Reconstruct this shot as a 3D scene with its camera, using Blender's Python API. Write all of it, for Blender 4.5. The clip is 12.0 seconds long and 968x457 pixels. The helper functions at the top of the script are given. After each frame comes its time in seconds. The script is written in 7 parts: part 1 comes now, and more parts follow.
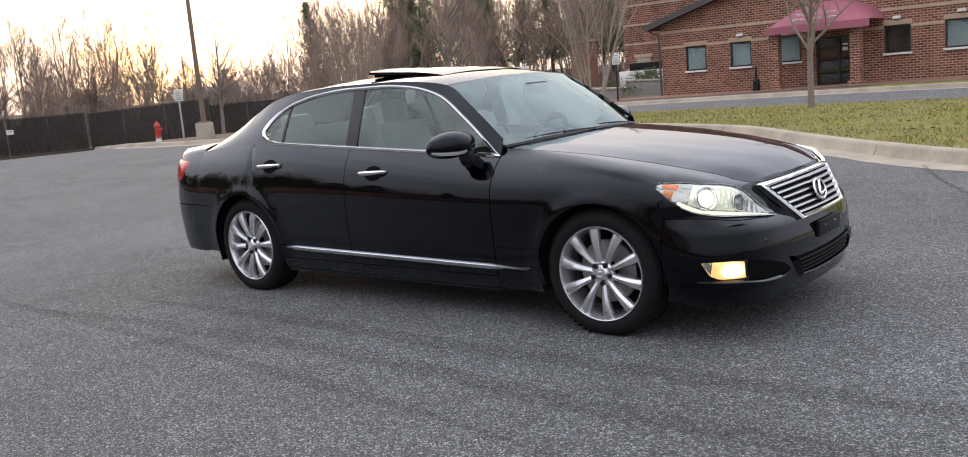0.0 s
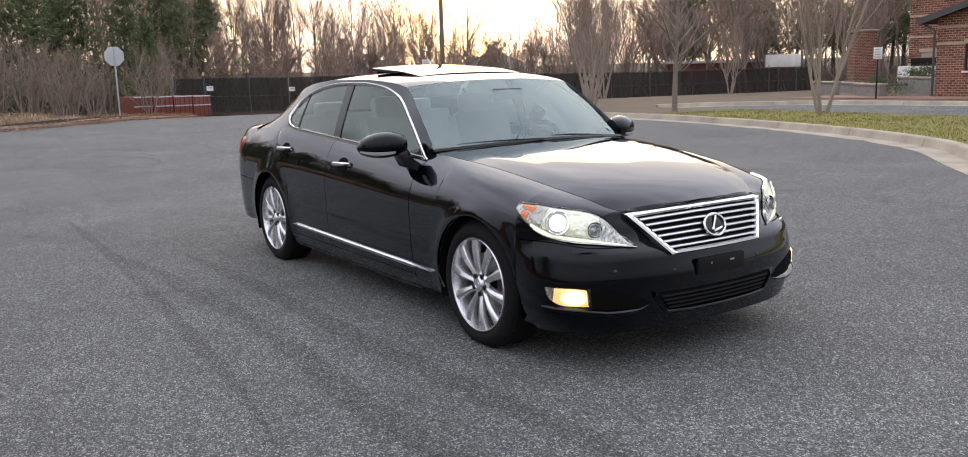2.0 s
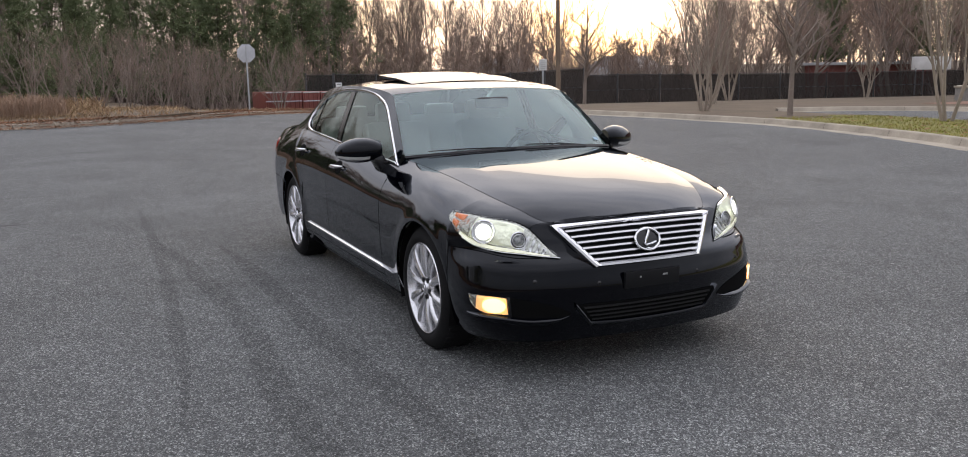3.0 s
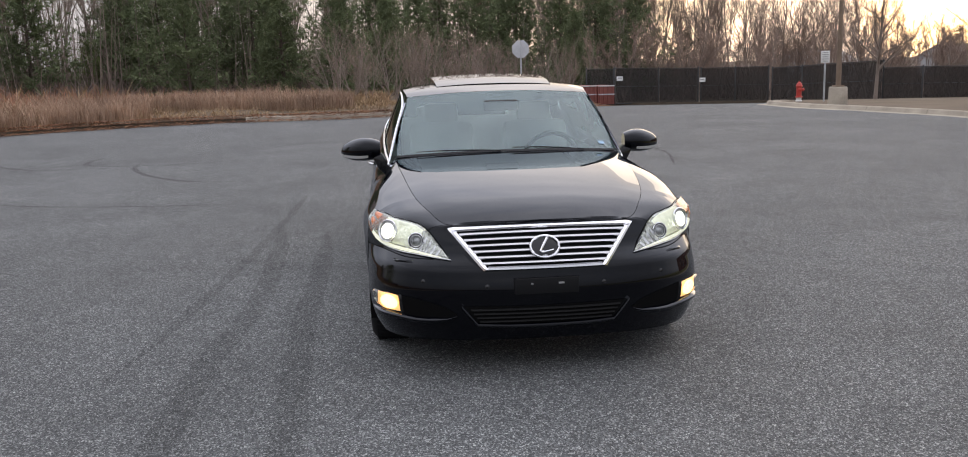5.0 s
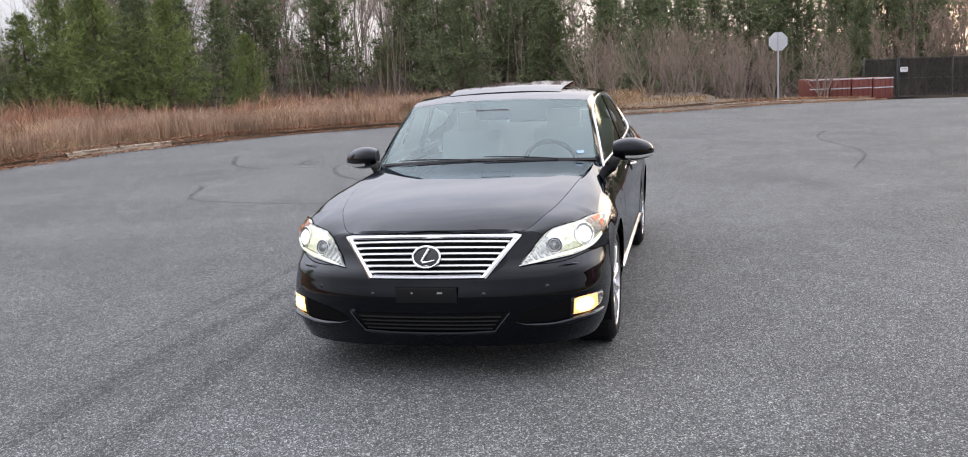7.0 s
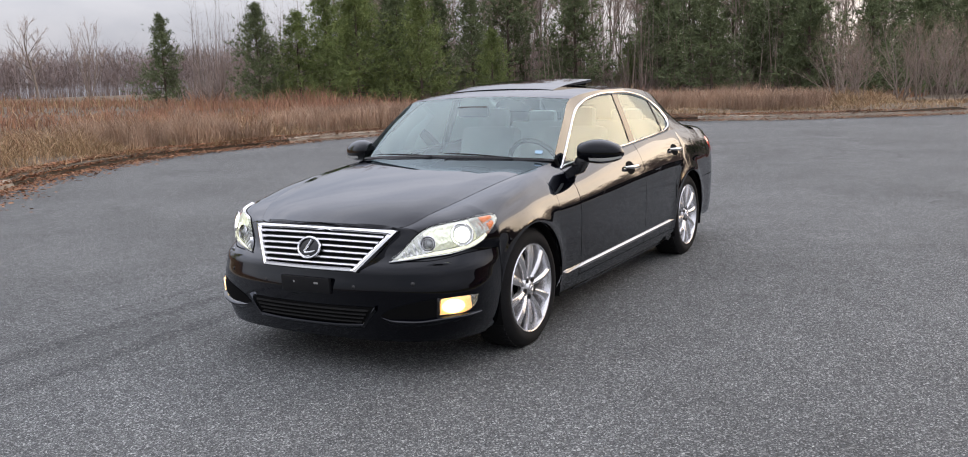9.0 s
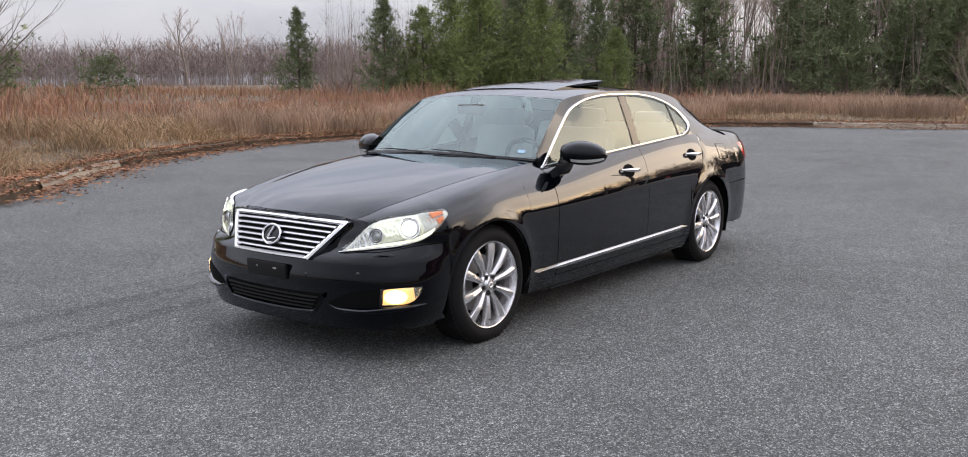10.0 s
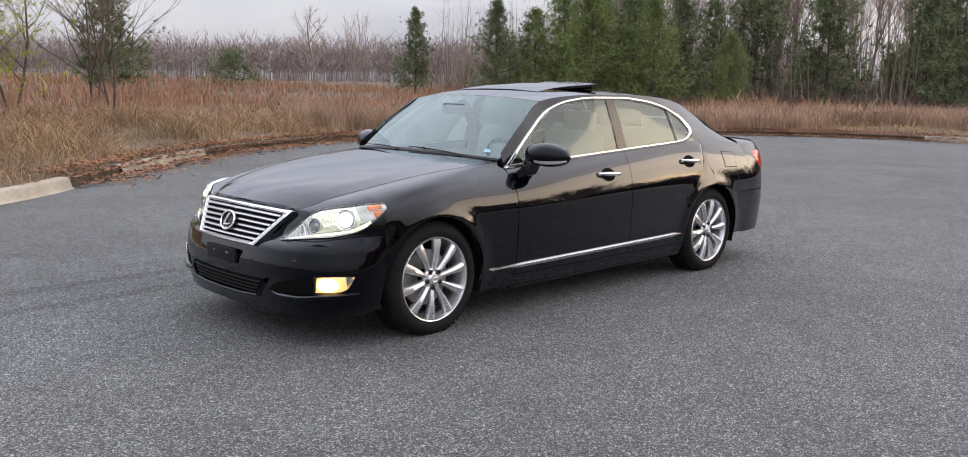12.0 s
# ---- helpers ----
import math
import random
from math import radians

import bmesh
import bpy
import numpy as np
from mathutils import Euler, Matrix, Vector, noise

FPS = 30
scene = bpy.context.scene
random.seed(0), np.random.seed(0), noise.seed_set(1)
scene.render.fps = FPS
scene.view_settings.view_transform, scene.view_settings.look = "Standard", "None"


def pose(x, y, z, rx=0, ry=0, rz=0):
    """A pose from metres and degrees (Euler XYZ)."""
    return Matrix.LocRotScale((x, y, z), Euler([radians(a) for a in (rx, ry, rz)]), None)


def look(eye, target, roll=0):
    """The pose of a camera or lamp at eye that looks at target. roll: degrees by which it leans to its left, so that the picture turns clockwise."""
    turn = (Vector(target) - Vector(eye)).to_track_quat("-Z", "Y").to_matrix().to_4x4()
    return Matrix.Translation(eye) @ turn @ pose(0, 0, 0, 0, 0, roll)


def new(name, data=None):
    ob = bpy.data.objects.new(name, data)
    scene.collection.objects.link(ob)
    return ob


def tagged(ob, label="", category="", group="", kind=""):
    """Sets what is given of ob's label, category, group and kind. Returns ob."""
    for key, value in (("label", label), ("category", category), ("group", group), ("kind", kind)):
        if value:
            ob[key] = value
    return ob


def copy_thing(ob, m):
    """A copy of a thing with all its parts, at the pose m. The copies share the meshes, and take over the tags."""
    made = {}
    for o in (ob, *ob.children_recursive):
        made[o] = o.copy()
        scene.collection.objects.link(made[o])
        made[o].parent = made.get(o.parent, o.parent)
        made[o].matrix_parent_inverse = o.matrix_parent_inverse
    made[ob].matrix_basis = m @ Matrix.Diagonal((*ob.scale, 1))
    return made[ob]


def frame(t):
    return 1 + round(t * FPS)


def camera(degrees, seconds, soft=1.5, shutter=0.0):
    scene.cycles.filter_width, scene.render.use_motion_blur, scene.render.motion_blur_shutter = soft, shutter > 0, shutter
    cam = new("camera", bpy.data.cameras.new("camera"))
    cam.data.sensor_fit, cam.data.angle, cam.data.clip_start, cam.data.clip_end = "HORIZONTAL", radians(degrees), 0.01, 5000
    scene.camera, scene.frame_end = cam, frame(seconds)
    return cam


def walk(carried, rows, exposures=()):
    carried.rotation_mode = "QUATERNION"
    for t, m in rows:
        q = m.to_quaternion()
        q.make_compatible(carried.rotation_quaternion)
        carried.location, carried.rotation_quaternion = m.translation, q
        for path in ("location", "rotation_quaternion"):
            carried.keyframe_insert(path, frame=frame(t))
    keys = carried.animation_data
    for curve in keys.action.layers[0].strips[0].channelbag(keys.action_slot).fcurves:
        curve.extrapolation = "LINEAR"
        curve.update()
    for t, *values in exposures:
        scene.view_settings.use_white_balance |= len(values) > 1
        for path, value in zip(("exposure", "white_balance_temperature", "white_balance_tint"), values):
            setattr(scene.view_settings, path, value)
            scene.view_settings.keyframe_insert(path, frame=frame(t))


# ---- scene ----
cam = camera(56.0, 12.0, soft=1.0)
PATH = [
    (0, (3.995, -4.872, 1.415), (2.742, -3.349, 1.083), -4.9),
    (0.5, (4.382, -4.565, 1.427), (3.048, -3.111, 1.098), -3.7),
    (1, (4.766, -4.22, 1.43), (3.325, -2.874, 1.094), -2.4),
    (1.5, (5.125, -3.857, 1.456), (3.588, -2.624, 1.114), -1.9),
    (2, (5.478, -3.484, 1.483), (3.835, -2.398, 1.134), -1.6),
    (2.5, (5.801, -3.086, 1.503), (4.103, -2.089, 1.154), -1.1),
    (3, (6.109, -2.671, 1.535), (4.322, -1.841, 1.188), -1.0),
    (3.2, (6.197, -2.479, 1.54), (4.385, -1.707, 1.19), -1.0),
    (5, (6.804, -0.724, 1.564), (4.843, -0.541, 1.216), -1.5),
    (5.5, (6.878, -0.211, 1.577), (4.909, -0.172, 1.231), -1.9),
    (6, (6.874, 0.305, 1.578), (4.908, 0.167, 1.238), -2.4),
    (6.5, (6.818, 0.818, 1.579), (4.872, 0.507, 1.238), -2.7),
    (7, (6.777, 1.352, 1.581), (4.856, 0.904, 1.249), -3.0),
    (8.8, (6.102, 3.031, 1.53), (4.373, 2.081, 1.204), -2.1),
    (9, (6.034, 3.203, 1.502), (4.32, 2.222, 1.186), -2.1),
    (9.5, (5.792, 3.673, 1.487), (4.174, 2.541, 1.166), -1.3),
    (10, (5.573, 4.045, 1.487), (4.016, 2.829, 1.172), -0.6),
    (10.5, (5.368, 4.36, 1.48), (3.912, 3.023, 1.177), -0.3),
    (11, (5.169, 4.606, 1.469), (3.732, 3.249, 1.165), -0.1),
    (11.5, (5.03, 4.78, 1.461), (3.637, 3.379, 1.151), 0.5),
    (12, (4.976, 4.866, 1.478), (3.593, 3.455, 1.166), 0.9),
]
walk(cam, [(t, look(eye, target, roll)) for t, eye, target, roll in PATH],
     exposures=[(0, 0.26), (0.5, 0.28), (1, 0.12), (2, 0.20), (2.5, 0.14), (3.2, -0.10), (4.8, 0.02), (5, 0.04), (5.5, 0.45), (6, 0.28), (6.5, 0.56), (7.2, 0.58), (9, 0.32), (9.5, 0.28), (10, 0.36), (12, 0.40)])

# ---- light: a veiled sunset sky, the sun low behind thin cloud ----
SUN_AZ = radians(148)            # math angle of the sunset glow in the plan
SUN_EL = radians(5)
world = bpy.data.worlds.new("dusk_sky")
scene.world = world
world.use_nodes = True
wt = world.node_tree
wt.nodes.clear()


def wnode(kind, **values):
    n = wt.nodes.new(kind)
    for k, v in values.items():
        n.inputs[k].default_value = v
    return n


w_out = wt.nodes.new("ShaderNodeOutputWorld")
w_sky = wt.nodes.new("ShaderNodeTexSky")
w_sky.sky_type = "NISHITA"
w_sky.sun_disc = False
w_sky.sun_elevation = SUN_EL
w_sky.sun_rotation = radians(90) - SUN_AZ
w_sky.air_density, w_sky.dust_density, w_sky.ozone_density = 1.0, 2.5, 1.0
w_coord = wt.nodes.new("ShaderNodeTexCoord")
w_map = wnode("ShaderNodeMapping", Scale=(1.0, 1.0, 3.2), Rotation=(0.0, 0.0, 0.5))
w_noise = wnode("ShaderNodeTexNoise", Scale=2.6, Detail=7.0, Roughness=0.58, Distortion=0.35)
w_ramp = wt.nodes.new("ShaderNodeValToRGB")
w_ramp.color_ramp.elements[0].position, w_ramp.color_ramp.elements[0].color = 0.34, (0.625, 0.64, 0.735, 1)
w_ramp.color_ramp.elements[1].position, w_ramp.color_ramp.elements[1].color = 0.68, (0.87, 0.86, 0.93, 1)
# glow of the hidden sun, spread through the cloud
w_dot = wt.nodes.new("ShaderNodeVectorMath")
w_dot.operation = "DOT_PRODUCT"
w_dot.inputs[1].default_value = (math.cos(SUN_AZ) * math.cos(0.03), math.sin(SUN_AZ) * math.cos(0.03), math.sin(0.03))
w_glow = wt.nodes.new("ShaderNodeValToRGB")
for pos, col in ((0.45, (0, 0, 0, 1)), (0.72, (0.26, 0.205, 0.155, 1)), (0.90, (0.95, 0.74, 0.50, 1)), (0.965, (2.3, 1.62, 0.92, 1)), (1.0, (4.6, 3.0, 1.4, 1))):
    e = w_glow.color_ramp.elements.new(pos)
    e.color = col
w_glow.color_ramp.elements.remove(w_glow.color_ramp.elements[0])
w_sep = wt.nodes.new("ShaderNodeSeparateXYZ")
w_rise = wt.nodes.new("ShaderNodeMapRange")
w_rise.inputs["From Min"].default_value, w_rise.inputs["From Max"].default_value = 0.0, 0.6
w_rise.inputs["To Min"].default_value, w_rise.inputs["To Max"].default_value = 0.74, 2.7
w_deck = wt.nodes.new("ShaderNodeMixRGB")
w_deck.blend_type = "MULTIPLY"
w_deck.inputs["Fac"].default_value = 1.0
w_cloud = wt.nodes.new("ShaderNodeMixRGB")
w_cloud.blend_type = "ADD"
w_cloud.inputs["Fac"].default_value = 1.0
w_bg_sky = wnode("ShaderNodeBackground", Strength=0.10)
w_bg_cloud = wnode("ShaderNodeBackground", Strength=0.87)
w_mix = wnode("ShaderNodeMixShader", Fac=0.78)
for a, b in ((w_coord.outputs["Generated"], w_map.inputs["Vector"]), (w_map.outputs["Vector"], w_noise.inputs["Vector"]),
             (w_noise.outputs["Fac"], w_ramp.inputs["Fac"]), (w_coord.outputs["Generated"], w_dot.inputs[0]),
             (w_dot.outputs["Value"], w_glow.inputs["Fac"]), (w_coord.outputs["Generated"], w_sep.inputs["Vector"]),
             (w_sep.outputs["Z"], w_rise.inputs["Value"]), (w_ramp.outputs["Color"], w_deck.inputs["Color1"]), (w_rise.outputs["Result"], w_deck.inputs["Color2"]), (w_deck.outputs["Color"], w_cloud.inputs["Color1"]),
             (w_glow.outputs["Color"], w_cloud.inputs["Color2"]), (w_cloud.outputs["Color"], w_bg_cloud.inputs["Color"]),
             (w_sky.outputs["Color"], w_bg_sky.inputs["Color"]), (w_bg_sky.outputs["Background"], w_mix.inputs[1]),
             (w_bg_cloud.outputs["Background"], w_mix.inputs[2]), (w_mix.outputs["Shader"], w_out.inputs["Surface"])):
    wt.links.new(a, b)

sun = new("sun", bpy.data.lights.new("sun", "SUN"))
sun.data.energy, sun.data.angle, sun.data.color = 0.5, radians(40), (1.0, 0.80, 0.58)
sun.matrix_world = look((math.cos(SUN_AZ) * 90, math.sin(SUN_AZ) * 90, 90 * math.tan(SUN_EL)), (0, 0, 0))


# ---- materials ----
def material(name, base=(0.5, 0.5, 0.5), rough=0.5, metal=0.0, **extra):
    """A Principled material; returns it, its tree and its shader node."""
    m = bpy.data.materials.new(name)
    m.use_nodes = True
    t = m.node_tree
    b = t.nodes["Principled BSDF"]
    b.inputs["Base Color"].default_value = (*base, 1)
    b.inputs["Roughness"].default_value = rough
    b.inputs["Metallic"].default_value = metal
    for k, v in extra.items():
        b.inputs[k.replace("_", " ")].default_value = v
    return m, t, b


def texture(t, kind, scale, space="Object", **values):
    n = t.nodes.new(kind)
    c = t.nodes.new("ShaderNodeTexCoord")
    t.links.new(c.outputs[space], n.inputs["Vector"])
    n.inputs["Scale"].default_value = scale
    for k, v in values.items():
        n.inputs[k].default_value = v
    return n


def ramp(t, source, *stops):
    r = t.nodes.new("ShaderNodeValToRGB")
    els = r.color_ramp.elements
    while len(els) < len(stops):
        els.new(0.5)
    for e, (p, c) in zip(els, stops):
        e.position, e.color = p, (*c, 1)
    t.links.new(source, r.inputs["Fac"])
    return r.outputs["Color"]


def mixed(t, fac, a, b, blend="MIX"):
    m = t.nodes.new("ShaderNodeMixRGB")
    m.blend_type = blend
    for socket, v in zip(("Fac", "Color1", "Color2"), (fac, a, b)):
        if isinstance(v, (int, float)):
            m.inputs[socket].default_value = v
        elif isinstance(v, tuple):
            m.inputs[socket].default_value = (*v, 1)
        else:
            t.links.new(v, m.inputs[socket])
    return m.outputs["Color"]


def bumped(t, b, source, strength, distance):
    n = t.nodes.new("ShaderNodeBump")
    n.inputs["Strength"].default_value = strength
    n.inputs["Distance"].default_value = distance
    t.links.new(source, n.inputs["Height"])
    t.links.new(n.outputs["Normal"], b.inputs["Normal"])
    return n


def speckled(name, dark, light, scale, rough=0.9, bump=0.3, depth=0.01, coarse=None):
    """A surface that varies at a fine and at a coarse scale."""
    m, t, b = material(name, light, rough)
    fine = texture(t, "ShaderNodeTexNoise", scale, Detail=6.0, Roughness=0.65)
    wide = texture(t, "ShaderNodeTexNoise", coarse or scale / 14, Detail=4.0)
    c = ramp(t, fine.outputs["Fac"], (0.32, dark), (0.68, light))
    c = mixed(t, 0.55, c, ramp(t, wide.outputs["Fac"], (0.3, tuple(v * 0.62 for v in light)), (0.7, tuple(min(1, v * 1.25) for v in light))), "MIX")
    t.links.new(c, b.inputs["Base Color"])
    bumped(t, b, fine.outputs["Fac"], bump, depth)
    return m


def varied(name, colours, rough=0.85, space="Random Per Island", translucent=0.0):
    """Leaf or blade colours that differ from piece to piece."""
    m, t, b = material(name, colours[0], rough)
    if space == "Random Per Island":
        src = t.nodes.new("ShaderNodeNewGeometry").outputs["Random Per Island"]
    else:
        src = t.nodes.new("ShaderNodeObjectInfo").outputs["Random"]
    n = len(colours) - 1
    c = ramp(t, src, *[(i / n, col) for i, col in enumerate(colours)])
    wide = texture(t, "ShaderNodeTexNoise", 0.6, Detail=4.0)
    c = mixed(t, 0.65, c, mixed(t, 1.0, c, ramp(t, wide.outputs["Fac"], (0.3, (0.50, 0.48, 0.46)), (0.7, (1.45, 1.40, 1.34))), "MULTIPLY"))
    t.links.new(c, b.inputs["Base Color"])
    return m


# asphalt: dark binder with pale stone chips, worn and stained at two scales
M_asphalt, t, b = material("asphalt", (0.06, 0.06, 0.062), 0.86)
chips = texture(t, "ShaderNodeTexVoronoi", 150)
coarse = texture(t, "ShaderNodeTexVoronoi", 62)
grain = texture(t, "ShaderNodeTexNoise", 210, Detail=4.0, Roughness=0.75)
wide = texture(t, "ShaderNodeTexNoise", 0.45, Detail=6.0, Roughness=0.6, Distortion=0.6)
patchy = texture(t, "ShaderNodeTexNoise", 3.2, Detail=5.0, Roughness=0.6)
mottle = texture(t, "ShaderNodeTexNoise", 24.0, Detail=3.0, Roughness=0.7)
bw = t.nodes.new("ShaderNodeSeparateColor")
t.links.new(chips.outputs["Color"], bw.inputs["Color"])
cw = t.nodes.new("ShaderNodeSeparateColor")
t.links.new(coarse.outputs["Color"], cw.inputs["Color"])
stone = ramp(t, bw.outputs["Red"], (0.0, (0.010, 0.0108, 0.0112)), (0.30, (0.036, 0.039, 0.040)), (0.62, (0.104, 0.110, 0.112)), (0.84, (0.235, 0.245, 0.245)), (1.0, (0.56, 0.57, 0.55)))
c = mixed(t, 0.34, stone, ramp(t, grain.outputs["Fac"], (0.36, (0.010, 0.010, 0.011)), (0.66, (0.25, 0.254, 0.256))))
# larger stones: most as dark as the binder, a few pale ones
c = mixed(t, ramp(t, coarse.outputs["Distance"], (0.30, (0.62, 0.62, 0.62)), (0.55, (0.0, 0.0, 0.0))), c, mixed(t, 1.0, c, ramp(t, cw.outputs["Green"], (0.0, (0.42, 0.42, 0.42)), (0.60, (0.86, 0.87, 0.87)), (0.90, (1.35, 1.36, 1.34)), (1.0, (2.3, 2.3, 2.2))), "MULTIPLY"))
c = mixed(t, 0.8, c, ramp(t, mottle.outputs["Fac"], (0.30, (0.70, 0.71, 0.71)), (0.70, (1.20, 1.20, 1.20))), "MULTIPLY")
c = mixed(t, 0.75, c, ramp(t, wide.outputs["Fac"], (0.30, (0.60, 0.60, 0.60)), (0.68, (1.07, 1.07, 1.07))), "MULTIPLY")
c = mixed(t, 0.6, c, ramp(t, patchy.outputs["Fac"], (0.3, (0.80, 0.80, 0.80)), (0.7, (1.15, 1.15, 1.15))), "MULTIPLY")
t.links.new(c, b.inputs["Base Color"])
bumped(t, b, chips.outputs["Distance"], 0.9, 0.005)

M_soil = speckled("verge_soil", (0.035, 0.026, 0.018), (0.10, 0.075, 0.05), 30, bump=0.6)
M_lawn = speckled("verge_lawn", (0.070, 0.080, 0.012), (0.20, 0.180, 0.042), 26, bump=0.6)
M_field = speckled("field_ground", (0.045, 0.033, 0.021), (0.125, 0.090, 0.056), 9, bump=0.5)
M_concrete = speckled("kerb_concrete", (0.22, 0.19, 0.15), (0.40, 0.35, 0.28), 22, bump=0.35, depth=0.006)
# black paint under a clear coat whose gloss climbs towards grazing angles
M_paint, t, b = material("black_car_paint", (0.0008, 0.0009, 0.002), 0.4)
b.inputs["Specular IOR Level"].default_value = 0.0
coat = t.nodes.new("ShaderNodeBsdfGlossy")
coat.inputs["Roughness"].default_value = 0.012
coat.inputs["Color"].default_value = (0.92, 0.95, 1.0, 1)
fres = t.nodes.new("ShaderNodeFresnel")
fres.inputs["IOR"].default_value = 1.60
gain = ramp(t, fres.outputs["Fac"], (0.0, (0.016,) * 3), (0.053, (0.016,) * 3), (0.062, (0.045,) * 3), (0.085, (0.100,) * 3), (0.20, (0.25,) * 3), (0.45, (0.48,) * 3), (1.0, (0.80,) * 3))
mx = t.nodes.new("ShaderNodeMixShader")
for p, q in ((gain, mx.inputs["Fac"]), (b.outputs["BSDF"], mx.inputs[1]), (coat.outputs["BSDF"], mx.inputs[2]), (mx.outputs["Shader"], t.nodes["Material Output"].inputs["Surface"])):
    t.links.new(p, q)
M_chrome = material("chrome", (0.82, 0.82, 0.84), 0.12, 1.0)[0]
M_satin = material("satin_silver", (0.62, 0.62, 0.63), 0.28, 1.0)[0]
M_alloy = material("wheel_alloy", (0.66, 0.66, 0.68), 0.27, 0.85)[0]
M_dark = material("black_plastic", (0.006, 0.006, 0.007), 0.42, 0.0, Specular_IOR_Level=0.3)[0]
M_gloss = material("gloss_black_trim", (0.006, 0.006, 0.007), 0.12)[0]
M_under = material("underbody_black", (0.005, 0.005, 0.005), 0.9, 0.0, Specular_IOR_Level=0.1)[0]
# black for sheets laid on the shell where openings would be in shade
M_mouth = material("mouth_shade_black", (0.003, 0.003, 0.003), 0.95, 0.0, Specular_IOR_Level=0.1)[0]
M_rubber = speckled("tyre_rubber", (0.004, 0.004, 0.004), (0.010, 0.010, 0.0105), 70, rough=0.85, bump=0.15, depth=0.002)
M_rubber.node_tree.nodes["Principled BSDF"].inputs["Specular IOR Level"].default_value = 0.2
M_brake = material("brake_steel", (0.35, 0.34, 0.33), 0.45, 0.9)[0]
M_seat = speckled("grey_seat_leather", (0.60, 0.61, 0.60), (0.74, 0.75, 0.74), 30, rough=0.55, bump=0.1, depth=0.003)
M_dash = speckled("dark_dashboard", (0.03, 0.03, 0.03), (0.06, 0.06, 0.06), 40, rough=0.7, bump=0.1)


def glass(name, tint, gloss=1.0, sheen=(1.0, 1.0, 1.0)):
    m = bpy.data.materials.new(name)
    m.use_nodes = True
    t = m.node_tree
    t.nodes.clear()
    o = t.nodes.new("ShaderNodeOutputMaterial")
    tr = t.nodes.new("ShaderNodeBsdfTransparent")
    gl = t.nodes.new("ShaderNodeBsdfGlossy")
    mx = t.nodes.new("ShaderNodeMixShader")
    fr = t.nodes.new("ShaderNodeFresnel")
    fr.inputs["IOR"].default_value = 1.52 * gloss
    tr.inputs["Color"].default_value = (*tint, 1)
    gl.inputs["Roughness"].default_value = 0.01
    gl.inputs["Color"].default_value = (*sheen, 1)
    t.links.new(fr.outputs["Fac"], mx.inputs["Fac"])
    t.links.new(tr.outputs["BSDF"], mx.inputs[1])
    t.links.new(gl.outputs["BSDF"], mx.inputs[2])
    t.links.new(mx.outputs["Shader"], o.inputs["Surface"])
    return m


M_screen = glass("windscreen_glass", (0.80, 0.93, 0.92), 1.45, (0.84, 0.98, 1.0))
M_tint = glass("side_window_glass", (0.74, 0.84, 0.79), 1.14, (0.92, 1.0, 0.97))
M_lens = glass("lamp_lens", (0.94, 0.95, 0.95), 1.0)
M_sunroof = glass("sunroof_glass", (0.03, 0.03, 0.03), 1.15)


def lit(name, colour, strength):
    m, t, b = material(name, colour, 0.3)
    b.inputs["Emission Color"].default_value = (*colour, 1)
    b.inputs["Emission Strength"].default_value = strength
    return m


M_hid = lit("headlamp_light", (1.0, 1.0, 0.86), 3.0)
M_ledstrip = lit("lamp_light_strip", (0.95, 0.95, 0.78), 0.55)
M_foglight = lit("fog_lamp_light", (1.0, 0.80, 0.44), 1.5)
# warm emission on the fog bowl stands in for its bulb's light
M_fogbowl = lit("self_lit_fog_bowl", (1.0, 0.62, 0.26), 0.55)
# headlamp bowl emits weakly itself, in place of light thrown by the projector
M_bowl = lit("self_lit_lamp_bowl", (0.80, 0.82, 0.66), 0.16)
M_dimlens = material("unlit_beam_lens", (0.30, 0.31, 0.31), 0.08, 0.6)[0]
t = M_bowl.node_tree
facets = texture(t, "ShaderNodeTexVoronoi", 45)
bumped(t, t.nodes["Principled BSDF"], facets.outputs["Distance"], 0.5, 0.01)
t.nodes["Principled BSDF"].inputs["Metallic"].default_value = 0.7
M_reflector, t, b = material("lamp_reflector", (0.46, 0.47, 0.42), 0.14, 0.92)
facets = texture(t, "ShaderNodeTexVoronoi", 70)
bumped(t, b, facets.outputs["Distance"], 0.35, 0.010)
M_signal = material("clear_signal_lens", (0.72, 0.72, 0.70), 0.2, 0.4)[0]
M_amber = material("amber_lens", (0.80, 0.20, 0.03), 0.25, 0.0, Coat_Weight=0.6)[0]
M_red = material("red_tail_lens", (0.42, 0.012, 0.012), 0.15, 0.0, Coat_Weight=0.8)[0]


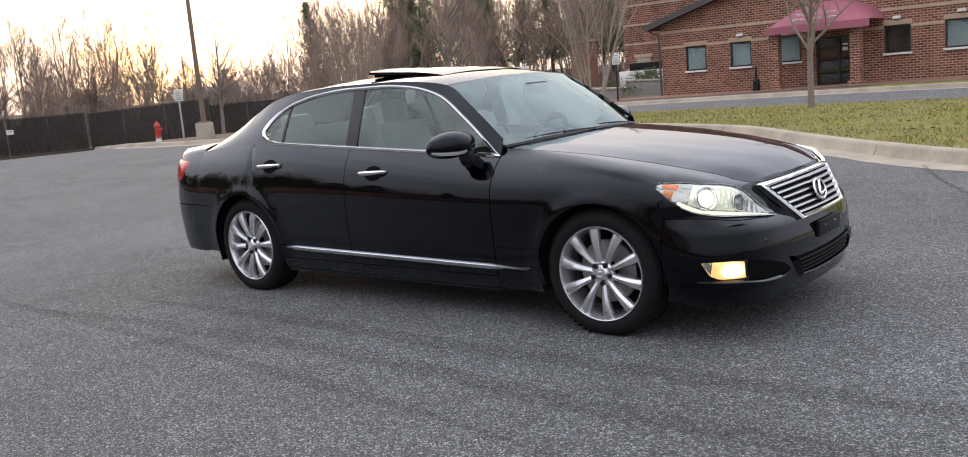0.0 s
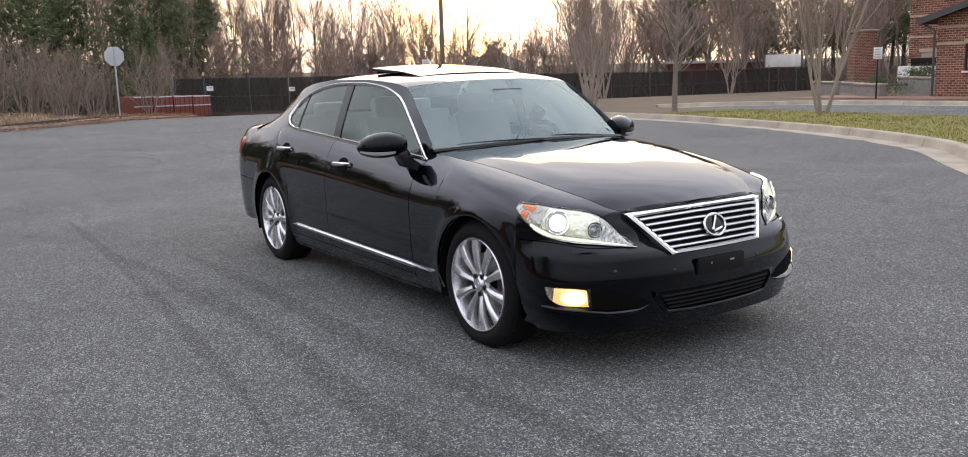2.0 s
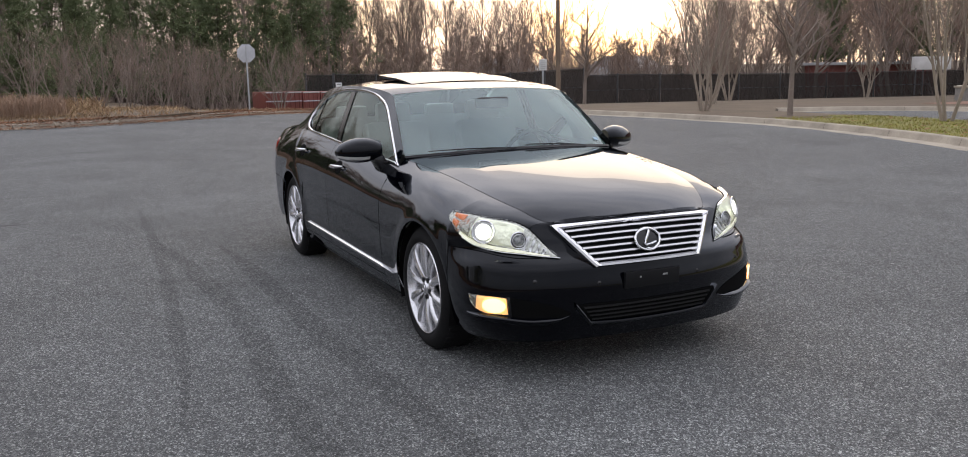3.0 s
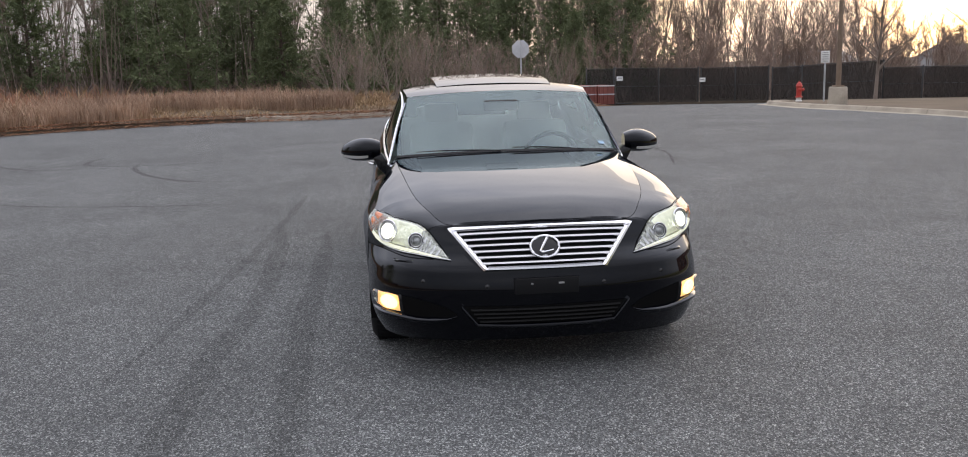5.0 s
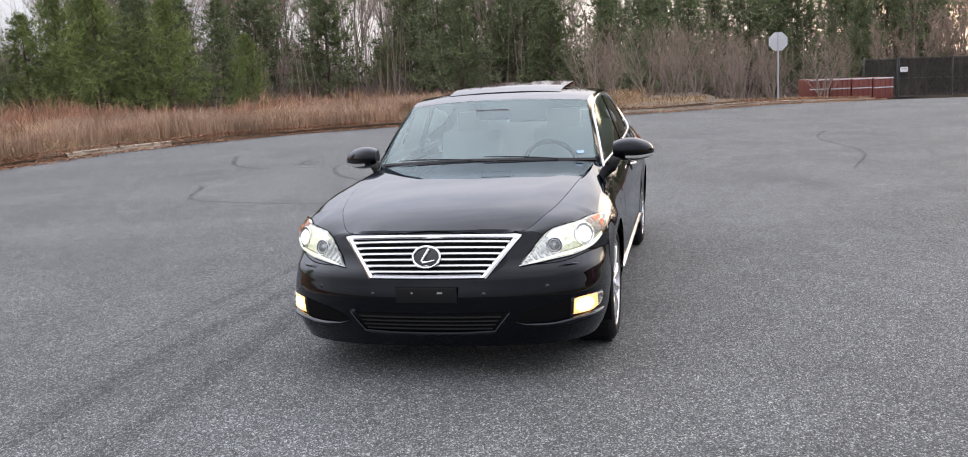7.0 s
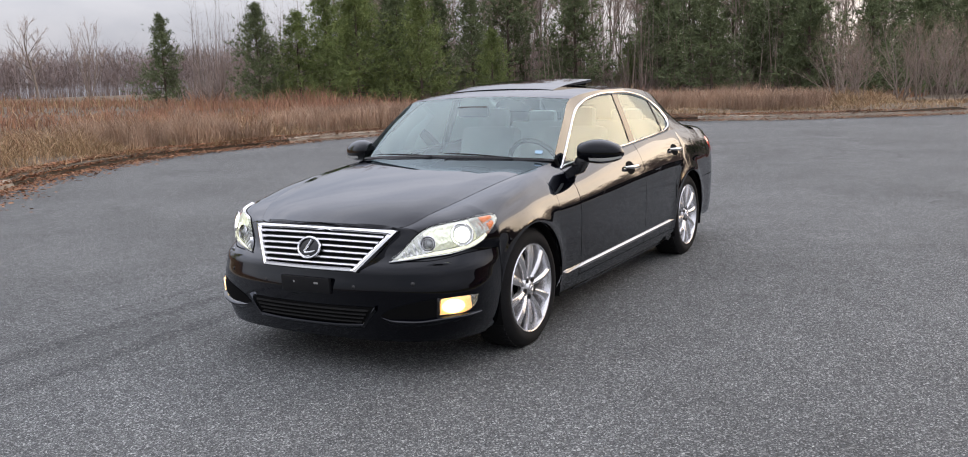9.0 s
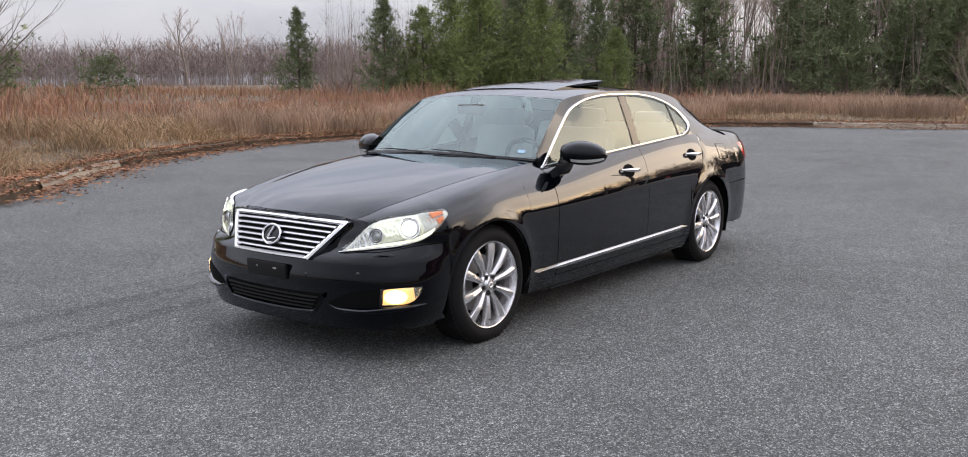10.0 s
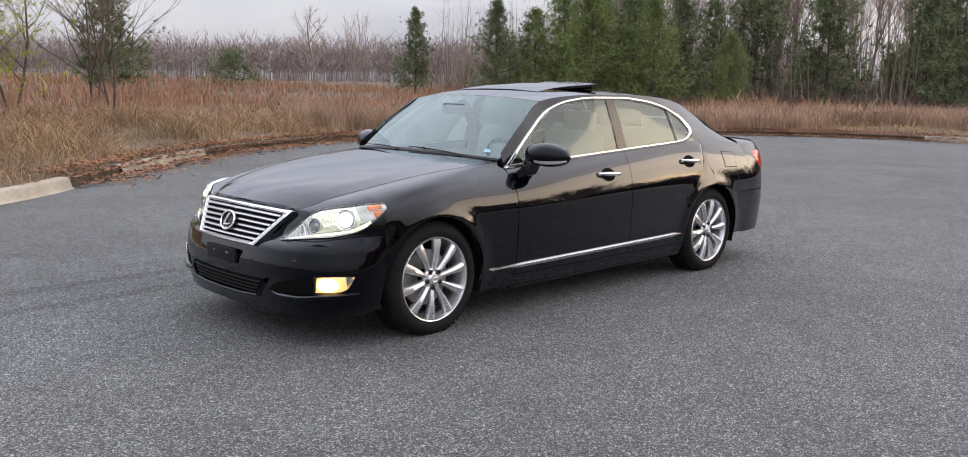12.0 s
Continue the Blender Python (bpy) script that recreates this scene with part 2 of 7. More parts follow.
# ---- building helpers ----
def curve(*pts):
    """A monotone cubic through (x, y) points."""
    xs, ys = np.array([p[0] for p in pts], float), np.array([p[1] for p in pts], float)
    h = np.diff(xs)
    d = np.diff(ys) / h
    m = np.zeros(len(xs))
    m[0], m[-1] = d[0], d[-1]
    for i in range(1, len(xs) - 1):
        if d[i - 1] * d[i] > 0:
            m[i] = 2 * d[i - 1] * d[i] / (d[i - 1] + d[i])

    def f(x):
        x = min(max(x, xs[0]), xs[-1])
        i = min(max(int(np.searchsorted(xs, x)) - 1, 0), len(h) - 1)
        u = (x - xs[i]) / h[i]
        return float((1 + 2 * u) * (1 - u) ** 2 * ys[i] + u * (1 - u) ** 2 * h[i] * m[i] + u * u * (3 - 2 * u) * ys[i + 1] + u * u * (u - 1) * h[i] * m[i + 1])
    return f


def spread(a, b, n):
    return [a + (b - a) * i / (n - 1) for i in range(n)]


def sheet(rows, mirror=False, bm=None, loop=False):
    """Quads between rows of points; mirror adds the other side of the car."""
    bm = bm or bmesh.new()
    for side in ((1, -1) if mirror else (1,)):
        vs = [[bm.verts.new((p[0], p[1] * side, p[2])) for p in row] for row in rows]
        for i in range(len(vs) - 1):
            n = len(vs[i])
            for j in range(n if loop else n - 1):
                k = (j + 1) % n
                q = [vs[i][j], vs[i][k], vs[i + 1][k], vs[i + 1][j]]
                if (q[0].co - q[3].co).length < 1e-5 and (q[1].co - q[2].co).length < 1e-5:
                    continue
                bm.faces.new(q if side == 1 else q[::-1])
    return bm


def finish(bm, weld=1e-5, outward=None):
    if weld:
        bmesh.ops.remove_doubles(bm, verts=bm.verts, dist=weld)
    bmesh.ops.dissolve_degenerate(bm, edges=bm.edges, dist=1e-6)
    if outward is not None:
        bm.normal_update()
        c = Vector(outward)
        for f in bm.faces:
            if f.normal.dot(f.calc_center_median() - c) < 0:
                f.normal_flip()
    else:
        bmesh.ops.recalc_face_normals(bm, faces=bm.faces)
    return bm


def flange(bm, depth=0.014):
    """Turns the free edges of a panel inwards, so that it shows its thickness."""
    bm.normal_update()
    edges = [e for e in bm.edges if e.is_boundary]
    made = bmesh.ops.extrude_edge_only(bm, edges=edges)["geom"]
    old = {}
    for e in edges:
        for v in e.verts:
            old[v] = v.normal.copy()
    for v in made:
        if isinstance(v, bmesh.types.BMVert):
            near = min((w for e in v.link_edges for w in e.verts if w in old), key=lambda w: (w.co - v.co).length, default=None)
            if near is not None:
                v.co -= old[near] * depth
    return bm


def as_mesh(name, bm, mat, sharp=38):
    me = bpy.data.meshes.new(name)
    bm.to_mesh(me)
    bm.free()
    for m in (mat if isinstance(mat, (list, tuple)) else (mat,)):
        me.materials.append(m)
    for p in me.polygons:
        p.use_smooth = True
    if sharp:
        me.set_sharp_from_angle(angle=radians(sharp))
    return me


def part(name, bm, mat, parent=None, label="", sharp=38, at=None):
    """One mesh object under a thing or a part."""
    me = bm if isinstance(bm, bpy.types.Mesh) else as_mesh(name, bm, mat, sharp)
    ob = new(name, me)
    if parent:
        ob.parent = parent
    if at is not None:
        ob.matrix_basis = at
    if label:
        ob["label"] = label
    return ob


def box(bm, centre, size, turn=None, bevel=0.0):
    """A box, with its edges taken off where bevel is given."""
    m = Matrix.Translation(centre) @ (turn or Matrix()) @ Matrix.Diagonal((*size, 1))
    got = bmesh.ops.create_cube(bm, size=1.0, matrix=m)["verts"]
    if bevel:
        es = {e for v in got for e in v.link_edges}
        bmesh.ops.bevel(bm, geom=list(es), offset=bevel, segments=2, affect="EDGES", profile=0.6)
    return bm


def tube(bm, pts, radii, sides=8, cap=True):
    """A round bar along points, with its own radius at each."""
    pts = [Vector(p) for p in pts]
    if isinstance(radii, (int, float)):
        radii = [radii] * len(pts)
    rings = []
    ref = Vector((0, 0, 1))
    for i, p in enumerate(pts):
        d = (pts[min(i + 1, len(pts) - 1)] - pts[max(i - 1, 0)]).normalized()
        if abs(d.dot(ref)) > 0.95:
            ref = Vector((1, 0, 0)) if abs(d.x) < 0.9 else Vector((0, 1, 0))
        a = d.cross(ref).normalized()
        c = d.cross(a)
        rings.append([bm.verts.new(p + (a * math.cos(2 * math.pi * k / sides) + c * math.sin(2 * math.pi * k / sides)) * radii[i]) for k in range(sides)])
    for r, s in zip(rings, rings[1:]):
        for k in range(sides):
            bm.faces.new((r[k], r[(k + 1) % sides], s[(k + 1) % sides], s[k]))
    if cap:
        bm.faces.new(rings[0][::-1])
        bm.faces.new(rings[-1])
    return bm


def lathe(bm, profile, axis, centre, n=48, close=False):
    """Turns (along, radius) points round an axis ("y" or "z") through centre."""
    rows = []
    for k in range(n):
        a = 2 * math.pi * k / n
        row = []
        for s, r in profile:
            p = (r * math.cos(a), s, r * math.sin(a)) if axis == "y" else (r * math.cos(a), r * math.sin(a), s)
            row.append(bm.verts.new(Vector(centre) + Vector(p)))
        rows.append(row)
    for i in range(n):
        a, b = rows[i], rows[(i + 1) % n]
        for j in range(len(profile) - 1):
            if profile[j][1] < 1e-6 and profile[j + 1][1] < 1e-6:
                continue
            try:
                bm.faces.new((a[j], b[j], b[j + 1], a[j + 1]))
            except ValueError:
                pass
    bmesh.ops.remove_doubles(bm, verts=bm.verts, dist=1e-5)
    return bm


def thing(name, label, category, group="", at=None, kind=""):
    e = new(name)
    if at is not None:
        e.matrix_basis = at
    return tagged(e, label, category, group, kind)


# ---- ground: a turning circle of asphalt, a side road, verges and a field ----
from mathutils.geometry import delaunay_2d_cdt


def land(x, y):
    """Height of the paved ground: level round the car, falling gently past the far kerb."""
    s = -0.45 * x + 0.9 * y
    d = max(0.0, s - 5)
    return -0.013 * min(d, 60) - 0.032 * max(0.0, min(-x, 60) - 31)


def smooth_path(pts, step):
    """Points every step along a smooth line through pts."""
    p = [Vector(q) for q in pts]
    d = [0.0]
    for a, c in zip(p, p[1:]):
        d.append(d[-1] + (c - a).length)
    fx, fy = curve(*[(q, v.x) for q, v in zip(d, p)]), curve(*[(q, v.y) for q, v in zip(d, p)])
    n = max(2, int(d[-1] / step))
    return [Vector((fx(q), fy(q))) for q in spread(0, d[-1], n + 1)]


FIELD_KERB = smooth_path([(70, -5.5), (9, -5.5), (5.2, -5.6), (3.2, -5.95), (1.6, -6.75), (-0.4, -8.7), (-2.3, -10.6), (-5.4, -12.8), (-9.7, -14.4), (-14, -14.3), (-17.8, -13.2), (-21.2, -10.9), (-23.6, -7.0), (-24.8, -3.0), (-26.6, -0.6), (-29.5, 2.6), (-33.5, 5.6), (-40, 9.6), (-46.4, 11.6)], 0.6)
LAWN_KERB = smooth_path([(-46.2, 21.8), (-39, 19.4), (-33, 16.2), (-30.5, 15.0), (-27.5, 14.9), (-23.5, 15.6), (-19, 16.1), (-15, 16.1), (-12, 15.5), (-6.5, 13.5), (-3, 11.3), (-1.2, 9.25), (0.4, 7.45), (1.9, 6.1), (3.2, 5.62), (5, 5.48), (9, 5.42), (70, 5.4)], 0.6)
LOT = FIELD_KERB + LAWN_KERB
ROAD = smooth_path([(70, 12), (10, 16.6), (-0.5, 18.3), (-4.6, 19.1), (-8.3, 19.5), (-15, 20.6), (-19.5, 20.9)], 1.0) + smooth_path([(-21, 22.4), (-20.5, 25), (-17, 28.4), (-13, 28.9), (-9, 28.7), (-2.4, 27.6), (5, 26.3), (70, 21)], 1.0)


def in_loop(loop, pts):
    """Which of the points (an n x 2 array) lie inside the loop."""
    p = np.asarray(pts, float)
    inside = np.zeros(len(p), bool)
    q = np.array([(v[0], v[1]) for v in loop])
    for a, c in zip(q, np.roll(q, -1, 0)):
        cross = (a[1] > p[:, 1]) != (c[1] > p[:, 1])
        with np.errstate(divide="ignore", invalid="ignore"):
            xi = (c[0] - a[0]) * (p[:, 1] - a[1]) / (c[1] - a[1]) + a[0]
        inside ^= cross & (p[:, 0] < xi)
    return inside


def path_gap(path, pts):
    """Distance of each point from a path."""
    p = np.asarray(pts, float)
    q = np.array([(v[0], v[1]) for v in path])
    best = np.full(len(p), 1e9)
    for a, c in zip(q, q[1:]):
        ac = c - a
        u = np.clip(((p - a) @ ac) / (ac @ ac), 0, 1)
        best = np.minimum(best, np.hypot(*(p - a - u[:, None] * ac).T))
    return best


def mound(x, y):
    """Height of the unpaved land."""
    z = land(x, y) + 0.135
    if y < 2:
        d = math.hypot(x + 8, y + 1)
        z += 0.020 * max(0.0, min(d - 16, 120)) + 0.10 * noise.noise((x * 0.11, y * 0.11, 0))
    else:
        z += 0.03 * noise.noise((x * 0.2, y * 0.2, 3)) + 0.012 * max(0.0, min(math.hypot(x, y) - 75, 200))
    return z


seeds = []
for step, lo, hi in ((2.0, 0, 50), (6.0, 50, 120), (25.0, 120, 420)):
    n = int(hi / step) + 1
    for i in range(-n, n + 1):
        for j in range(-n, n + 1):
            x, y = i * step - 10 + random.uniform(-0.2, 0.2) * step, j * step + random.uniform(-0.2, 0.2) * step
            d = max(abs(x + 10), abs(y))
            if lo <= d < hi:
                seeds.append((x, y))
far = [(420 * math.cos(a), 420 * math.sin(a)) for a in spread(0, 2 * math.pi, 61)[:-1]] + [(1500 * math.cos(a), 1500 * math.sin(a)) for a in spread(0, 2 * math.pi, 41)[:-1]]
loops = [[(v.x, v.y) for v in LOT], [(v.x, v.y) for v in ROAD]]
lines = [p for lp in loops for p in lp]
gap = path_gap(LOT + LOT[:1], seeds)
gap = np.minimum(gap, path_gap(ROAD + ROAD[:1], seeds))
seeds = [p for p, g in zip(seeds, gap) if g > 0.7] + far
edges, at = [], 0
for lp in loops:
    edges += [(at + i, at + (i + 1) % len(lp)) for i in range(len(lp))]
    at += len(lp)
verts2, _, tris, *_ = delaunay_2d_cdt([Vector(p) for p in lines + seeds], edges, [], 0, 1e-4)
mids = np.array([[(verts2[a].x + verts2[b].x + verts2[c].x) / 3, (verts2[a].y + verts2[b].y + verts2[c].y) / 3] for a, b, c in tris])
paved = in_loop(LOT, mids) | in_loop(ROAD, mids)


def ground_mesh(name, keep, height, mats, slot=None):
    me = bpy.data.meshes.new(name)
    ids = {}
    vs, fs, ms = [], [], []
    for k, tri in enumerate(tris):
        if keep[k]:
            f = []
            for i in tri:
                if i not in ids:
                    ids[i] = len(vs)
                    vs.append((verts2[i].x, verts2[i].y, height(verts2[i].x, verts2[i].y)))
                f.append(ids[i])
            fs.append(f)
            ms.append(slot(*mids[k]) if slot else 0)
    me.from_pydata(vs, [], fs)
    for m in mats:
        me.materials.append(m)
    me.polygons.foreach_set("material_index", ms)
    for p in me.polygons:
        p.use_smooth = True
    return me


road = tagged(new("road", ground_mesh("road", paved, land, [M_asphalt])), "worn grey asphalt with pale stone chips and skid marks", "asphalt", kind="structure")
ground = tagged(new("ground", ground_mesh("ground", ~paved, mound, [M_field, M_lawn, M_soil], lambda x, y: 1 if (4 < y < 22 and x > -15) or (y > 27 and x > -6.5) else 0)), "grassy verges and a field of dead grass beyond the kerb", "ground", kind="structure")


# kerbs, cast in lengths with a gutter at their foot
def kerb_line(name, path, side, label, length=5, gutter=0.42, skip=()):
    kerb = thing(name, label, "kerb", kind="structure")
    prof = [(-gutter - 0.04, 0.004), (-0.07, 0.010), (-0.05, 0.030), (-0.022, 0.125), (-0.004, 0.150), (0.02, 0.158), (0.14, 0.160), (0.165, 0.150), (0.17, 0.02)]
    i = 0
    while i < len(path) - 1:
        j = min(i + length, len(path) - 1)
        rows = []
        for k in range(i, j + 1):
            d = (path[min(k + 1, len(path) - 1)] - path[max(k - 1, 0)]).normalized()
            out = Vector((d.y, -d.x)) * side
            p = path[k] + (d * 0.006 if k == i else (d * -0.006 if k == j else Vector((0, 0))))
            rows.append([(p.x + out.x * o, p.y + out.y * o, land(p.x, p.y) + h + 0.006 * noise.noise((p.x, p.y, h * 9))) for o, h in prof])
        mid = path[(i + j) // 2]
        if mid.x < 20 and not any(a < mid.x < c for a, c in skip):
            bm = sheet(rows)
            bmesh.ops.recalc_face_normals(bm, faces=bm.faces)
            bm.normal_update()
            if sum(f.normal.z for f in bm.faces) < 0:
                bmesh.ops.reverse_faces(bm, faces=bm.faces)
            part("kerb_length", bm, M_concrete, kerb)
        i = j
    return kerb


kerb_line("kerb_lawn", LAWN_KERB, -1, "weathered tan concrete kerb with gutter beside the lawn")
kerb_line("kerb_field", FIELD_KERB, -1, "weathered concrete kerb beside the field, part buried in leaves", 3, gutter=0.06, skip=((-1.0, 0.75), (-14.0, -2.6), (-24.0, -17.0)))
kerb_line("kerb_building", ROAD[len(smooth_path([(70, 12), (10, 16.6), (-0.5, 18.3), (-4.6, 19.1), (-8.3, 19.5), (-15, 20.6), (-19.5, 20.9)], 1.0)):], -1, "pale concrete kerb in front of the brick building", gutter=0.25)

# cut edge of the soil where no kerb stands
for name, loop in (("verge_edge_lot", LOT), ("verge_edge_road", ROAD)):
    rows = [[(p.x, p.y, land(p.x, p.y) - 0.05), (p.x, p.y, mound(p.x, p.y))] for p in loop + loop[:1]]
    tagged(part(name, sheet(rows), M_soil), "cut soil edge of the verge", "verge edge", kind="structure")


# ---- the car: nose along +x, wheel centres at x = +-1.485 ----
HUB_X, HUB_Z, HUB_Y, TYRE_R, ARCH_R = 1.485, 0.335, 0.905, 0.345, 0.378
body_w = curve((-2.75, 0.80), (-2.3, 0.885), (-1.9, 0.917), (-1.485, 0.930), (-1.0, 0.925), (-0.3, 0.925), (0.4, 0.925), (1.0, 0.922), (1.485, 0.925), (1.75, 0.912), (2.1, 0.88))
belt_y = curve((-2.6, 0.78), (-2.1, 0.79), (-1.7, 0.80), (-1.3, 0.815), (-0.8, 0.825), (-0.3, 0.822), (0.3, 0.808), (0.8, 0.785), (1.2, 0.82), (1.5, 0.845), (1.8, 0.85), (2.1, 0.81))
belt_z = curve((-2.6, 0.96), (-2.2, 1.00), (-1.7, 1.05), (-1.3, 1.062), (-1.1, 1.052), (-0.3, 1.010), (0.3, 0.976), (0.8, 0.945), (1.2, 0.905), (1.5, 0.865), (1.8, 0.805), (2.1, 0.74))
low_in = curve((0.14, 0.10), (0.20, 0.062), (0.27, 0.032), (0.34, 0.018), (0.5, 0.006), (0.69, 0.0))
high_in = curve((0.0, 0.0), (0.3, 0.075), (0.6, 0.29), (0.85, 0.67), (1.0, 1.0))
sill_z = curve((-2.7, 0.30), (-1.9, 0.24), (-1.1, 0.19), (1.1, 0.19), (1.9, 0.205), (2.3, 0.19))


def side_y(x, z):
    w = body_w(x)
    if z < 0.69:
        y = w - low_in(z)
    else:
        y = w - (w - belt_y(x)) * high_in(min(1.0, (z - 0.69) / (max(belt_z(x), 0.72) - 0.69)))
    for c in (HUB_X, -HUB_X):
        r = math.hypot(x - c, z - HUB_Z)
        y += 0.013 * math.exp(-((r - 0.385) / 0.05) ** 2)
    return y


def arch_z(x, c):
    """The wheel arch's edge over x, or None outside it."""
    d = abs(x - c)
    if d >= ARCH_R - 1e-6:
        return None
    return HUB_Z + math.sqrt(ARCH_R ** 2 - d * d)


def side_columns(xs, low, high, n=16):
    rows = []
    for x, lo, hi in zip(xs, low, high):
        rows.append([(x, side_y(x, z), z) for z in spread(lo, hi, n)])
    return rows


# front shell: along the fender, then round the nose to the centreline
nose_x = curve((0.15, 2.325), (0.22, 2.345), (0.34, 2.368), (0.44, 2.372), (0.53, 2.352), (0.60, 2.333), (0.68, 2.300), (0.76, 2.245))
top_x = curve((0, 0.80), (0.25, 1.33), (0.5, 1.82), (0.65, 2.00), (0.82, 2.165), (0.91, 2.215), (1, 2.235))
top_y = curve((0, 0.742), (0.25, 0.70), (0.5, 0.635), (0.65, 0.575), (0.82, 0.470), (0.91, 0.28), (1, 0.0))
top_z = curve((0, 0.992), (0.25, 0.945), (0.5, 0.866), (0.65, 0.822), (0.82, 0.766), (0.91, 0.776), (1, 0.783))
shoulder_z = curve((0, 0.945), (0.2, 0.905), (0.37, 0.858), (0.5, 0.795), (0.65, 0.755), (0.82, 0.720), (1, 0.735))
BEND = 1.86


def front_plan(s, z):
    """Plan of the front at a height: full over the bumper, swept back at the lamps above its shelf."""
    if s <= 0.5:
        x = 0.80 + (BEND - 0.80) * s / 0.5
        return Vector((x, side_y(x, z), z))
    t = (s - 0.5) / 0.5
    a = Vector((BEND, side_y(BEND, z)))
    slope = (side_y(BEND, z) - side_y(BEND - 0.05, z)) / 0.05
    f = nose_x(z)
    w = min(1.0, max(0.0, (z - 0.555) / 0.095))
    w = w * w * (3 - 2 * w)
    b1 = a + Vector((0.40 - 0.14 * w, 0.16 * slope - 0.11 * w))
    b2, d = Vector((f - 0.12 * w, 0.54 + 0.18 * w)), Vector((f, 0.0))
    p = a * (1 - t) ** 3 + b1 * 3 * t * (1 - t) ** 2 + b2 * 3 * t * t * (1 - t) + d * t ** 3
    return Vector((p.x, p.y, z))


def front_top(s, v):
    """From the shoulder (v = 0) over to the bonnet's edge (v = 1)."""
    z = shoulder_z(s)
    q = front_plan(s, z)
    e = Vector((top_x(s), top_y(s), top_z(s)))
    rise = (q - front_plan(s, z - 0.03)) / 0.03
    c = q + rise * (e.z - z) * 0.85
    return q * (1 - v) ** 2 + c * 2 * v * (1 - v) + e * v * v


def front_column(s, lo, hi_top=True, n=14, m=7):
    col = [front_plan(s, z) for z in spread(lo, shoulder_z(s), n)]
    if hi_top:
        col += [front_top(s, v) for v in spread(0, 1, m)[1:]]
    return col


def x_to_s(x):
    return 0.5 * (x - 0.80) / (BEND - 0.80)


def both(name, grids, centre, mat=None, depth=0.014, label=""):
    """A panel on each side of the car, made of one or more grids of points."""
    for side in (1, -1):
        bm = bmesh.new()
        for g in grids:
            sheet([[(p[0], p[1] * side, p[2]) for p in row] for row in g], bm=bm)
        finish(bm, outward=centre)
        part(name, flange(bm, depth) if depth else bm, mat or M_paint, car, label)


split_z = curve((0.5, 0.640), (0.62, 0.632), (0.75, 0.606), (1.0, 0.60))
car = thing("car", "black four-door saloon with chrome trim and lit headlamps, parked on asphalt", "car")

# fender
cols = []
xs = spread(0.803, HUB_X - ARCH_R, 8)
for x in xs:
    cols.append(front_column(x_to_s(x), sill_z(x)))
for k in range(0, 25):
    x = HUB_X - ARCH_R * math.cos(math.pi * k / 24)
    if x > BEND - 0.003:
        break
    cols.append(front_column(x_to_s(x), HUB_Z if k in (0, 24) else arch_z(x, HUB_X)))
cols.append(front_column(0.5, split_z(0.5) + 0.002))
up = []
for s in spread(0.5, 0.80, 16):
    zs = spread(split_z(s) + 0.002, shoulder_z(s), 14)
    up.append([front_plan(s, z) for z in zs] + [front_top(s, v) for v in spread(0, 1, 7)[1:]])
both("front_fender", [cols, up], (1.4, 0, 0.4))

# front bumper, with the panel round the grille
bump = bmesh.new()
low = [[front_plan(s, z) for z in spread(sill_z(2.3) if s > 0.53 else 0.21, split_z(s) - 0.002, 22)] for s in spread(0.4985, 1.0, 40)]
sheet(low, True, bump)
nose = []
for s in spread(0.803, 1.0, 14):
    nose.append([front_plan(s, z) for z in spread(split_z(s) - 0.002, shoulder_z(s), 6)] + [front_top(s, v) for v in spread(0, 0.97, 6)[1:]])
sheet(nose, True, bump)
finish(bump, outward=(1.6, 0, 0.5))
part("front_bumper", flange(bump), M_paint, car)

# bonnet
mid_z = curve((0.98, 1.030), (1.4, 0.986), (1.7, 0.946), (2.0, 0.886), (2.14, 0.838), (2.235, 0.788))
rows = []
for w in spread(0, 1, 30):
    s = 0.818 * w
    e = Vector((top_x(s), top_y(s), top_z(s) + 0.001))
    cx = 0.99 + (2.233 - 0.99) * (1 - (1 - w) ** 1.06)
    row = []
    for u in spread(-0.996, 0.996, 37):
        a = abs(u)
        x = cx + (e.x - cx) * a ** 2
        z = mid_z(cx) - (mid_z(cx) - e.z) * a ** 2.5
        z += 0.006 * math.exp(-((a - 0.80) / 0.10) ** 2) * min(1, 2.5 * w) * (1 - w)
        row.append((x, e.y * u, z))
    rows.append(row)
hood = finish(sheet(rows), outward=(1.5, 0, 0.2))
part("bonnet", flange(hood), M_paint, car)

# greenhouse curves: window foot, window top and roof rail
rail_z = curve((-2.05, 1.070), (-1.8, 1.165), (-1.55, 1.275), (-1.3, 1.362), (-1.0, 1.402), (-0.6, 1.421), (-0.2, 1.421), (0.1, 1.405), (0.32, 1.372), (0.55, 1.232), (0.80, 1.045))
rail_y = curve((-2.05, 0.63), (-1.8, 0.632), (-1.55, 0.632), (-1.3, 0.638), (-1.0, 0.655), (-0.6, 0.668), (-0.2, 0.668), (0.1, 0.655), (0.32, 0.640), (0.55, 0.690), (0.80, 0.745))
pane_top = curve((-1.33, 1.150), (-1.30, 1.195), (-1.2, 1.265), (-1.05, 1.325), (-0.8, 1.372), (-0.5, 1.394), (-0.2, 1.394), (0.05, 1.374), (0.25, 1.322), (0.5, 1.170), (0.77, 0.962))
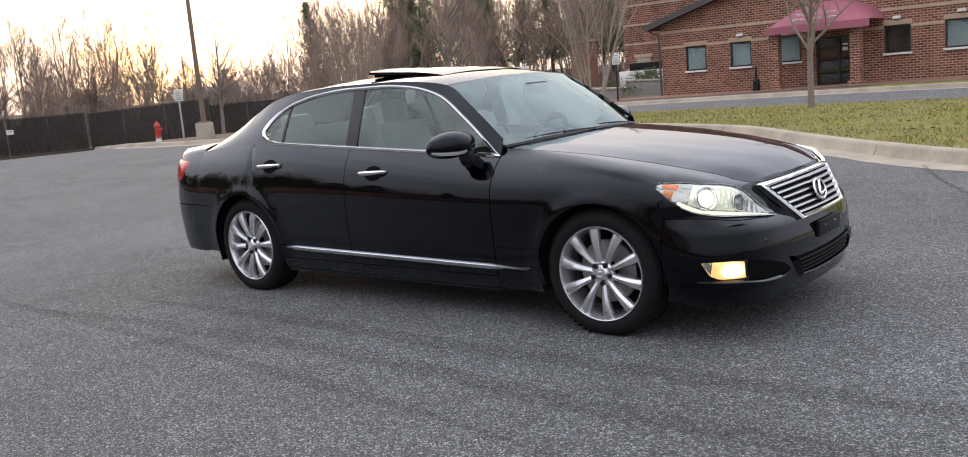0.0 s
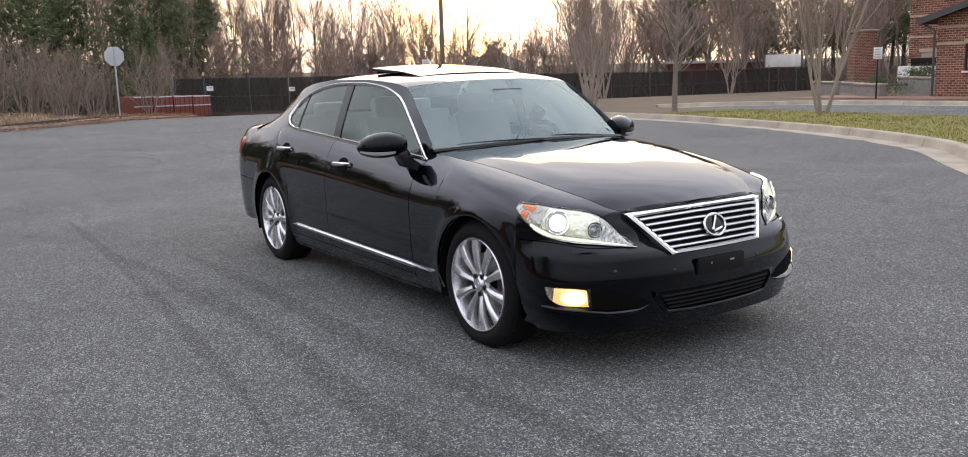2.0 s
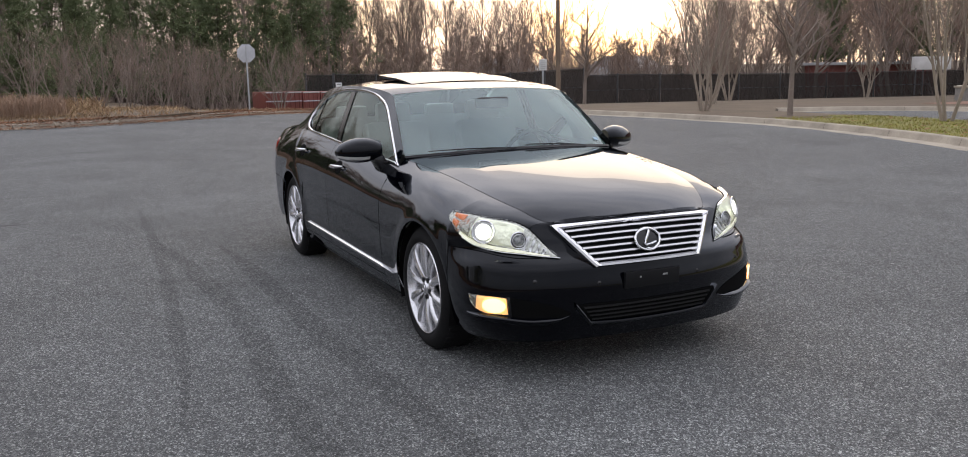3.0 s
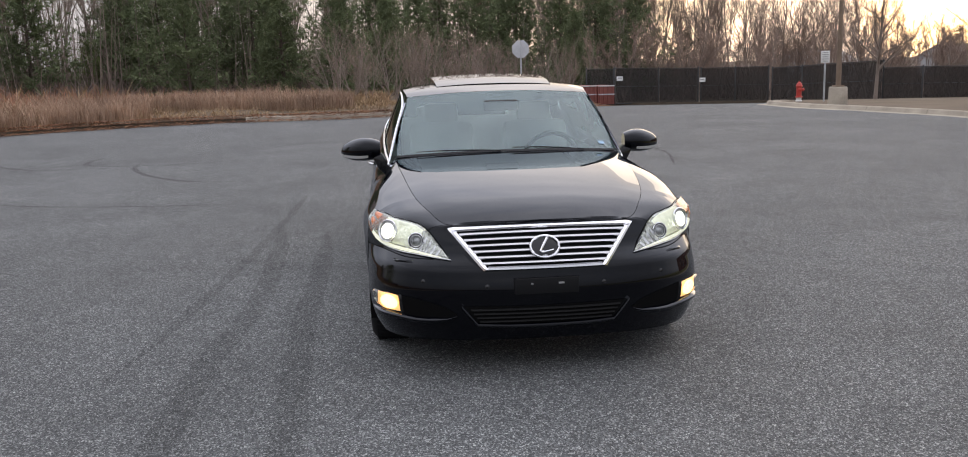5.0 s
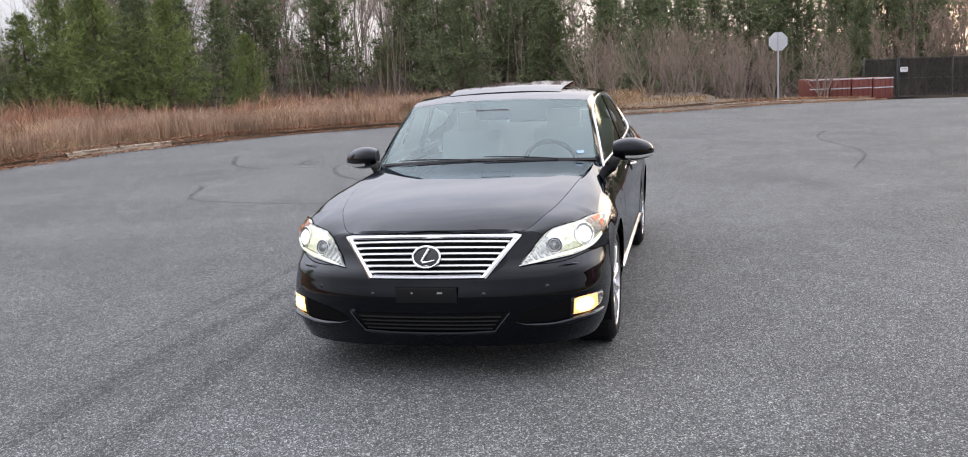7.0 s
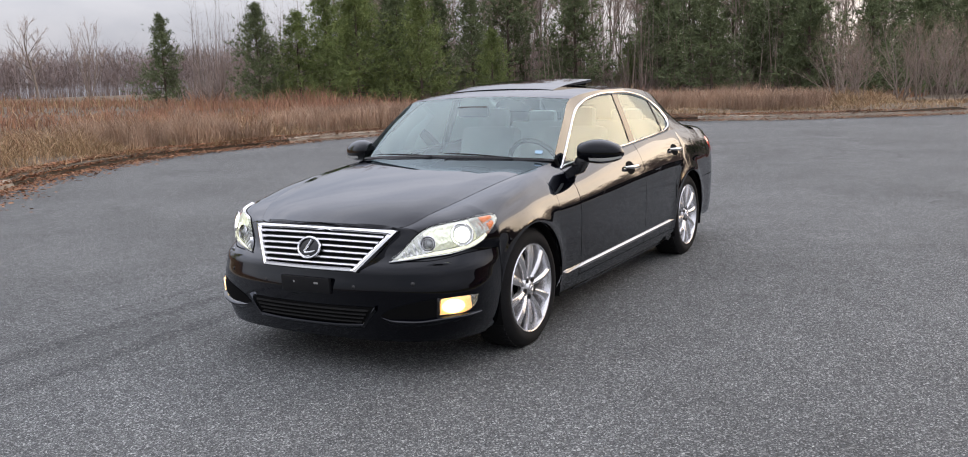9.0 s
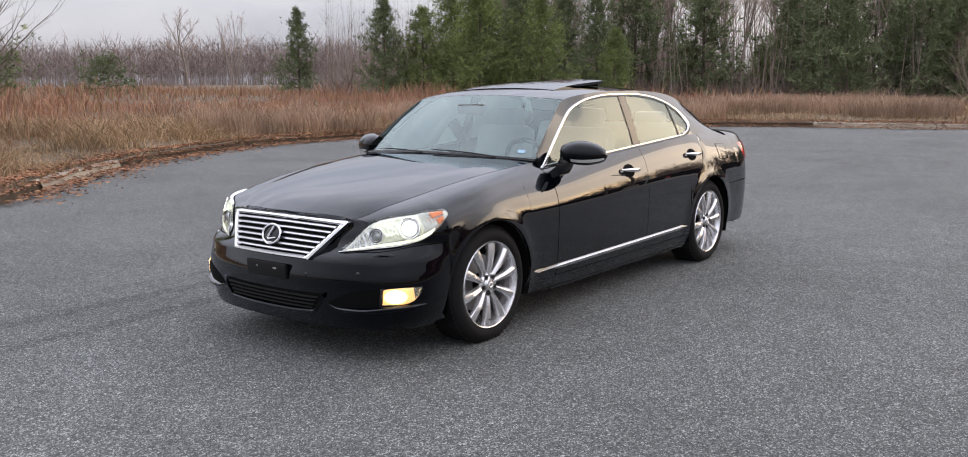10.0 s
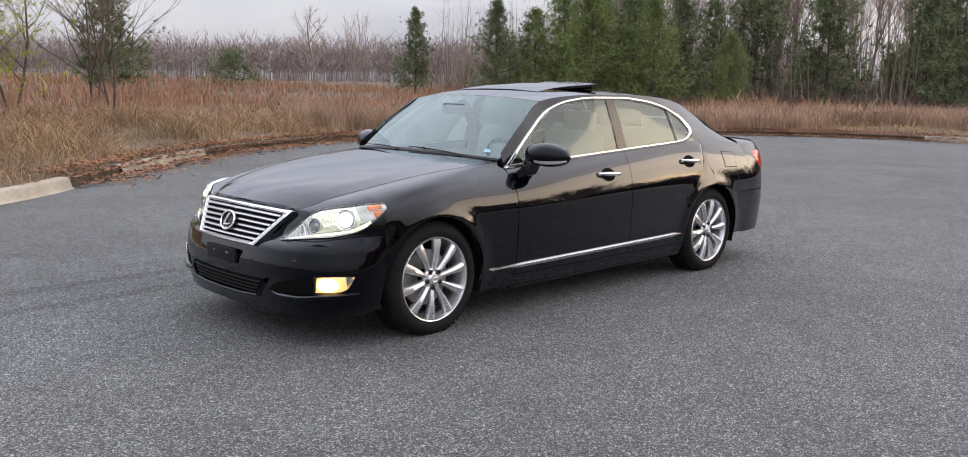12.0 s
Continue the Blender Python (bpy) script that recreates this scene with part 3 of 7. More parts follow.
pane_foot = curve((-1.33, 1.148), (-1.30, 1.105), (-1.24, 1.078), (-1.13, 1.062), (-1.0, 1.055), (-0.3, 1.018), (0.3, 0.984), (0.77, 0.956))


def upper_y(x, z, inset=0.0):
    lo, hi = belt_z(x), rail_z(x)
    t = min(1.0, max(0.0, (z - lo) / (hi - lo)))
    return belt_y(x) + (rail_y(x) - belt_y(x)) * t ** 1.12 - inset


def upper_columns(xs, lo, hi, n=8, inset=0.0):
    return [[(x, upper_y(x, z, inset), z) for z in spread(lo(x), hi(x), n)] for x in xs]


# doors: seams at the hinge, the middle pillar and round the rear arch
SEAM = -0.395
rear_seam = curve((-1.40, 1.055), (-1.385, 0.96), (-1.33, 0.84), (-1.25, 0.74), (-1.13, 0.615))
FRONT_ARCH = -HUB_X + ARCH_R
xs = spread(SEAM + 0.0025, 0.797, 22)
both("front_door", [side_columns(xs, [0.275] * 22, [belt_z(x) for x in xs], 18)], (0, 0, 0.5))
xs = spread(SEAM - 0.0025, FRONT_ARCH + 0.002, 16)
door = side_columns(xs, [0.275] * 16, [belt_z(x) for x in xs], 18)
xs = spread(FRONT_ARCH + 0.002, -1.396, 9)
door += side_columns(xs, [rear_seam(x) + 0.003 for x in xs], [belt_z(x) for x in xs], 18)
both("rear_door", [door], (0, 0, 0.5))
# sill under the doors
xs = spread(-1.105, 0.802, 30)
both("sill", [side_columns(xs, [0.17] * 30, [0.271] * 30, 6)], (0, 0, 0.5), depth=0.05)

# rear quarter
cols = []
for k in range(0, 31):
    x = -HUB_X + ARCH_R * math.cos(math.pi * k / 30)
    top = rear_seam(x) - 0.003 if x > -1.40 else belt_z(x)
    cols.append([(x, side_y(x, z), z) for z in spread(HUB_Z if k in (0, 30) else arch_z(x, -HUB_X), top, 16)])
xs = spread(-HUB_X - ARCH_R, -2.05, 7)
both("rear_quarter", [cols, side_columns(xs, [0.622] * 7, [belt_z(x) for x in xs], 16), upper_columns(spread(-1.333, -2.05, 20), belt_z, rail_z, 8)], (-1.6, 0, 0.6), depth=0)
# body round the windows: pillars and roof rail
xs = spread(-1.333, 0.80, 46)
both("window_surround", [upper_columns(xs, lambda x: max(pane_top(x), belt_z(x)), rail_z, 5), upper_columns(spread(-1.333, -1.0, 12), belt_z, pane_foot, 3), upper_columns(spread(-1.0, 0.79, 24), belt_z, lambda x: max(pane_foot(x), belt_z(x) + 0.001), 2)], (-0.3, 0, 0.9), depth=0)

# tail: round the back to the centreline
tail_x = curve((0.25, -2.60), (0.40, -2.67), (0.55, -2.695), (0.66, -2.69), (0.76, -2.64), (0.92, -2.62), (1.05, -2.60))


def rear_plan(s, z):
    x0 = -2.05
    a = Vector((x0, side_y(x0, z)))
    slope = (side_y(x0 + 0.05, z) - side_y(x0, z)) / 0.05
    f = tail_x(z)
    p = a * (1 - s) ** 3 + (a + Vector((-0.47, -0.47 * slope * 0.35))) * 3 * s * (1 - s) ** 2 + Vector((f, 0.74)) * 3 * s * s * (1 - s) + Vector((f, 0)) * s ** 3
    return Vector((p.x, p.y, z))


deck_x = curve((0, -2.05), (0.3, -2.33), (0.6, -2.575), (1, -2.61))
deck_y = curve((0, 0.63), (0.3, 0.64), (0.6, 0.60), (1, 0.0))
deck_z = curve((0, 1.070), (0.3, 1.046), (0.6, 1.026), (1, 1.034))
tail_sh = curve((0, 1.012), (0.3, 0.985), (0.6, 0.985), (1, 1.0))


def tail_column(s, lo):
    col = [rear_plan(s, z) for z in spread(lo, tail_sh(s), 9)]
    q, e = col[-1], Vector((deck_x(s), deck_y(s), deck_z(s)))
    c = Vector((q.x * 0.7 + e.x * 0.3, q.y * 0.85 + e.y * 0.15, q.z + (e.z - q.z) * 0.75))
    return col + [q * (1 - v) ** 2 + c * 2 * v * (1 - v) + e * v * v for v in spread(0, 1, 6)[1:]]


tail = sheet([tail_column(s, 0.625) for s in spread(0, 1, 26)], True)
part("tail_panel", finish(tail, outward=(-1.8, 0, 0.7)), M_paint, car)
low = [[rear_plan(s, z) for z in spread(0.26, 0.618, 10)] for s in spread(0.0, 1, 26)]
rb = sheet(low, True)
xs = spread(-HUB_X - ARCH_R, -2.05, 6)
sheet(side_columns(xs, [0.27] * 6, [0.618] * 6, 10), True, rb)
part("rear_bumper", flange(finish(rb, outward=(-1.6, 0, 0.45))), M_paint, car)
deck = sheet([[(deck_x(s) + (0.0 if s < 0.6 else 0.0), deck_y(s) * u, deck_z(s) + 0.018 * (1 - u * u) * min(1, 0.3 + s)) for u in spread(-1, 1, 19)] for s in spread(0, 0.62, 12)])
sheet([[(deck_x(s), deck_y(s) * u, deck_z(s) + 0.018 * (1 - u * u)) for u in spread(-1, 1, 19)] for s in spread(0.62, 1, 8)], bm=deck)
part("boot_lid", finish(deck, outward=(-2.2, 0, 0.6)), M_paint, car)

# roof and glass
roof_z = curve((-1.30, 1.405), (-1.0, 1.440), (-0.6, 1.462), (-0.2, 1.462), (0.1, 1.446), (0.42, 1.402))
rows = []
for w in spread(0, 1, 34):
    row = []
    for u in [math.sin(math.pi / 2 * q) for q in spread(-1, 1, 31)]:
        a = abs(u)
        x0, x1 = 0.41 - 0.09 * a ** 2, -1.30 + 0.0 * a
        x = x0 + (x1 - x0) * w
        zr, yr = rail_z(x), rail_y(x)
        row.append((x, yr * u, zr + (max(roof_z(x), zr) - zr) * (1 - a ** 2.6)))
    rows.append(row)
part("roof", finish(sheet(rows), outward=(-0.4, 0, 0.8)), M_paint, car)


def screen_point(u, v, f0, f1, y0, y1, z0, z1, bow0, bow1, drop0, drop1, bulge):
    a = u * u
    p = Vector((f0 - bow0 * a, y0 * u, z0 - drop0 * a)).lerp(Vector((f1 - bow1 * a, y1 * u, z1 - drop1 * a)), v)
    return p + Vector((0.55, 0, 0.83)) * bulge * math.sin(math.pi * v)


rows = [[screen_point(u, v, 0.985, 0.412, 0.742, 0.636, 1.038, 1.403, 0.175, 0.088, 0.036, 0.032, 0.016) for u in spread(-1, 1, 31)] for v in spread(0, 1, 14)]
screen = part("windscreen", finish(sheet(rows), outward=(-0.5, 0, 0.6)), M_screen, car)
rows = [[screen_point(u, v, -1.30, -2.05, 0.636, 0.628, 1.405, 1.085, -0.02, -0.02, 0.040, 0.015, 0.03) for u in spread(-1, 1, 21)] for v in spread(0, 1, 10)]
part("rear_window", finish(sheet(rows), outward=(-0.8, 0, 0.6)), M_tint, car)
# black band at the windscreen's foot and head
rows = [[screen_point(u, v, 0.985, 0.412, 0.742, 0.636, 1.038, 1.403, 0.175, 0.088, 0.036, 0.032, 0.019) + Vector((0, 0, 0.003)) for u in spread(-1, 1, 31)] for v in spread(-0.02, 0.006, 3)]
part("cowl", finish(sheet(rows), outward=(-0.5, 0, 0.6)), M_dark, car)
rows = [[(0.995 - 0.18 * u * u + q, 0.735 * u, 1.033 - 0.034 * u * u - 0.15 * max(q, 0)) for u in spread(-1, 1, 25)] for q in (-0.06, -0.03, 0.0, 0.012)]
part("scuttle", finish(sheet(rows), outward=(0.9, 0, 0.5)), M_paint, car)

# side windows, recessed behind their chrome
for nm, x0, x1, lab in (("front_side_window", -0.345, 0.77, ""), ("rear_side_window", -1.085, -0.445, ""), ("quarter_window", -1.328, -1.105, "")):
    xs = spread(x0, x1, 18)
    both(nm, [upper_columns(xs, pane_foot, pane_top, 9, 0.008)], (0, 0, 0.9), M_tint, 0)
for x0, x1, lean in ((-0.445, -0.345, 0.0), (-1.106, -1.084, 0.05)):
    xs = spread(x0, x1, 4)
    both("window_pillar", [upper_columns(xs, pane_foot, pane_top, 8, 0.003)], (0, 0, 0.9), M_gloss)

# chrome line round the side windows
for side in (1, -1):
    loop = [(x, pane_foot(x)) for x in spread(0.760, -1.30, 40)] + [(-1.325, 1.125), (-1.333, 1.15)] + [(x, pane_top(x)) for x in spread(-1.31, 0.752, 60)]
    rows = []
    for i, (x, z) in enumerate(loop):
        a, c = loop[i - 1], loop[(i + 1) % len(loop)]
        d = Vector((c[0] - a[0], c[1] - a[1])).normalized()
        nrm = Vector((-d.y, d.x))
        wide = 0.011 if i > 45 else (0.012 if x > -1.15 else 0.017)
        y = upper_y(x, z)
        rows.append([(x + nrm.x * o * wide, side * (y + h), z + nrm.y * o * wide) for o, h in ((-1, -0.006), (-0.8, 0.006), (0.0, 0.009), (0.8, 0.006), (1, -0.006))])
    tipx, tipz = 0.800, 0.951
    rows.append([(tipx, side * (upper_y(0.79, tipz) + h), tipz + o * 0.003) for o, h in ((-1, -0.006), (-0.8, 0.005), (0.0, 0.006), (0.8, 0.005), (1, -0.006))])
    rows.insert(0, [tuple(q) for q in rows[-1]])
    part("window_trim", finish(sheet(rows), outward=(-0.3, 0, 1.1)), M_chrome, car, "bright chrome window surround")

# chrome strip along each sill
for side in (1, -1):
    rows = []
    for x in spread(-1.045, 1.03, 50):
        end = min(1.0, (x + 1.045) / 0.10 + 0.25, (1.03 - x) / 0.30 + 0.1)
        z0 = 0.352 - 0.011 * (x + 1.04)
        y = side_y(x, z0)
        rows.append([(x, side * (y + h), z0 + q * 0.017 * end) for q, h in ((-1, -0.006), (-0.95, 0.004), (0.10, 0.017), (0.35, 0.017), (0.85, 0.006), (1, -0.006))])
    part("sill_trim", finish(sheet(rows), outward=(0, 0, 0.5)), M_chrome, car, "bright chrome sill strip")

# ---- car: fittings on the shell ----
from mathutils.bvhtree import BVHTree

shell = bmesh.new()
sheet([front_column(q, 0.17, True, 24, 9) for q in spread(0, 1, 70)], bm=shell)
sheet(side_columns(spread(-2.05, 0.80, 90), [0.17] * 90, [belt_z(x) for x in spread(-2.05, 0.80, 90)], 26), bm=shell)
sheet([tail_column(q, 0.27) for q in spread(0, 1, 30)], bm=shell)
bmesh.ops.recalc_face_normals(shell, faces=shell.faces)
shell_tree = BVHTree.FromBMesh(shell)
shell.free()


def on_shell(p, off=0.0):
    co, nrm, _, _ = shell_tree.find_nearest(Vector(p))
    if nrm.dot(Vector(p) - Vector((p[0] * 0.6, 0, 0.5))) < 0:
        nrm = -nrm
    return co + nrm * off, nrm


def between(path, n):
    """n points evenly along a short path."""
    pts = [Vector(p) for p in path]
    d = [0.0]
    for a, c in zip(pts, pts[1:]):
        d.append(d[-1] + (c - a).length)
    fx, fy, fz = (curve(*[(q, p[k]) for q, p in zip(d, pts)]) for k in range(3))
    return [Vector((fx(q), fy(q), fz(q))) for q in spread(0, d[-1], n)]


def lay(top, foot, n, m, off, side, edge=None):
    """A patch laid on the shell between two paths, raised by off; edge sinks its rim."""
    a, c = between(top, n), between(foot, n)
    rows = []
    for i in range(n):
        row = []
        for j, v in enumerate(spread(0, 1, m)):
            p = a[i].lerp(c[i], v)
            rim = i in (0, n - 1) or j in (0, m - 1)
            q, _ = on_shell(p, edge if rim and edge is not None else off)
            row.append((q.x, q.y * side, q.z))
        rows.append(row)
    return sheet(rows)


def disc(bm, centre, nrm, r, n=24, dome=0.0, rings=4):
    nrm = Vector(nrm).normalized()
    a = nrm.orthogonal().normalized()
    c = nrm.cross(a)
    mid = Vector(centre)
    rows = []
    for k in range(rings + 1):
        q = k / rings
        rows.append([mid + (a * math.cos(2 * math.pi * i / n) + c * math.sin(2 * math.pi * i / n)) * r * max(q, 1e-3) + nrm * dome * (1 - q * q) for i in range(n)])
    return sheet(rows, loop=True, bm=bm)


def ring(bm, centre, nrm, r, thick, n=32, ry=None, up=(0, 0, 1)):
    """A round bar bent to a circle or an oval."""
    nrm = Vector(nrm).normalized()
    c = (Vector(up) - nrm * nrm.dot(Vector(up))).normalized()
    a = c.cross(nrm)
    pts = [Vector(centre) + a * math.cos(2 * math.pi * i / n) * r + c * math.sin(2 * math.pi * i / n) * (ry or r) for i in range(n + 1)]
    return tube(bm, pts, thick, 8, False)


# headlamps
HL_TOP = [(1.818, 0.852, 0.806), (1.915, 0.800, 0.804), (2.005, 0.752, 0.794), (2.060, 0.690, 0.783), (2.098, 0.632, 0.770), (2.137, 0.588, 0.744), (2.190, 0.530, 0.674), (2.262, 0.478, 0.603)]
HL_FOOT = [(1.822, 0.868, 0.784), (1.885, 0.880, 0.740), (1.945, 0.860, 0.696), (2.010, 0.820, 0.660), (2.110, 0.735, 0.631), (2.188, 0.628, 0.617), (2.230, 0.550, 0.606), (2.264, 0.474, 0.598)]


def lamp_band(f0, f1, g0, g1):
    """Two paths across the lamp: shares f of its height, stretches g (of 40) of its length."""
    a, c = between(HL_TOP, 41), between(HL_FOOT, 41)
    return [tuple(a[k].lerp(c[k], f0)) for k in range(g0, g1 + 1)], [tuple(a[k].lerp(c[k], f1)) for k in range(g0, g1 + 1)]


for side in (1, -1):
    front = (1.5, 0, 0.5)
    lamp = part("headlamp", finish(lay(HL_TOP, HL_FOOT, 36, 12, 0.004, side, 0.001), outward=front), M_reflector, car, "lit headlamp with clear lens")
    part("lens", finish(lay(HL_TOP, HL_FOOT, 36, 14, 0.021, side, 0.002), outward=front), M_lens, lamp).visible_shadow = False
    # bright rim along the foot, black seal along the top
    bm = bmesh.new()
    tube(bm, [(q.x, q.y * side, q.z) for q in (on_shell(p, 0.006)[0] for p in between(HL_FOOT[2:], 34))], 0.003, 6, False)
    part("inner_rim", finish(bm), M_satin, lamp)
    bm = bmesh.new()
    tube(bm, [(q.x, q.y * side, q.z) for q in (on_shell(p, 0.002)[0] for p in between(HL_TOP, 40))], 0.003, 6, False)
    part("lamp_seal", finish(bm), M_under, lamp)
    # reflector bowl round the projector and along to the main beam; its emission stands in for projector light on it
    part("bowl", finish(lay(*lamp_band(0.10, 0.80, 11, 26), 18, 9, 0.008, side, 0.004), outward=front), M_bowl, lamp)
    for p, r, m, nm in (((2.042, 0.782, 0.727), 0.056, M_hid, "projector"), ((2.146, 0.642, 0.686), 0.040, M_dimlens, "main_beam")):
        q, nr = on_shell(p, 0.011)
        nr = (nr + Vector((0.30, 0, 0))).normalized()
        q, nr = Vector((q.x, q.y * side, q.z)), Vector((nr.x, nr.y * side, nr.z))
        part("shroud", finish(disc(bmesh.new(), q - nr * 0.003, nr, r * 1.08, dome=-0.002), outward=front), M_satin if nm == "projector" else M_dark, lamp)
        part(nm, finish(disc(bmesh.new(), q, nr, r * (0.80 if nm == "projector" else 0.66), dome=0.010), outward=front), m, lamp)
        part("bezel", finish(ring(bmesh.new(), q + nr * 0.001, nr, r * 1.02, r * 0.085)), M_chrome, lamp)
        part("bezel", finish(ring(bmesh.new(), q + nr * 0.001, nr, r * 0.76, r * 0.06)), M_satin, lamp)
    # lit strip along the foot, then the vertical steps of the inner reflector
    part("light_strip", finish(lay(*lamp_band(0.84, 0.97, 8, 37), 26, 3, 0.010, side), outward=front), M_ledstrip, lamp)
    for g in (28, 30, 32, 34):
        a, c = between(HL_TOP, 41)[g], between(HL_FOOT, 41)[g]
        tops = [tuple(a.lerp(c, 0.22)), tuple(between(HL_TOP, 41)[g + 1].lerp(between(HL_FOOT, 41)[g + 1], 0.22))]
        foots = [tuple(a.lerp(c, 0.80)), tuple(between(HL_TOP, 41)[g + 1].lerp(between(HL_FOOT, 41)[g + 1], 0.80))]
        part("reflector_step", finish(lay(tops, foots, 3, 5, 0.009, side, 0.004), outward=front), M_satin, lamp)
    for f0, f1, g0, g1 in ((0.12, 0.46, 2, 7), (0.58, 0.88, 3, 6)):
        part("side_marker", finish(lay(*lamp_band(f0, f1, g0, g1), 10, 4, 0.012, side, 0.006), outward=front), M_amber, lamp, "amber side marker")
    # washer cover on the shelf under the lamp
    q = [(2.135, 0.768, 0.590), (2.205, 0.665, 0.588)]
    part("washer_cover", finish(lay([(a, y, z + 0.014) for a, y, z in q], [(a, y, z - 0.014) for a, y, z in q], 6, 4, 0.007, side, 0.0), outward=front), M_paint, car)

# fog lamps in their recesses
for side in (1, -1):
    front = (1.5, 0, 0.4)
    T = [(2.050, 0.876, 0.424), (2.110, 0.842, 0.427), (2.165, 0.800, 0.426), (2.216, 0.744, 0.420)]
    F = [(2.058, 0.872, 0.408), (2.090, 0.852, 0.352), (2.150, 0.812, 0.334), (2.220, 0.736, 0.334)]
    a, c = between(T, 21), between(F, 21)

    def fog_band(f0, f1, g0, g1):
        return [tuple(a[k].lerp(c[k], f0)) for k in range(g0, g1 + 1)], [tuple(a[k].lerp(c[k], f1)) for k in range(g0, g1 + 1)]

    fog = part("fog_lamp", finish(lay(T, F, 16, 8, 0.003, side), outward=front), M_reflector, car, "lit warm fog lamp")
    # bowl glows by its own emission, as if lit by the bulb
    part("bowl", finish(lay(*fog_band(0.04, 0.96, 5, 20), 14, 8, 0.006, side, 0.004), outward=front), M_fogbowl, fog)
    q, nr = on_shell((2.172, 0.794, 0.380), 0.008)
    bm = disc(bmesh.new(), (q.x, q.y * side, q.z), (nr.x, nr.y * side, nr.z), 0.062, 26, 0.003)
    for v in bm.verts:
        v.co.z = q.z + (v.co.z - q.z) * 0.62
    part("bulb", finish(bm, outward=front), M_foglight, fog)
    part("lens", finish(lay(T, F, 16, 8, 0.016, side, 0.002), outward=front), M_lens, fog).visible_shadow = False
    # black sheet for the shaded duct beside it, its end wall and the blade that curls up under both
    T2 = [(2.222, 0.732, 0.424), (2.270, 0.63, 0.405), (2.315, 0.50, 0.365), (2.330, 0.455, 0.335)]
    F2 = [(2.226, 0.724, 0.322), (2.272, 0.62, 0.308), (2.318, 0.49, 0.312), (2.331, 0.450, 0.326)]
    part("duct", finish(lay(T2, F2, 14, 6, 0.002, side), outward=front), M_mouth, car)
    part("duct_wall", finish(lay([(2.210, 0.748, 0.426), (2.222, 0.732, 0.424)], [(2.214, 0.742, 0.326), (2.226, 0.724, 0.324)], 3, 6, 0.012, side, 0.002), outward=front), M_gloss, car)
    spine = between([(2.030, 0.885, 0.326), (2.110, 0.838, 0.322), (2.200, 0.752, 0.315), (2.270, 0.625, 0.302), (2.312, 0.510, 0.306), (2.328, 0.455, 0.322)], 22)
    rows = []
    for k, p in enumerate(spine):
        e = min(1.0, 0.25 + k / 6, (21 - k) / 5 + 0.15)
        q, nr = on_shell(p)
        nr = Vector((nr.x, nr.y, 0)).normalized()
        rows.append([(q.x + nr.x * h * e, (q.y + nr.y * h * e) * side, q.z + o * e) for o, h in ((0.016, 0.0), (0.012, 0.016), (0.002, 0.027), (-0.010, 0.024), (-0.026, 0.0))])
    part("bumper_blade", finish(sheet(rows), outward=front), M_paint, car)

# grille: black sheet on the nose for the mouth's shade, chrome frame, bars and the oval emblem
GT, GB, YT, YB = 0.768, 0.556, 0.484, 0.316


def grille_point(u, v, off):
    z = GB + (GT - GB) * v
    y = (YB + (YT - YB) * v) * u
    z -= 0.014 * (u * u) * v
    x = 2.358 - 0.118 * v - y * y * (0.16 + 0.04 * v)
    q = shell_tree.ray_cast(Vector((3.0, abs(y), z)), Vector((-1, 0, 0)))[0]
    return Vector((max(x, q.x + 0.003 if q else x) + off, y, z))


grille = part("grille", finish(sheet([[grille_point(u, v, 0.001) for u in spread(-0.99, 0.99, 31)] for v in spread(0.01, 0.99, 10)]), outward=(1.9, 0, 0.6)), M_mouth, car, "chrome-framed grille with horizontal bars")
edge = [(u, 1.0) for u in spread(-1, 1, 33)] + [(1.0, v) for v in spread(1, 0, 14)[1:]] + [(u, 0.0) for u in spread(1, -1, 27)[1:]] + [(-1.0, v) for v in spread(0, 1, 14)[1:]]
rows = []
for u, v in edge:
    p = grille_point(u, v, 0.0)
    if abs(u) < 0.99:
        inn, wid = Vector((0, 0, -1 if v > 0.5 else 1)), 0.021
    elif 0 < v < 1:
        inn, wid = Vector((0, -math.copysign(1, u), 0)), 0.040
    else:
        inn, wid = Vector((0, -math.copysign(0.040, u), -0.021 if v > 0.5 else 0.021)), 1.0
    rows.append([p - inn * min(0.006, 0.2 * wid) + Vector((-0.03, 0, 0)), p + Vector((0.010, 0, 0)), p + Vector((0.019, 0, 0)) + inn * wid * 0.35, p + Vector((0.017, 0, 0)) + inn * wid * 0.8, p + Vector((0.0, 0, 0)) + inn * wid])
part("grille_frame", finish(sheet(rows), outward=(1.9, 0, 0.655)), M_chrome, grille)
for k in range(6):
    v = 0.166 + k * 0.136
    rows = []
    for u in spread(-0.93, 0.93, 33):
        p = grille_point(u, v, 0.0)
        rows.append([p + Vector((0.001, 0, -0.0078)), p + Vector((0.012, 0, -0.0068)), p + Vector((0.017, 0, -0.001)), p + Vector((0.012, 0, 0.0062)), p + Vector((0.001, 0, 0.0078))])
    part("grille_bar", finish(sheet(rows), outward=(2.0, 0, 0.6)), M_satin, grille)
c = grille_point(0, 0.52, 0.022)
tilt = Vector((1, 0, 0.36)).normalized()
side_v = Vector((0, 1, 0))
up_v = tilt.cross(side_v)
bm = disc(bmesh.new(), c - tilt * 0.006, tilt, 0.072, 32, 0.004)
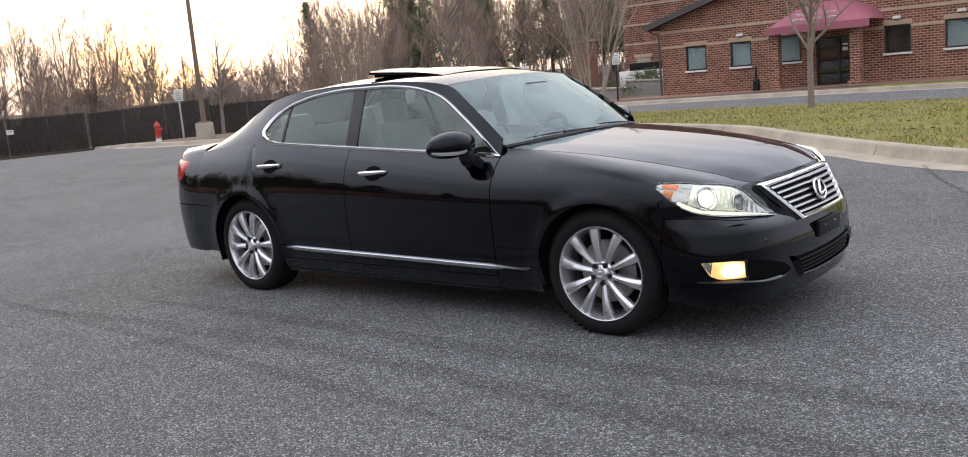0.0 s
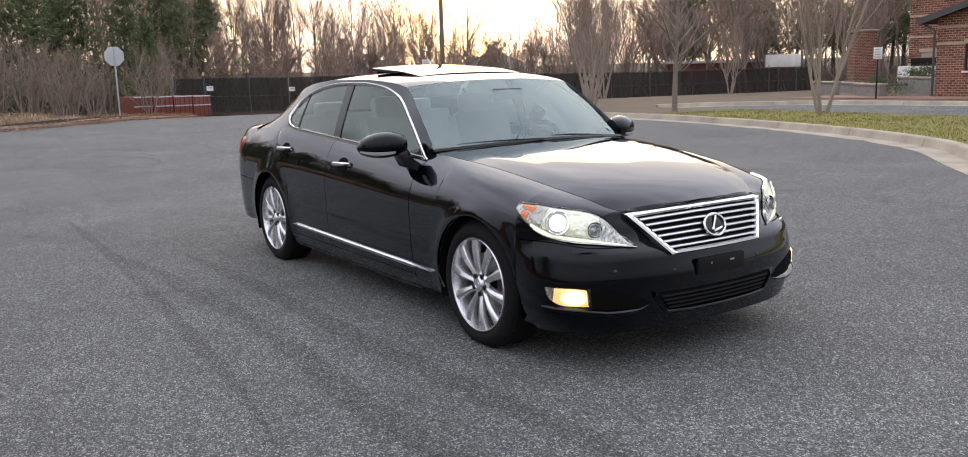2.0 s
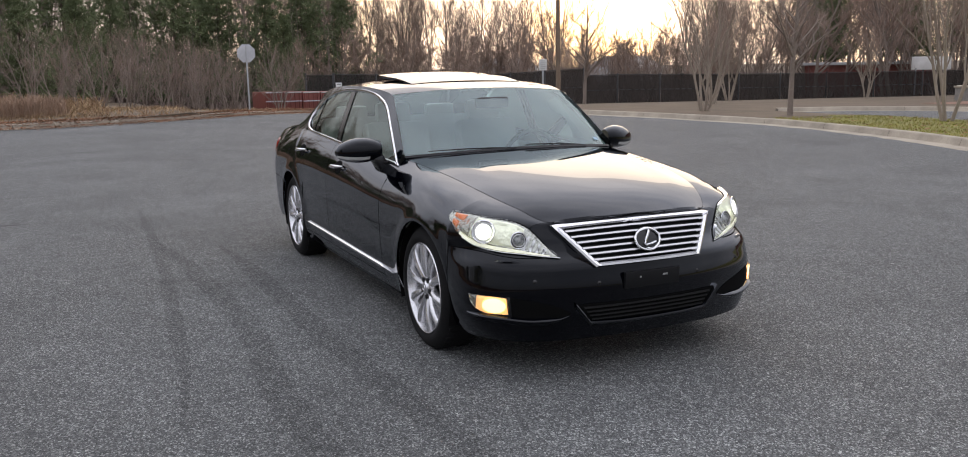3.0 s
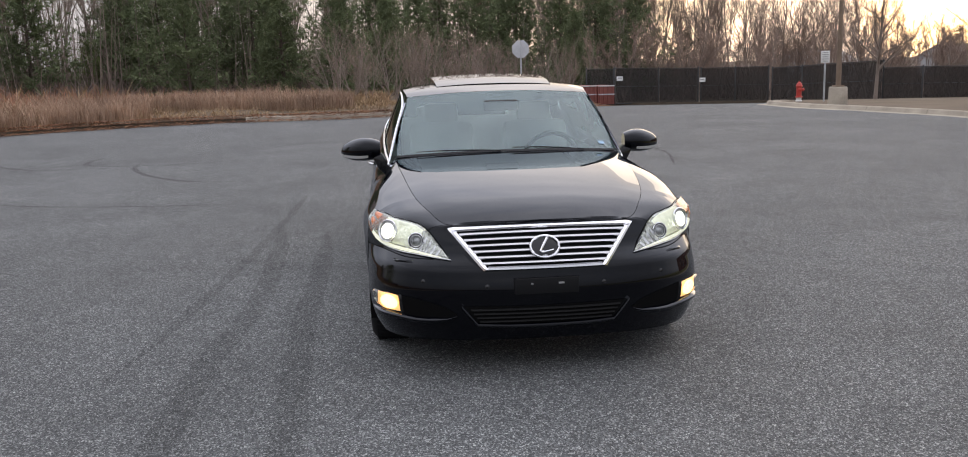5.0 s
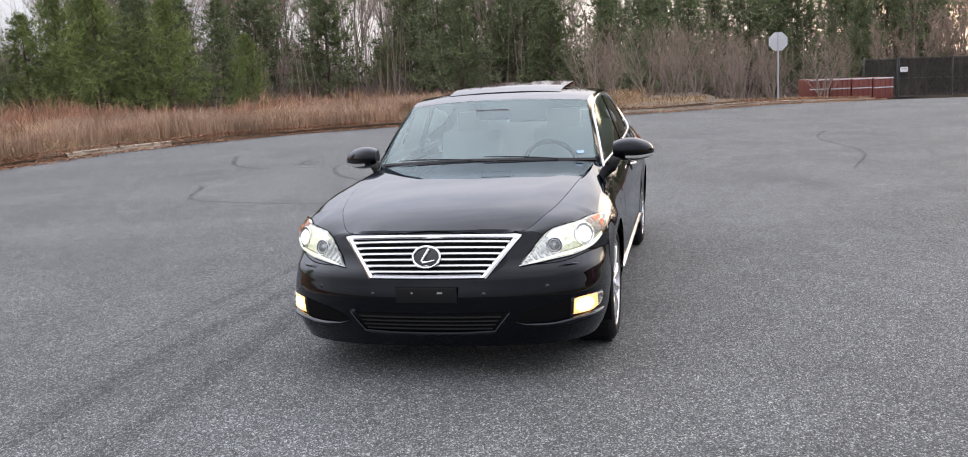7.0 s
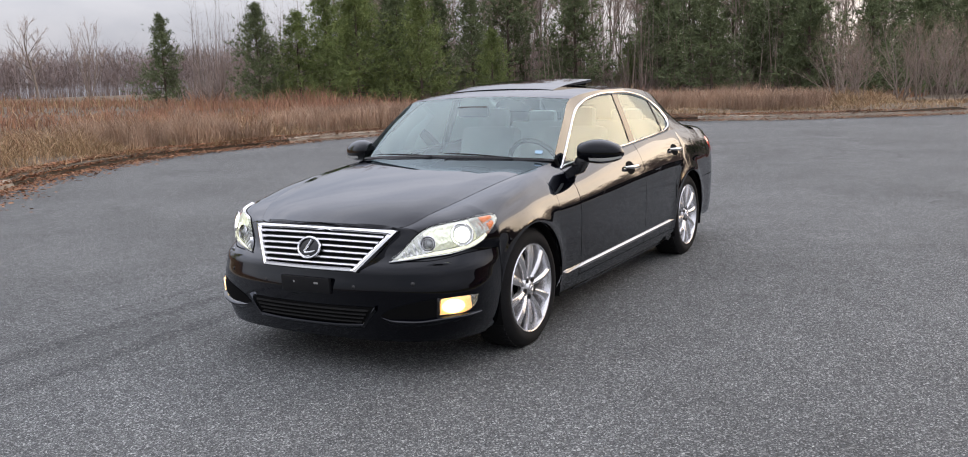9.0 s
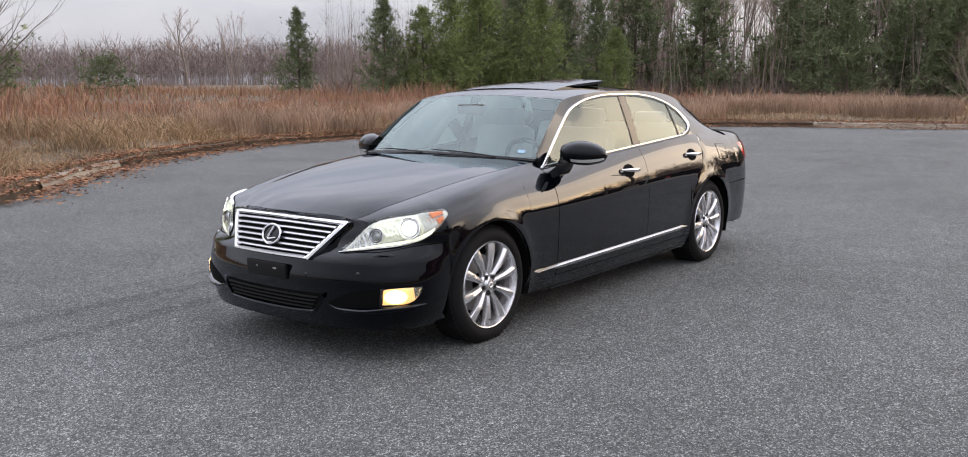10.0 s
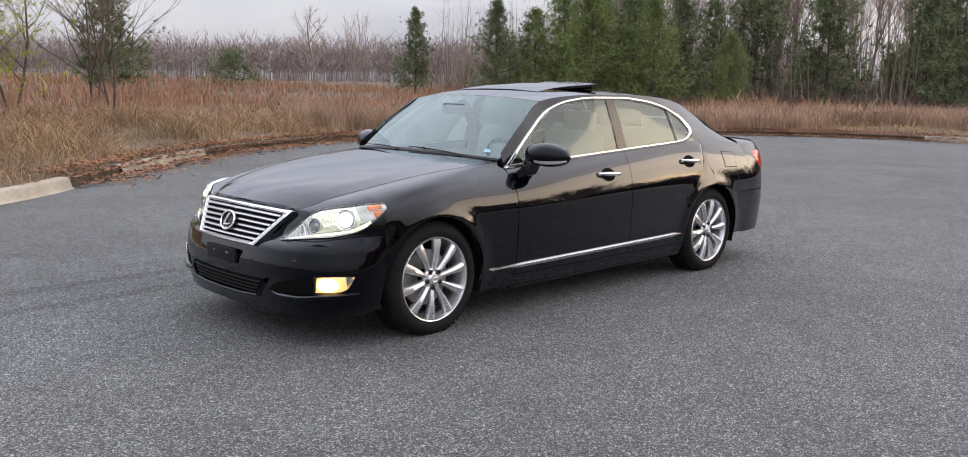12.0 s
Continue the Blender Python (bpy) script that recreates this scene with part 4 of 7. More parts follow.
for v in bm.verts:
    d = v.co - c
    v.co -= up_v * d.dot(up_v) * 0.24
emblem = part("emblem", finish(bm, outward=(2.0, 0, 0.6)), M_gloss, grille, "oval chrome emblem with a bent bar")
part("emblem_ring", finish(ring(bmesh.new(), c, tilt, 0.073, 0.0065, 40, 0.055)), M_chrome, emblem)
bm = bmesh.new()
tube(bm, [c + up_v * h + side_v * y + tilt * 0.003 for y, h in ((0.014, 0.043), (0.002, 0.022), (-0.014, -0.006), (-0.024, -0.022), (-0.018, -0.029), (0.002, -0.027), (0.026, -0.022), (0.046, -0.017))], [0.0085, 0.008, 0.0075, 0.0075, 0.0075, 0.0065, 0.006, 0.004], 8)
part("emblem_bar", bm, M_chrome, emblem)

# lower intake, its shaded opening a black sheet, with slats and a bright lip, plate holder, sensors
INT_T, INT_B = 0.372, 0.278
M_slat = material("matt_black_slat", (0.004, 0.004, 0.004), 0.6, 0.0, Specular_IOR_Level=0.2)[0]


def nose_at(y, z, off):
    q = shell_tree.ray_cast(Vector((3.0, abs(y), z)), Vector((-1, 0, 0)))[0] or on_shell((2.35, abs(y), z))[0]
    return Vector((q.x + off, y, z))


intake = part("lower_intake", finish(sheet([[nose_at((0.345 + 0.075 * v) * u, INT_B + (INT_T - INT_B) * v + 0.004 * abs(u), 0.003) for u in spread(-1, 1, 25)] for v in spread(0, 1, 6)]), outward=(1.9, 0, 0.3)), M_mouth, car)
for k in range(4):
    v = 0.16 + 0.22 * k
    rows = [[nose_at((0.34 + 0.07 * v) * u, INT_B + (INT_T - INT_B) * v, 0.0) + Vector(q) for q in ((0.003, 0, -0.006), (0.012, 0, -0.003), (0.010, 0, 0.004), (0.002, 0, 0.006))] for u in spread(-0.97, 0.97, 25)]
    part("slat", finish(sheet(rows), outward=(2.0, 0, 0.3)), M_slat, intake)
lip_path = [(-0.432, 0.378), (-0.352, 0.280), (-0.2, 0.272), (0, 0.270), (0.2, 0.272), (0.352, 0.280), (0.432, 0.378)]
pts = []
for (y0, z0), (y1, z1) in zip(lip_path, lip_path[1:]):
    pts += [(y0 + (y1 - y0) * q / 6, z0 + (z1 - z0) * q / 6) for q in range(6)]
pts.append(lip_path[-1])
rows = [[nose_at(y, z + q, h) for q, h in ((-0.022, 0.0), (-0.014, 0.016), (-0.002, 0.024), (0.005, 0.020), (0.009, 0.0))] for y, z in pts]
part("intake_lip", finish(sheet(rows), outward=(1.9, 0, 0.35)), M_paint, car)
holder = part("plate_holder", box(bmesh.new(), nose_at(0, 0.475, 0.006) , (0.022, 0.33, 0.085), Matrix.Rotation(radians(4), 4, "Y"), 0.005), M_dark, car, "empty black number plate holder")
for y, w in ((-0.105, 0.03), (-0.075, 0.012), (0.075, 0.03), (0.115, 0.016)):
    part("clip", box(bmesh.new(), nose_at(y, 0.487, 0.018), (0.008, w, 0.012), None, 0.002), M_satin if abs(y) < 0.08 else M_dark, holder)
for side in (1, -1):
    for y, z in ((0.30, 0.475), (0.62, 0.50)):
        p = nose_at(y * side, z, 0.001)
        _, nr = on_shell((p.x, abs(p.y), p.z))
        part("parking_sensor", finish(disc(bmesh.new(), p, (nr.x, nr.y * side, nr.z), 0.011, 14, 0.002, 2), outward=(1.8, 0, 0.5)), M_gloss, car)

# door handles over their cups, each a flat black disc for the recess's shade
for side in (1, -1):
    for hx, hz in ((-0.145, 0.872), (-1.165, 0.918)):
        y = side_y(hx, hz)
        cup, nr = on_shell((hx + 0.01, y, hz - 0.008), 0.002)
        nr2 = Vector((nr.x, nr.y * side, nr.z))
        bm = disc(bmesh.new(), Vector((cup.x, cup.y * side, cup.z)), nr2, 0.060, 26, -0.001)
        for v in bm.verts:
            d = v.co - Vector((cup.x, cup.y * side, cup.z))
            v.co.x = cup.x + d.x * 1.25
            v.co.z = cup.z + d.z * 0.80
            q, _ = on_shell((v.co.x, abs(v.co.y), v.co.z), 0.002)
            v.co.y = q.y * side
        handle = part("door_handle", finish(bm, outward=(0, 0, 0.7)), M_under, car, "chrome pull handle")
        rows = []
        for q in spread(-1, 1, 17):
            x = hx + 0.125 * q
            ys, _ = on_shell((x, y, hz))
            lift = 0.040 * (1 - abs(q) ** 3.2) + 0.004
            hh = 0.014 * (1 - 0.55 * abs(q) ** 2.5)
            row = [(x, side * (ys.y + lift + 0.010 * math.cos(a)), hz + 0.006 * q + hh * math.sin(a)) for a in [2 * math.pi * k / 10 for k in range(10)]]
            rows.append(row)
        part("grip", finish(sheet(rows, loop=True), outward=None), M_chrome, handle)

# mirrors
for side in (1, -1):
    bm = bmesh.new()
    rows = []
    for q in spread(0, 1, 15):
        y = 0.835 + 0.268 * q
        f = math.sin(math.pi * min(1, 0.16 + 0.80 * q)) ** 0.55 if q < 0.98 else 0.10
        cx, cz = 0.600 - 0.075 * q, 1.035 - 0.012 * q
        rows.append([(cx + (0.095 if math.cos(a) > 0 else 0.045) * f * math.cos(a), side * y, cz + 0.088 * f * math.copysign(abs(math.sin(a)) ** 0.8, math.sin(a)) * (1.0 if math.sin(a) > 0 else 0.80)) for a in [2 * math.pi * k / 20 for k in range(20)]])
    sheet(rows, loop=True, bm=bm)
    bmesh.ops.holes_fill(bm, edges=[e for e in bm.edges if e.is_boundary])
    mirror = part("door_mirror", finish(bm), M_paint, car, "folding black door mirror with turn signal")
    part("mirror_arm", box(bmesh.new(), (0.605, side * 0.835, 0.955), (0.10, 0.075, 0.11), Matrix.Rotation(radians(-28 * side), 4, "X"), 0.02), M_gloss, mirror)
    rows = []
    for q in spread(0.30, 0.985, 12):
        y = 0.835 + 0.268 * q
        f = math.sin(math.pi * min(1, 0.16 + 0.80 * q)) ** 0.55
        cx, cz = 0.600 - 0.075 * q, 1.035 - 0.012 * q
        rows.append([(cx + (0.095 * f) * math.cos(a) + 0.004, side * (y + 0.003), cz - 0.071 * f * abs(math.sin(a)) ** 0.8 - 0.003) for a in spread(0.26, 0.26 + 0.18 + 0.30 * q, 5)])
    part("turn_signal", finish(sheet(rows), outward=(0.45, side * 0.9, 1.04)), M_signal, mirror, "clear turn signal strip")
    part("mirror_glass", box(bmesh.new(), (0.545, side * 0.965, 1.035), (0.006, 0.17, 0.10), Matrix.Rotation(radians(-17 * side), 4, "Z"), 0.002), M_chrome, mirror)

# tail lamps, fuel flap, sunroof, wipers, stickers
for side in (1, -1):
    T = [(-2.19, 0.87, 0.972), (-2.38, 0.83, 0.978), (-2.52, 0.66, 0.97), (-2.56, 0.50, 0.96)]
    F = [(-2.25, 0.88, 0.85), (-2.40, 0.83, 0.775), (-2.55, 0.66, 0.775), (-2.60, 0.50, 0.79)]
    part("tail_lamp", finish(lay(T, F, 18, 8, 0.010, side, 0.0), outward=(-1.8, 0, 0.7)), M_red, car, "red wraparound tail lamp")
# fuel flap on the left rear quarter
T, F = [(-1.665, 0.90, 0.985), (-1.845, 0.90, 0.975)], [(-1.672, 0.91, 0.845), (-1.852, 0.91, 0.840)]
seam = part("fuel_flap_seam", finish(lay([(x + s, y, z + 0.005) for (x, y, z), s in zip(T, (0.005, -0.005))], [(x + s, y, z - 0.005) for (x, y, z), s in zip(F, (0.005, -0.005))], 8, 8, 0.0015, 1), outward=(-1.7, 0, 0.7)), M_under, car)
part("fuel_flap", finish(lay(T, F, 8, 8, 0.003, 1, 0.0025), outward=(-1.7, 0, 0.7)), M_paint, car)
rows = []
for q in spread(0, 1, 12):
    x = -0.55 + 0.66 * q
    rows.append([(x, 0.435 * u * (1 - 0.04 * q), roof_z(x) - 0.016 * abs(u) ** 2.4 + 0.006 + 0.045 * (1 - q) ** 0.9) for u in spread(-1, 1, 17)])
bm = finish(sheet(rows), outward=(-0.2, 0, 1.0))
flange(bm, 0.018)
part("sunroof", bm, M_paint, car, "tilted glass sunroof panel")
bm = bmesh.new()
box(bm, (-0.535, 0, 1.475), (0.008, 0.80, 0.035))
part("sunroof_seal", bm, M_dark, car)
for y0, y1, k0 in ((-0.60, -0.06, 1), (0.02, 0.50, 1)):
    pts = [(0.990 - 0.18 * (y / 0.742) ** 2 - 0.05 * k, y, 1.038 + 0.036 * k - 0.034 * (y / 0.742) ** 2) for k, y in ((0.0, y1), (0.25, y1 * 0.66 + y0 * 0.34), (0.4, y1 * 0.33 + y0 * 0.67), (0.45, y0))]
    part("wiper", tube(bmesh.new(), pts, [0.005, 0.004, 0.004, 0.002], 6), M_dark, car)
p0 = screen_point(0.86, 0.09, 0.985, 0.412, 0.742, 0.636, 1.038, 1.403, 0.175, 0.088, 0.036, 0.032, 0.019)
M_sticker = material("blue_sticker", (0.30, 0.45, 0.58), 0.5)[0]
rows = [[screen_point(u, v, 0.985, 0.412, 0.742, 0.636, 1.038, 1.403, 0.175, 0.088, 0.036, 0.032, 0.016) + Vector((0.003, 0, 0.005)) for u in spread(0.84, 0.90, 4)] for v in spread(0.07, 0.115, 3)]
part("inspection_sticker", finish(sheet(rows), outward=(-0.5, 0, 0.6)), M_sticker, car, "small blue sticker inside the windscreen")

# inner wheel wells and floor, so that no light leaks through
bm = bmesh.new()
box(bm, (0.02, 0, 0.24), (2.1, 1.72, 0.10))
box(bm, (2.0, 0, 0.30), (0.35, 1.45, 0.20))
box(bm, (-2.2, 0, 0.40), (0.55, 1.5, 0.25))
box(bm, (1.485, 0, 0.42), (0.85, 1.22, 0.44))
box(bm, (-1.485, 0, 0.45), (0.85, 1.22, 0.50))
part("underbody", bm, M_under, car)
for cx in (HUB_X, -HUB_X):
    for side in (1, -1):
        rows = [[(cx + (ARCH_R + 0.004) * math.cos(a), side * y, HUB_Z + (ARCH_R + 0.004) * math.sin(a)) for y in (0.60, 0.75, 0.905)] for a in spread(-0.35, math.pi + 0.35, 30)]
        part("wheel_well", finish(sheet(rows), outward=(cx, 0, HUB_Z)), M_under, car)


# ---- wheels ----
def wheel(side):
    """One wheel about its own hub; side is +1 where its face looks along +y."""
    w = part("wheel", lathe(bmesh.new(), [(-0.215, 0.20), (-0.222, 0.262), (-0.222, 0.30), (-0.205, 0.328), (-0.185, 0.3425), (-0.165, 0.345), (-0.05, 0.345), (-0.03, 0.3425), (-0.008, 0.328), (0.012, 0.302), (0.014, 0.280), (0.006, 0.262), (0.0, 0.256)], "y", (0, 0, 0), 72), M_rubber, None)
    bm = bmesh.new()
    for k in range(60):
        a = 2 * math.pi * k / 60
        for y0 in (-0.045, -0.17):
            m = Matrix.Rotation(-a, 4, "Y") @ Matrix.Translation((0.3448, y0, 0))
            box(bm, m @ Vector((0, 0, 0)), (0.006, 0.05, 0.020), Matrix.Rotation(-a, 4, "Y"))
    part("tread", bm, M_rubber, w)["kind"] = "stuff"
    part("rim", finish(lathe(bmesh.new(), [(-0.20, 0.20), (-0.19, 0.222), (-0.06, 0.226), (-0.024, 0.236), (-0.004, 0.243), (0.006, 0.247), (0.008, 0.252), (0.002, 0.256)], "y", (0, 0, 0), 72)), M_alloy, w, "ten-spoke silver alloy rim")
    for k in range(10):
        a = 2 * math.pi * (k + 0.5) / 10
        rows = []
        for q in spread(0, 1, 8):
            r = 0.045 + 0.196 * q
            half = 0.0135 + 0.0165 * q ** 1.3
            y = -0.018 + 0.018 * math.sin(math.pi * q * 0.8) + 0.006 * q
            rows.append([(half * o, y + h, r) for o, h in ((-1, -0.034), (-1, -0.011), (-0.82, -0.004), (0.18, 0.004), (0.30, 0.003), (0.90, -0.006), (1, -0.012), (1, -0.034))])
        bm = finish(sheet(rows))
        bmesh.ops.rotate(bm, verts=bm.verts, cent=(0, 0, 0), matrix=Matrix.Rotation(a, 3, "Y"))
        part("spoke", bm, M_alloy, w)
    part("hub", finish(lathe(bmesh.new(), [(-0.03, 0.072), (-0.020, 0.069), (-0.013, 0.060), (-0.014, 0.044), (-0.006, 0.034), (0.000, 0.031), (0.002, 0.02), (0.003, 0.0)], "y", (0, 0, 0), 40)), M_alloy, w)
    part("emblem_ring", finish(ring(bmesh.new(), (0, 0.003, 0), (0, 1, 0), 0.018, 0.0022, 24, 0.014)), M_chrome, w)
    for k in range(5):
        a = 2 * math.pi * k / 5 + 0.3
        part("lug_nut", lathe(bmesh.new(), [(-0.02, 0.015), (0.0, 0.014), (0.003, 0.0)], "y", (0.054 * math.sin(a), -0.006, 0.052 * math.cos(a)), 10), M_dark, w)
    part("brake_disc", finish(lathe(bmesh.new(), [(-0.09, 0.06), (-0.088, 0.06), (-0.088, 0.168), (-0.115, 0.168), (-0.115, 0.06)], "y", (0, 0, 0), 40)), M_brake, w)
    part("wheel_back", finish(lathe(bmesh.new(), [(-0.13, 0.0), (-0.13, 0.222)], "y", (0, 0, 0), 30)), M_under, w)
    part("valve", lathe(bmesh.new(), [(-0.02, 0.004), (0.008, 0.004), (0.009, 0.0)], "y", (0.205 * 0.31, 0.002, -0.205 * 0.95), 8), M_dark, w)
    return w


first = wheel(1)
first.parent = car
first.matrix_basis = pose(HUB_X, HUB_Y - 0.008, HUB_Z, 0, 12, 0)
for x, side, turn in ((-HUB_X, 1, 40), (HUB_X, -1, 25), (-HUB_X, -1, 5)):
    w = copy_thing(first, pose(x, side * (HUB_Y - 0.008), HUB_Z, 0, turn, 0 if side == 1 else 180))
    w.parent = car

# ---- cabin ----
def cushion(centre, size, turn, name, parent, bevel):
    part(name, box(bmesh.new(), centre, size, turn, bevel), M_seat, parent)


for y in (0.37, -0.37):
    seat = part("front_seat", box(bmesh.new(), (0.02, y, 0.52), (0.52, 0.50, 0.20), Matrix.Rotation(radians(-8), 4, "Y"), 0.07), M_seat, car, "light grey leather seat")
    cushion((-0.32, y, 0.84), (0.16, 0.50, 0.64), Matrix.Rotation(radians(-16), 4, "Y"), "backrest", seat, 0.065)
    cushion((-0.44, y, 1.21), (0.10, 0.27, 0.17), Matrix.Rotation(radians(-10), 4, "Y"), "headrest", seat, 0.045)
rear = part("rear_seat", box(bmesh.new(), (-0.98, 0, 0.55), (0.50, 1.36, 0.20), None, 0.06), M_seat, car, "light grey leather bench seat")
cushion((-1.27, 0, 0.86), (0.16, 1.36, 0.60), Matrix.Rotation(radians(-20), 4, "Y"), "backrest", rear, 0.06)
for y in (0.40, -0.40):
    cushion((-1.40, y, 1.17), (0.09, 0.27, 0.14), None, "headrest", rear, 0.04)
rows = [[(0.93 - 0.13 * (y / 0.7) ** 2 - q * 0.42, y, 1.005 - 0.02 * (q - 0.3) ** 2 - 0.06 * q ** 3 + 0.012 * math.exp(-((y - 0.37) / 0.2) ** 2) * q) for y in spread(-0.72, 0.72, 21)] for q in spread(0, 1, 8)]
dash = part("dashboard", flange(finish(sheet(rows), outward=(0.5, 0, 0.2)), 0.30), M_dash, car)
part("steering_wheel", finish(ring(bmesh.new(), (0.34, 0.37, 0.93), (-0.90, 0, 0.42), 0.185, 0.017)), M_dash, car)
part("steering_hub", box(bmesh.new(), (0.36, 0.37, 0.92), (0.05, 0.17, 0.11), Matrix.Rotation(radians(-25), 4, "Y"), 0.02), M_dash, car)
part("rear_view_mirror", box(bmesh.new(), (0.52, 0, 1.305), (0.04, 0.24, 0.075), None, 0.018), M_dash, car)
for side in (1, -1):
    part("door_lining", box(bmesh.new(), (-0.36, side * 0.755, 0.70), (1.9, 0.05, 0.50), None, 0.015), M_seat, car)
rows = [[(x, 0.93 * rail_y(x) * u, rail_z(x) + (roof_z(max(x, -1.3)) - rail_z(x)) * (1 - abs(u) ** 2.6) - 0.028) for u in spread(-1, 1, 13)] for x in spread(0.28, -1.28, 14)]
part("headlining", finish(sheet(rows), outward=(-0.4, 0, 3)), M_seat, car)
part("cabin_floor", box(bmesh.new(), (-0.3, 0, 0.36), (2.2, 1.60, 0.03)), M_dash, car)
part("parcel_shelf", box(bmesh.new(), (-1.68, 0, 1.055), (0.62, 1.2, 0.02)), M_dash, car)


# ---- skid marks on the asphalt ----
M_skid, t, b = material("tyre_mark", (0.02, 0.02, 0.021), 0.8)
streak = texture(t, "ShaderNodeTexNoise", 22.0, Detail=6.0, Roughness=0.7)
tr = t.nodes.new("ShaderNodeBsdfTransparent")
mx = t.nodes.new("ShaderNodeMixShader")
fac = t.nodes.new("ShaderNodeMath")
fac.operation = "MULTIPLY"
fac.inputs[1].default_value = 0.50
t.links.new(ramp(t, streak.outputs["Fac"], (0.34, (0.1, 0.1, 0.1)), (0.70, (1, 1, 1))), fac.inputs[0])
t.links.new(fac.outputs["Value"], mx.inputs["Fac"])
t.links.new(tr.outputs["BSDF"], mx.inputs[1])
t.links.new(b.outputs["BSDF"], mx.inputs[2])
t.links.new(mx.outputs["Shader"], t.nodes["Material Output"].inputs["Surface"])


M_faint = M_skid.copy()
M_faint.name = "faint_tyre_mark"
next(n for n in M_faint.node_tree.nodes if n.type == "MATH").inputs[1].default_value = 0.27


def skid(pts, width):
    path = smooth_path(pts, 0.25)
    rows = []
    for k, p in enumerate(path):
        d = (path[min(k + 1, len(path) - 1)] - path[max(k - 1, 0)]).normalized()
        o = Vector((d.y, -d.x)) * width / 2 * min(1, (k + 1) / 6, (len(path) - k) / 6)
        rows.append([(p.x - o.x, p.y - o.y, land(p.x, p.y) + 0.004), (p.x + o.x, p.y + o.y, land(p.x, p.y) + 0.004)])
    ob = part("tyre_mark", finish(sheet(rows), outward=(0, 0, -50)), M_faint if width > 0.12 or len(pts) in (5, 14) else M_skid)
    return tagged(ob, "dark rubber skid mark on the asphalt", "skid mark", "skid marks on the asphalt", "structure")


def arc(cx, cy, r, a0, a1, n=14):
    return [(cx + r * math.cos(radians(a)), cy + r * math.sin(radians(a))) for a in spread(a0, a1, n)]


skid([(4.6, -1.80), (3.2, -1.80), (2.0, -1.81), (0.6, -1.72), (-1.2, -1.80), (-2.8, -1.95)], 0.16)
skid([(4.6, -1.22), (3.2, -1.24), (2.0, -1.31), (0.9, -1.36), (-1.0, -1.38), (-2.2, -1.45)], 0.16)
skid([(-5.0, -1.9), (-1.8, -1.98), (0.25, -2.11), (1.4, -2.19), (2.1, -2.29)], 0.10)
skid([(-10.5, -3.5), (-9.95, -4.2), (-9.8, -5.1), (-10.0, -6.0), (-10.4, -6.4), (-11.4, -6.5), (-12.1, -6.2)], 0.11)
skid([(-14.2, -9.0), (-13.3, -9.15), (-11.8, -8.6), (-10.0, -7.5), (-9.6, -6.7), (-9.6, -6.0), (-9.1, -5.2)], 0.10)
skid([(-10.4, -5.4), (-9.6, -5.3), (-8.5, -4.9), (-7.55, -4.3), (-6.95, -3.6), (-6.8, -2.6)], 0.10)
skid([(-9.2, -7.25), (-10.2, -7.4), (-11.2, -7.3), (-12.0, -7.05)], 0.16)
skid([(-7.6, -7.2), (-6.5, -6.4), (-5.9, -6.2), (-5.2, -5.8), (-4.6, -4.2), (-4.4, -2.6)], 0.07)
skid([(-10.3, 5.25), (-9.4, 5.22), (-8.4, 4.95)], 0.15)
skid(arc(-11.6, -1.6, 2.3, 40, 250), 0.09)
skid(arc(-11.2, -0.2, 1.9, -60, 150), 0.08)
skid([(-9.6, 5.9), (-9.2, 6.3), (-9.3, 6.9), (-9.9, 7.2)], 0.09)
skid(arc(-9.0, -2.2, 2.6, 100, 260), 0.07)
skid([(-16.0, 4.5), (-13.0, 3.9), (-10.0, 4.2), (-7.0, 3.6)], 0.06)
skid([(0.5, 9.0), (2.0, 4.6), (3.0, 3.2), (5.5, 2.7)], 0.05)


# ---- fallen leaves, dead grass ----
def scatter(name, count, place, piece, mat, label, category):
    """One object of kind stuff: piece(rng) gives the points and faces of each bit."""
    vs, fs = [], []
    for p in place[:count]:
        v, f = piece(p)
        k = len(vs)
        vs += v
        fs += [[i + k for i in q] for q in f]
    me = bpy.data.meshes.new(name)
    me.from_pydata(vs, [], fs)
    me.materials.append(mat)
    return tagged(new(name, me), label, category, kind="stuff")


rng = random.Random(5)


def blade(height, width, lean, bits=3):
    def make(p):
        x, y, z, s = p
        h = height * s * rng.uniform(0.55, 1.2)
        w = width * rng.uniform(0.7, 1.4)
        a = rng.uniform(0, 2 * math.pi)
        ca, sa = math.cos(a), math.sin(a)
        b = rng.uniform(0, 2 * math.pi)
        le = lean * rng.uniform(0.2, 1.3) * h
        v = []
        for k in range(bits):
            q = k / bits
            o = le * q * q
            ww = w * (1 - 0.55 * q)
            cx, cy, cz = x + math.cos(b) * o, y + math.sin(b) * o, z + h * (q - 0.12 * q * q * lean)
            v += [(cx - ca * ww, cy - sa * ww, cz), (cx + ca * ww, cy + sa * ww, cz)]
        v.append((x + math.cos(b) * le, y + math.sin(b) * le, z + h * (1 - 0.25 * lean)))
        f = [[2 * k, 2 * k + 1, 2 * k + 3, 2 * k + 2] for k in range(bits - 1)] + [[2 * bits - 2, 2 * bits - 1, 2 * bits]]
        return v, f
    return make


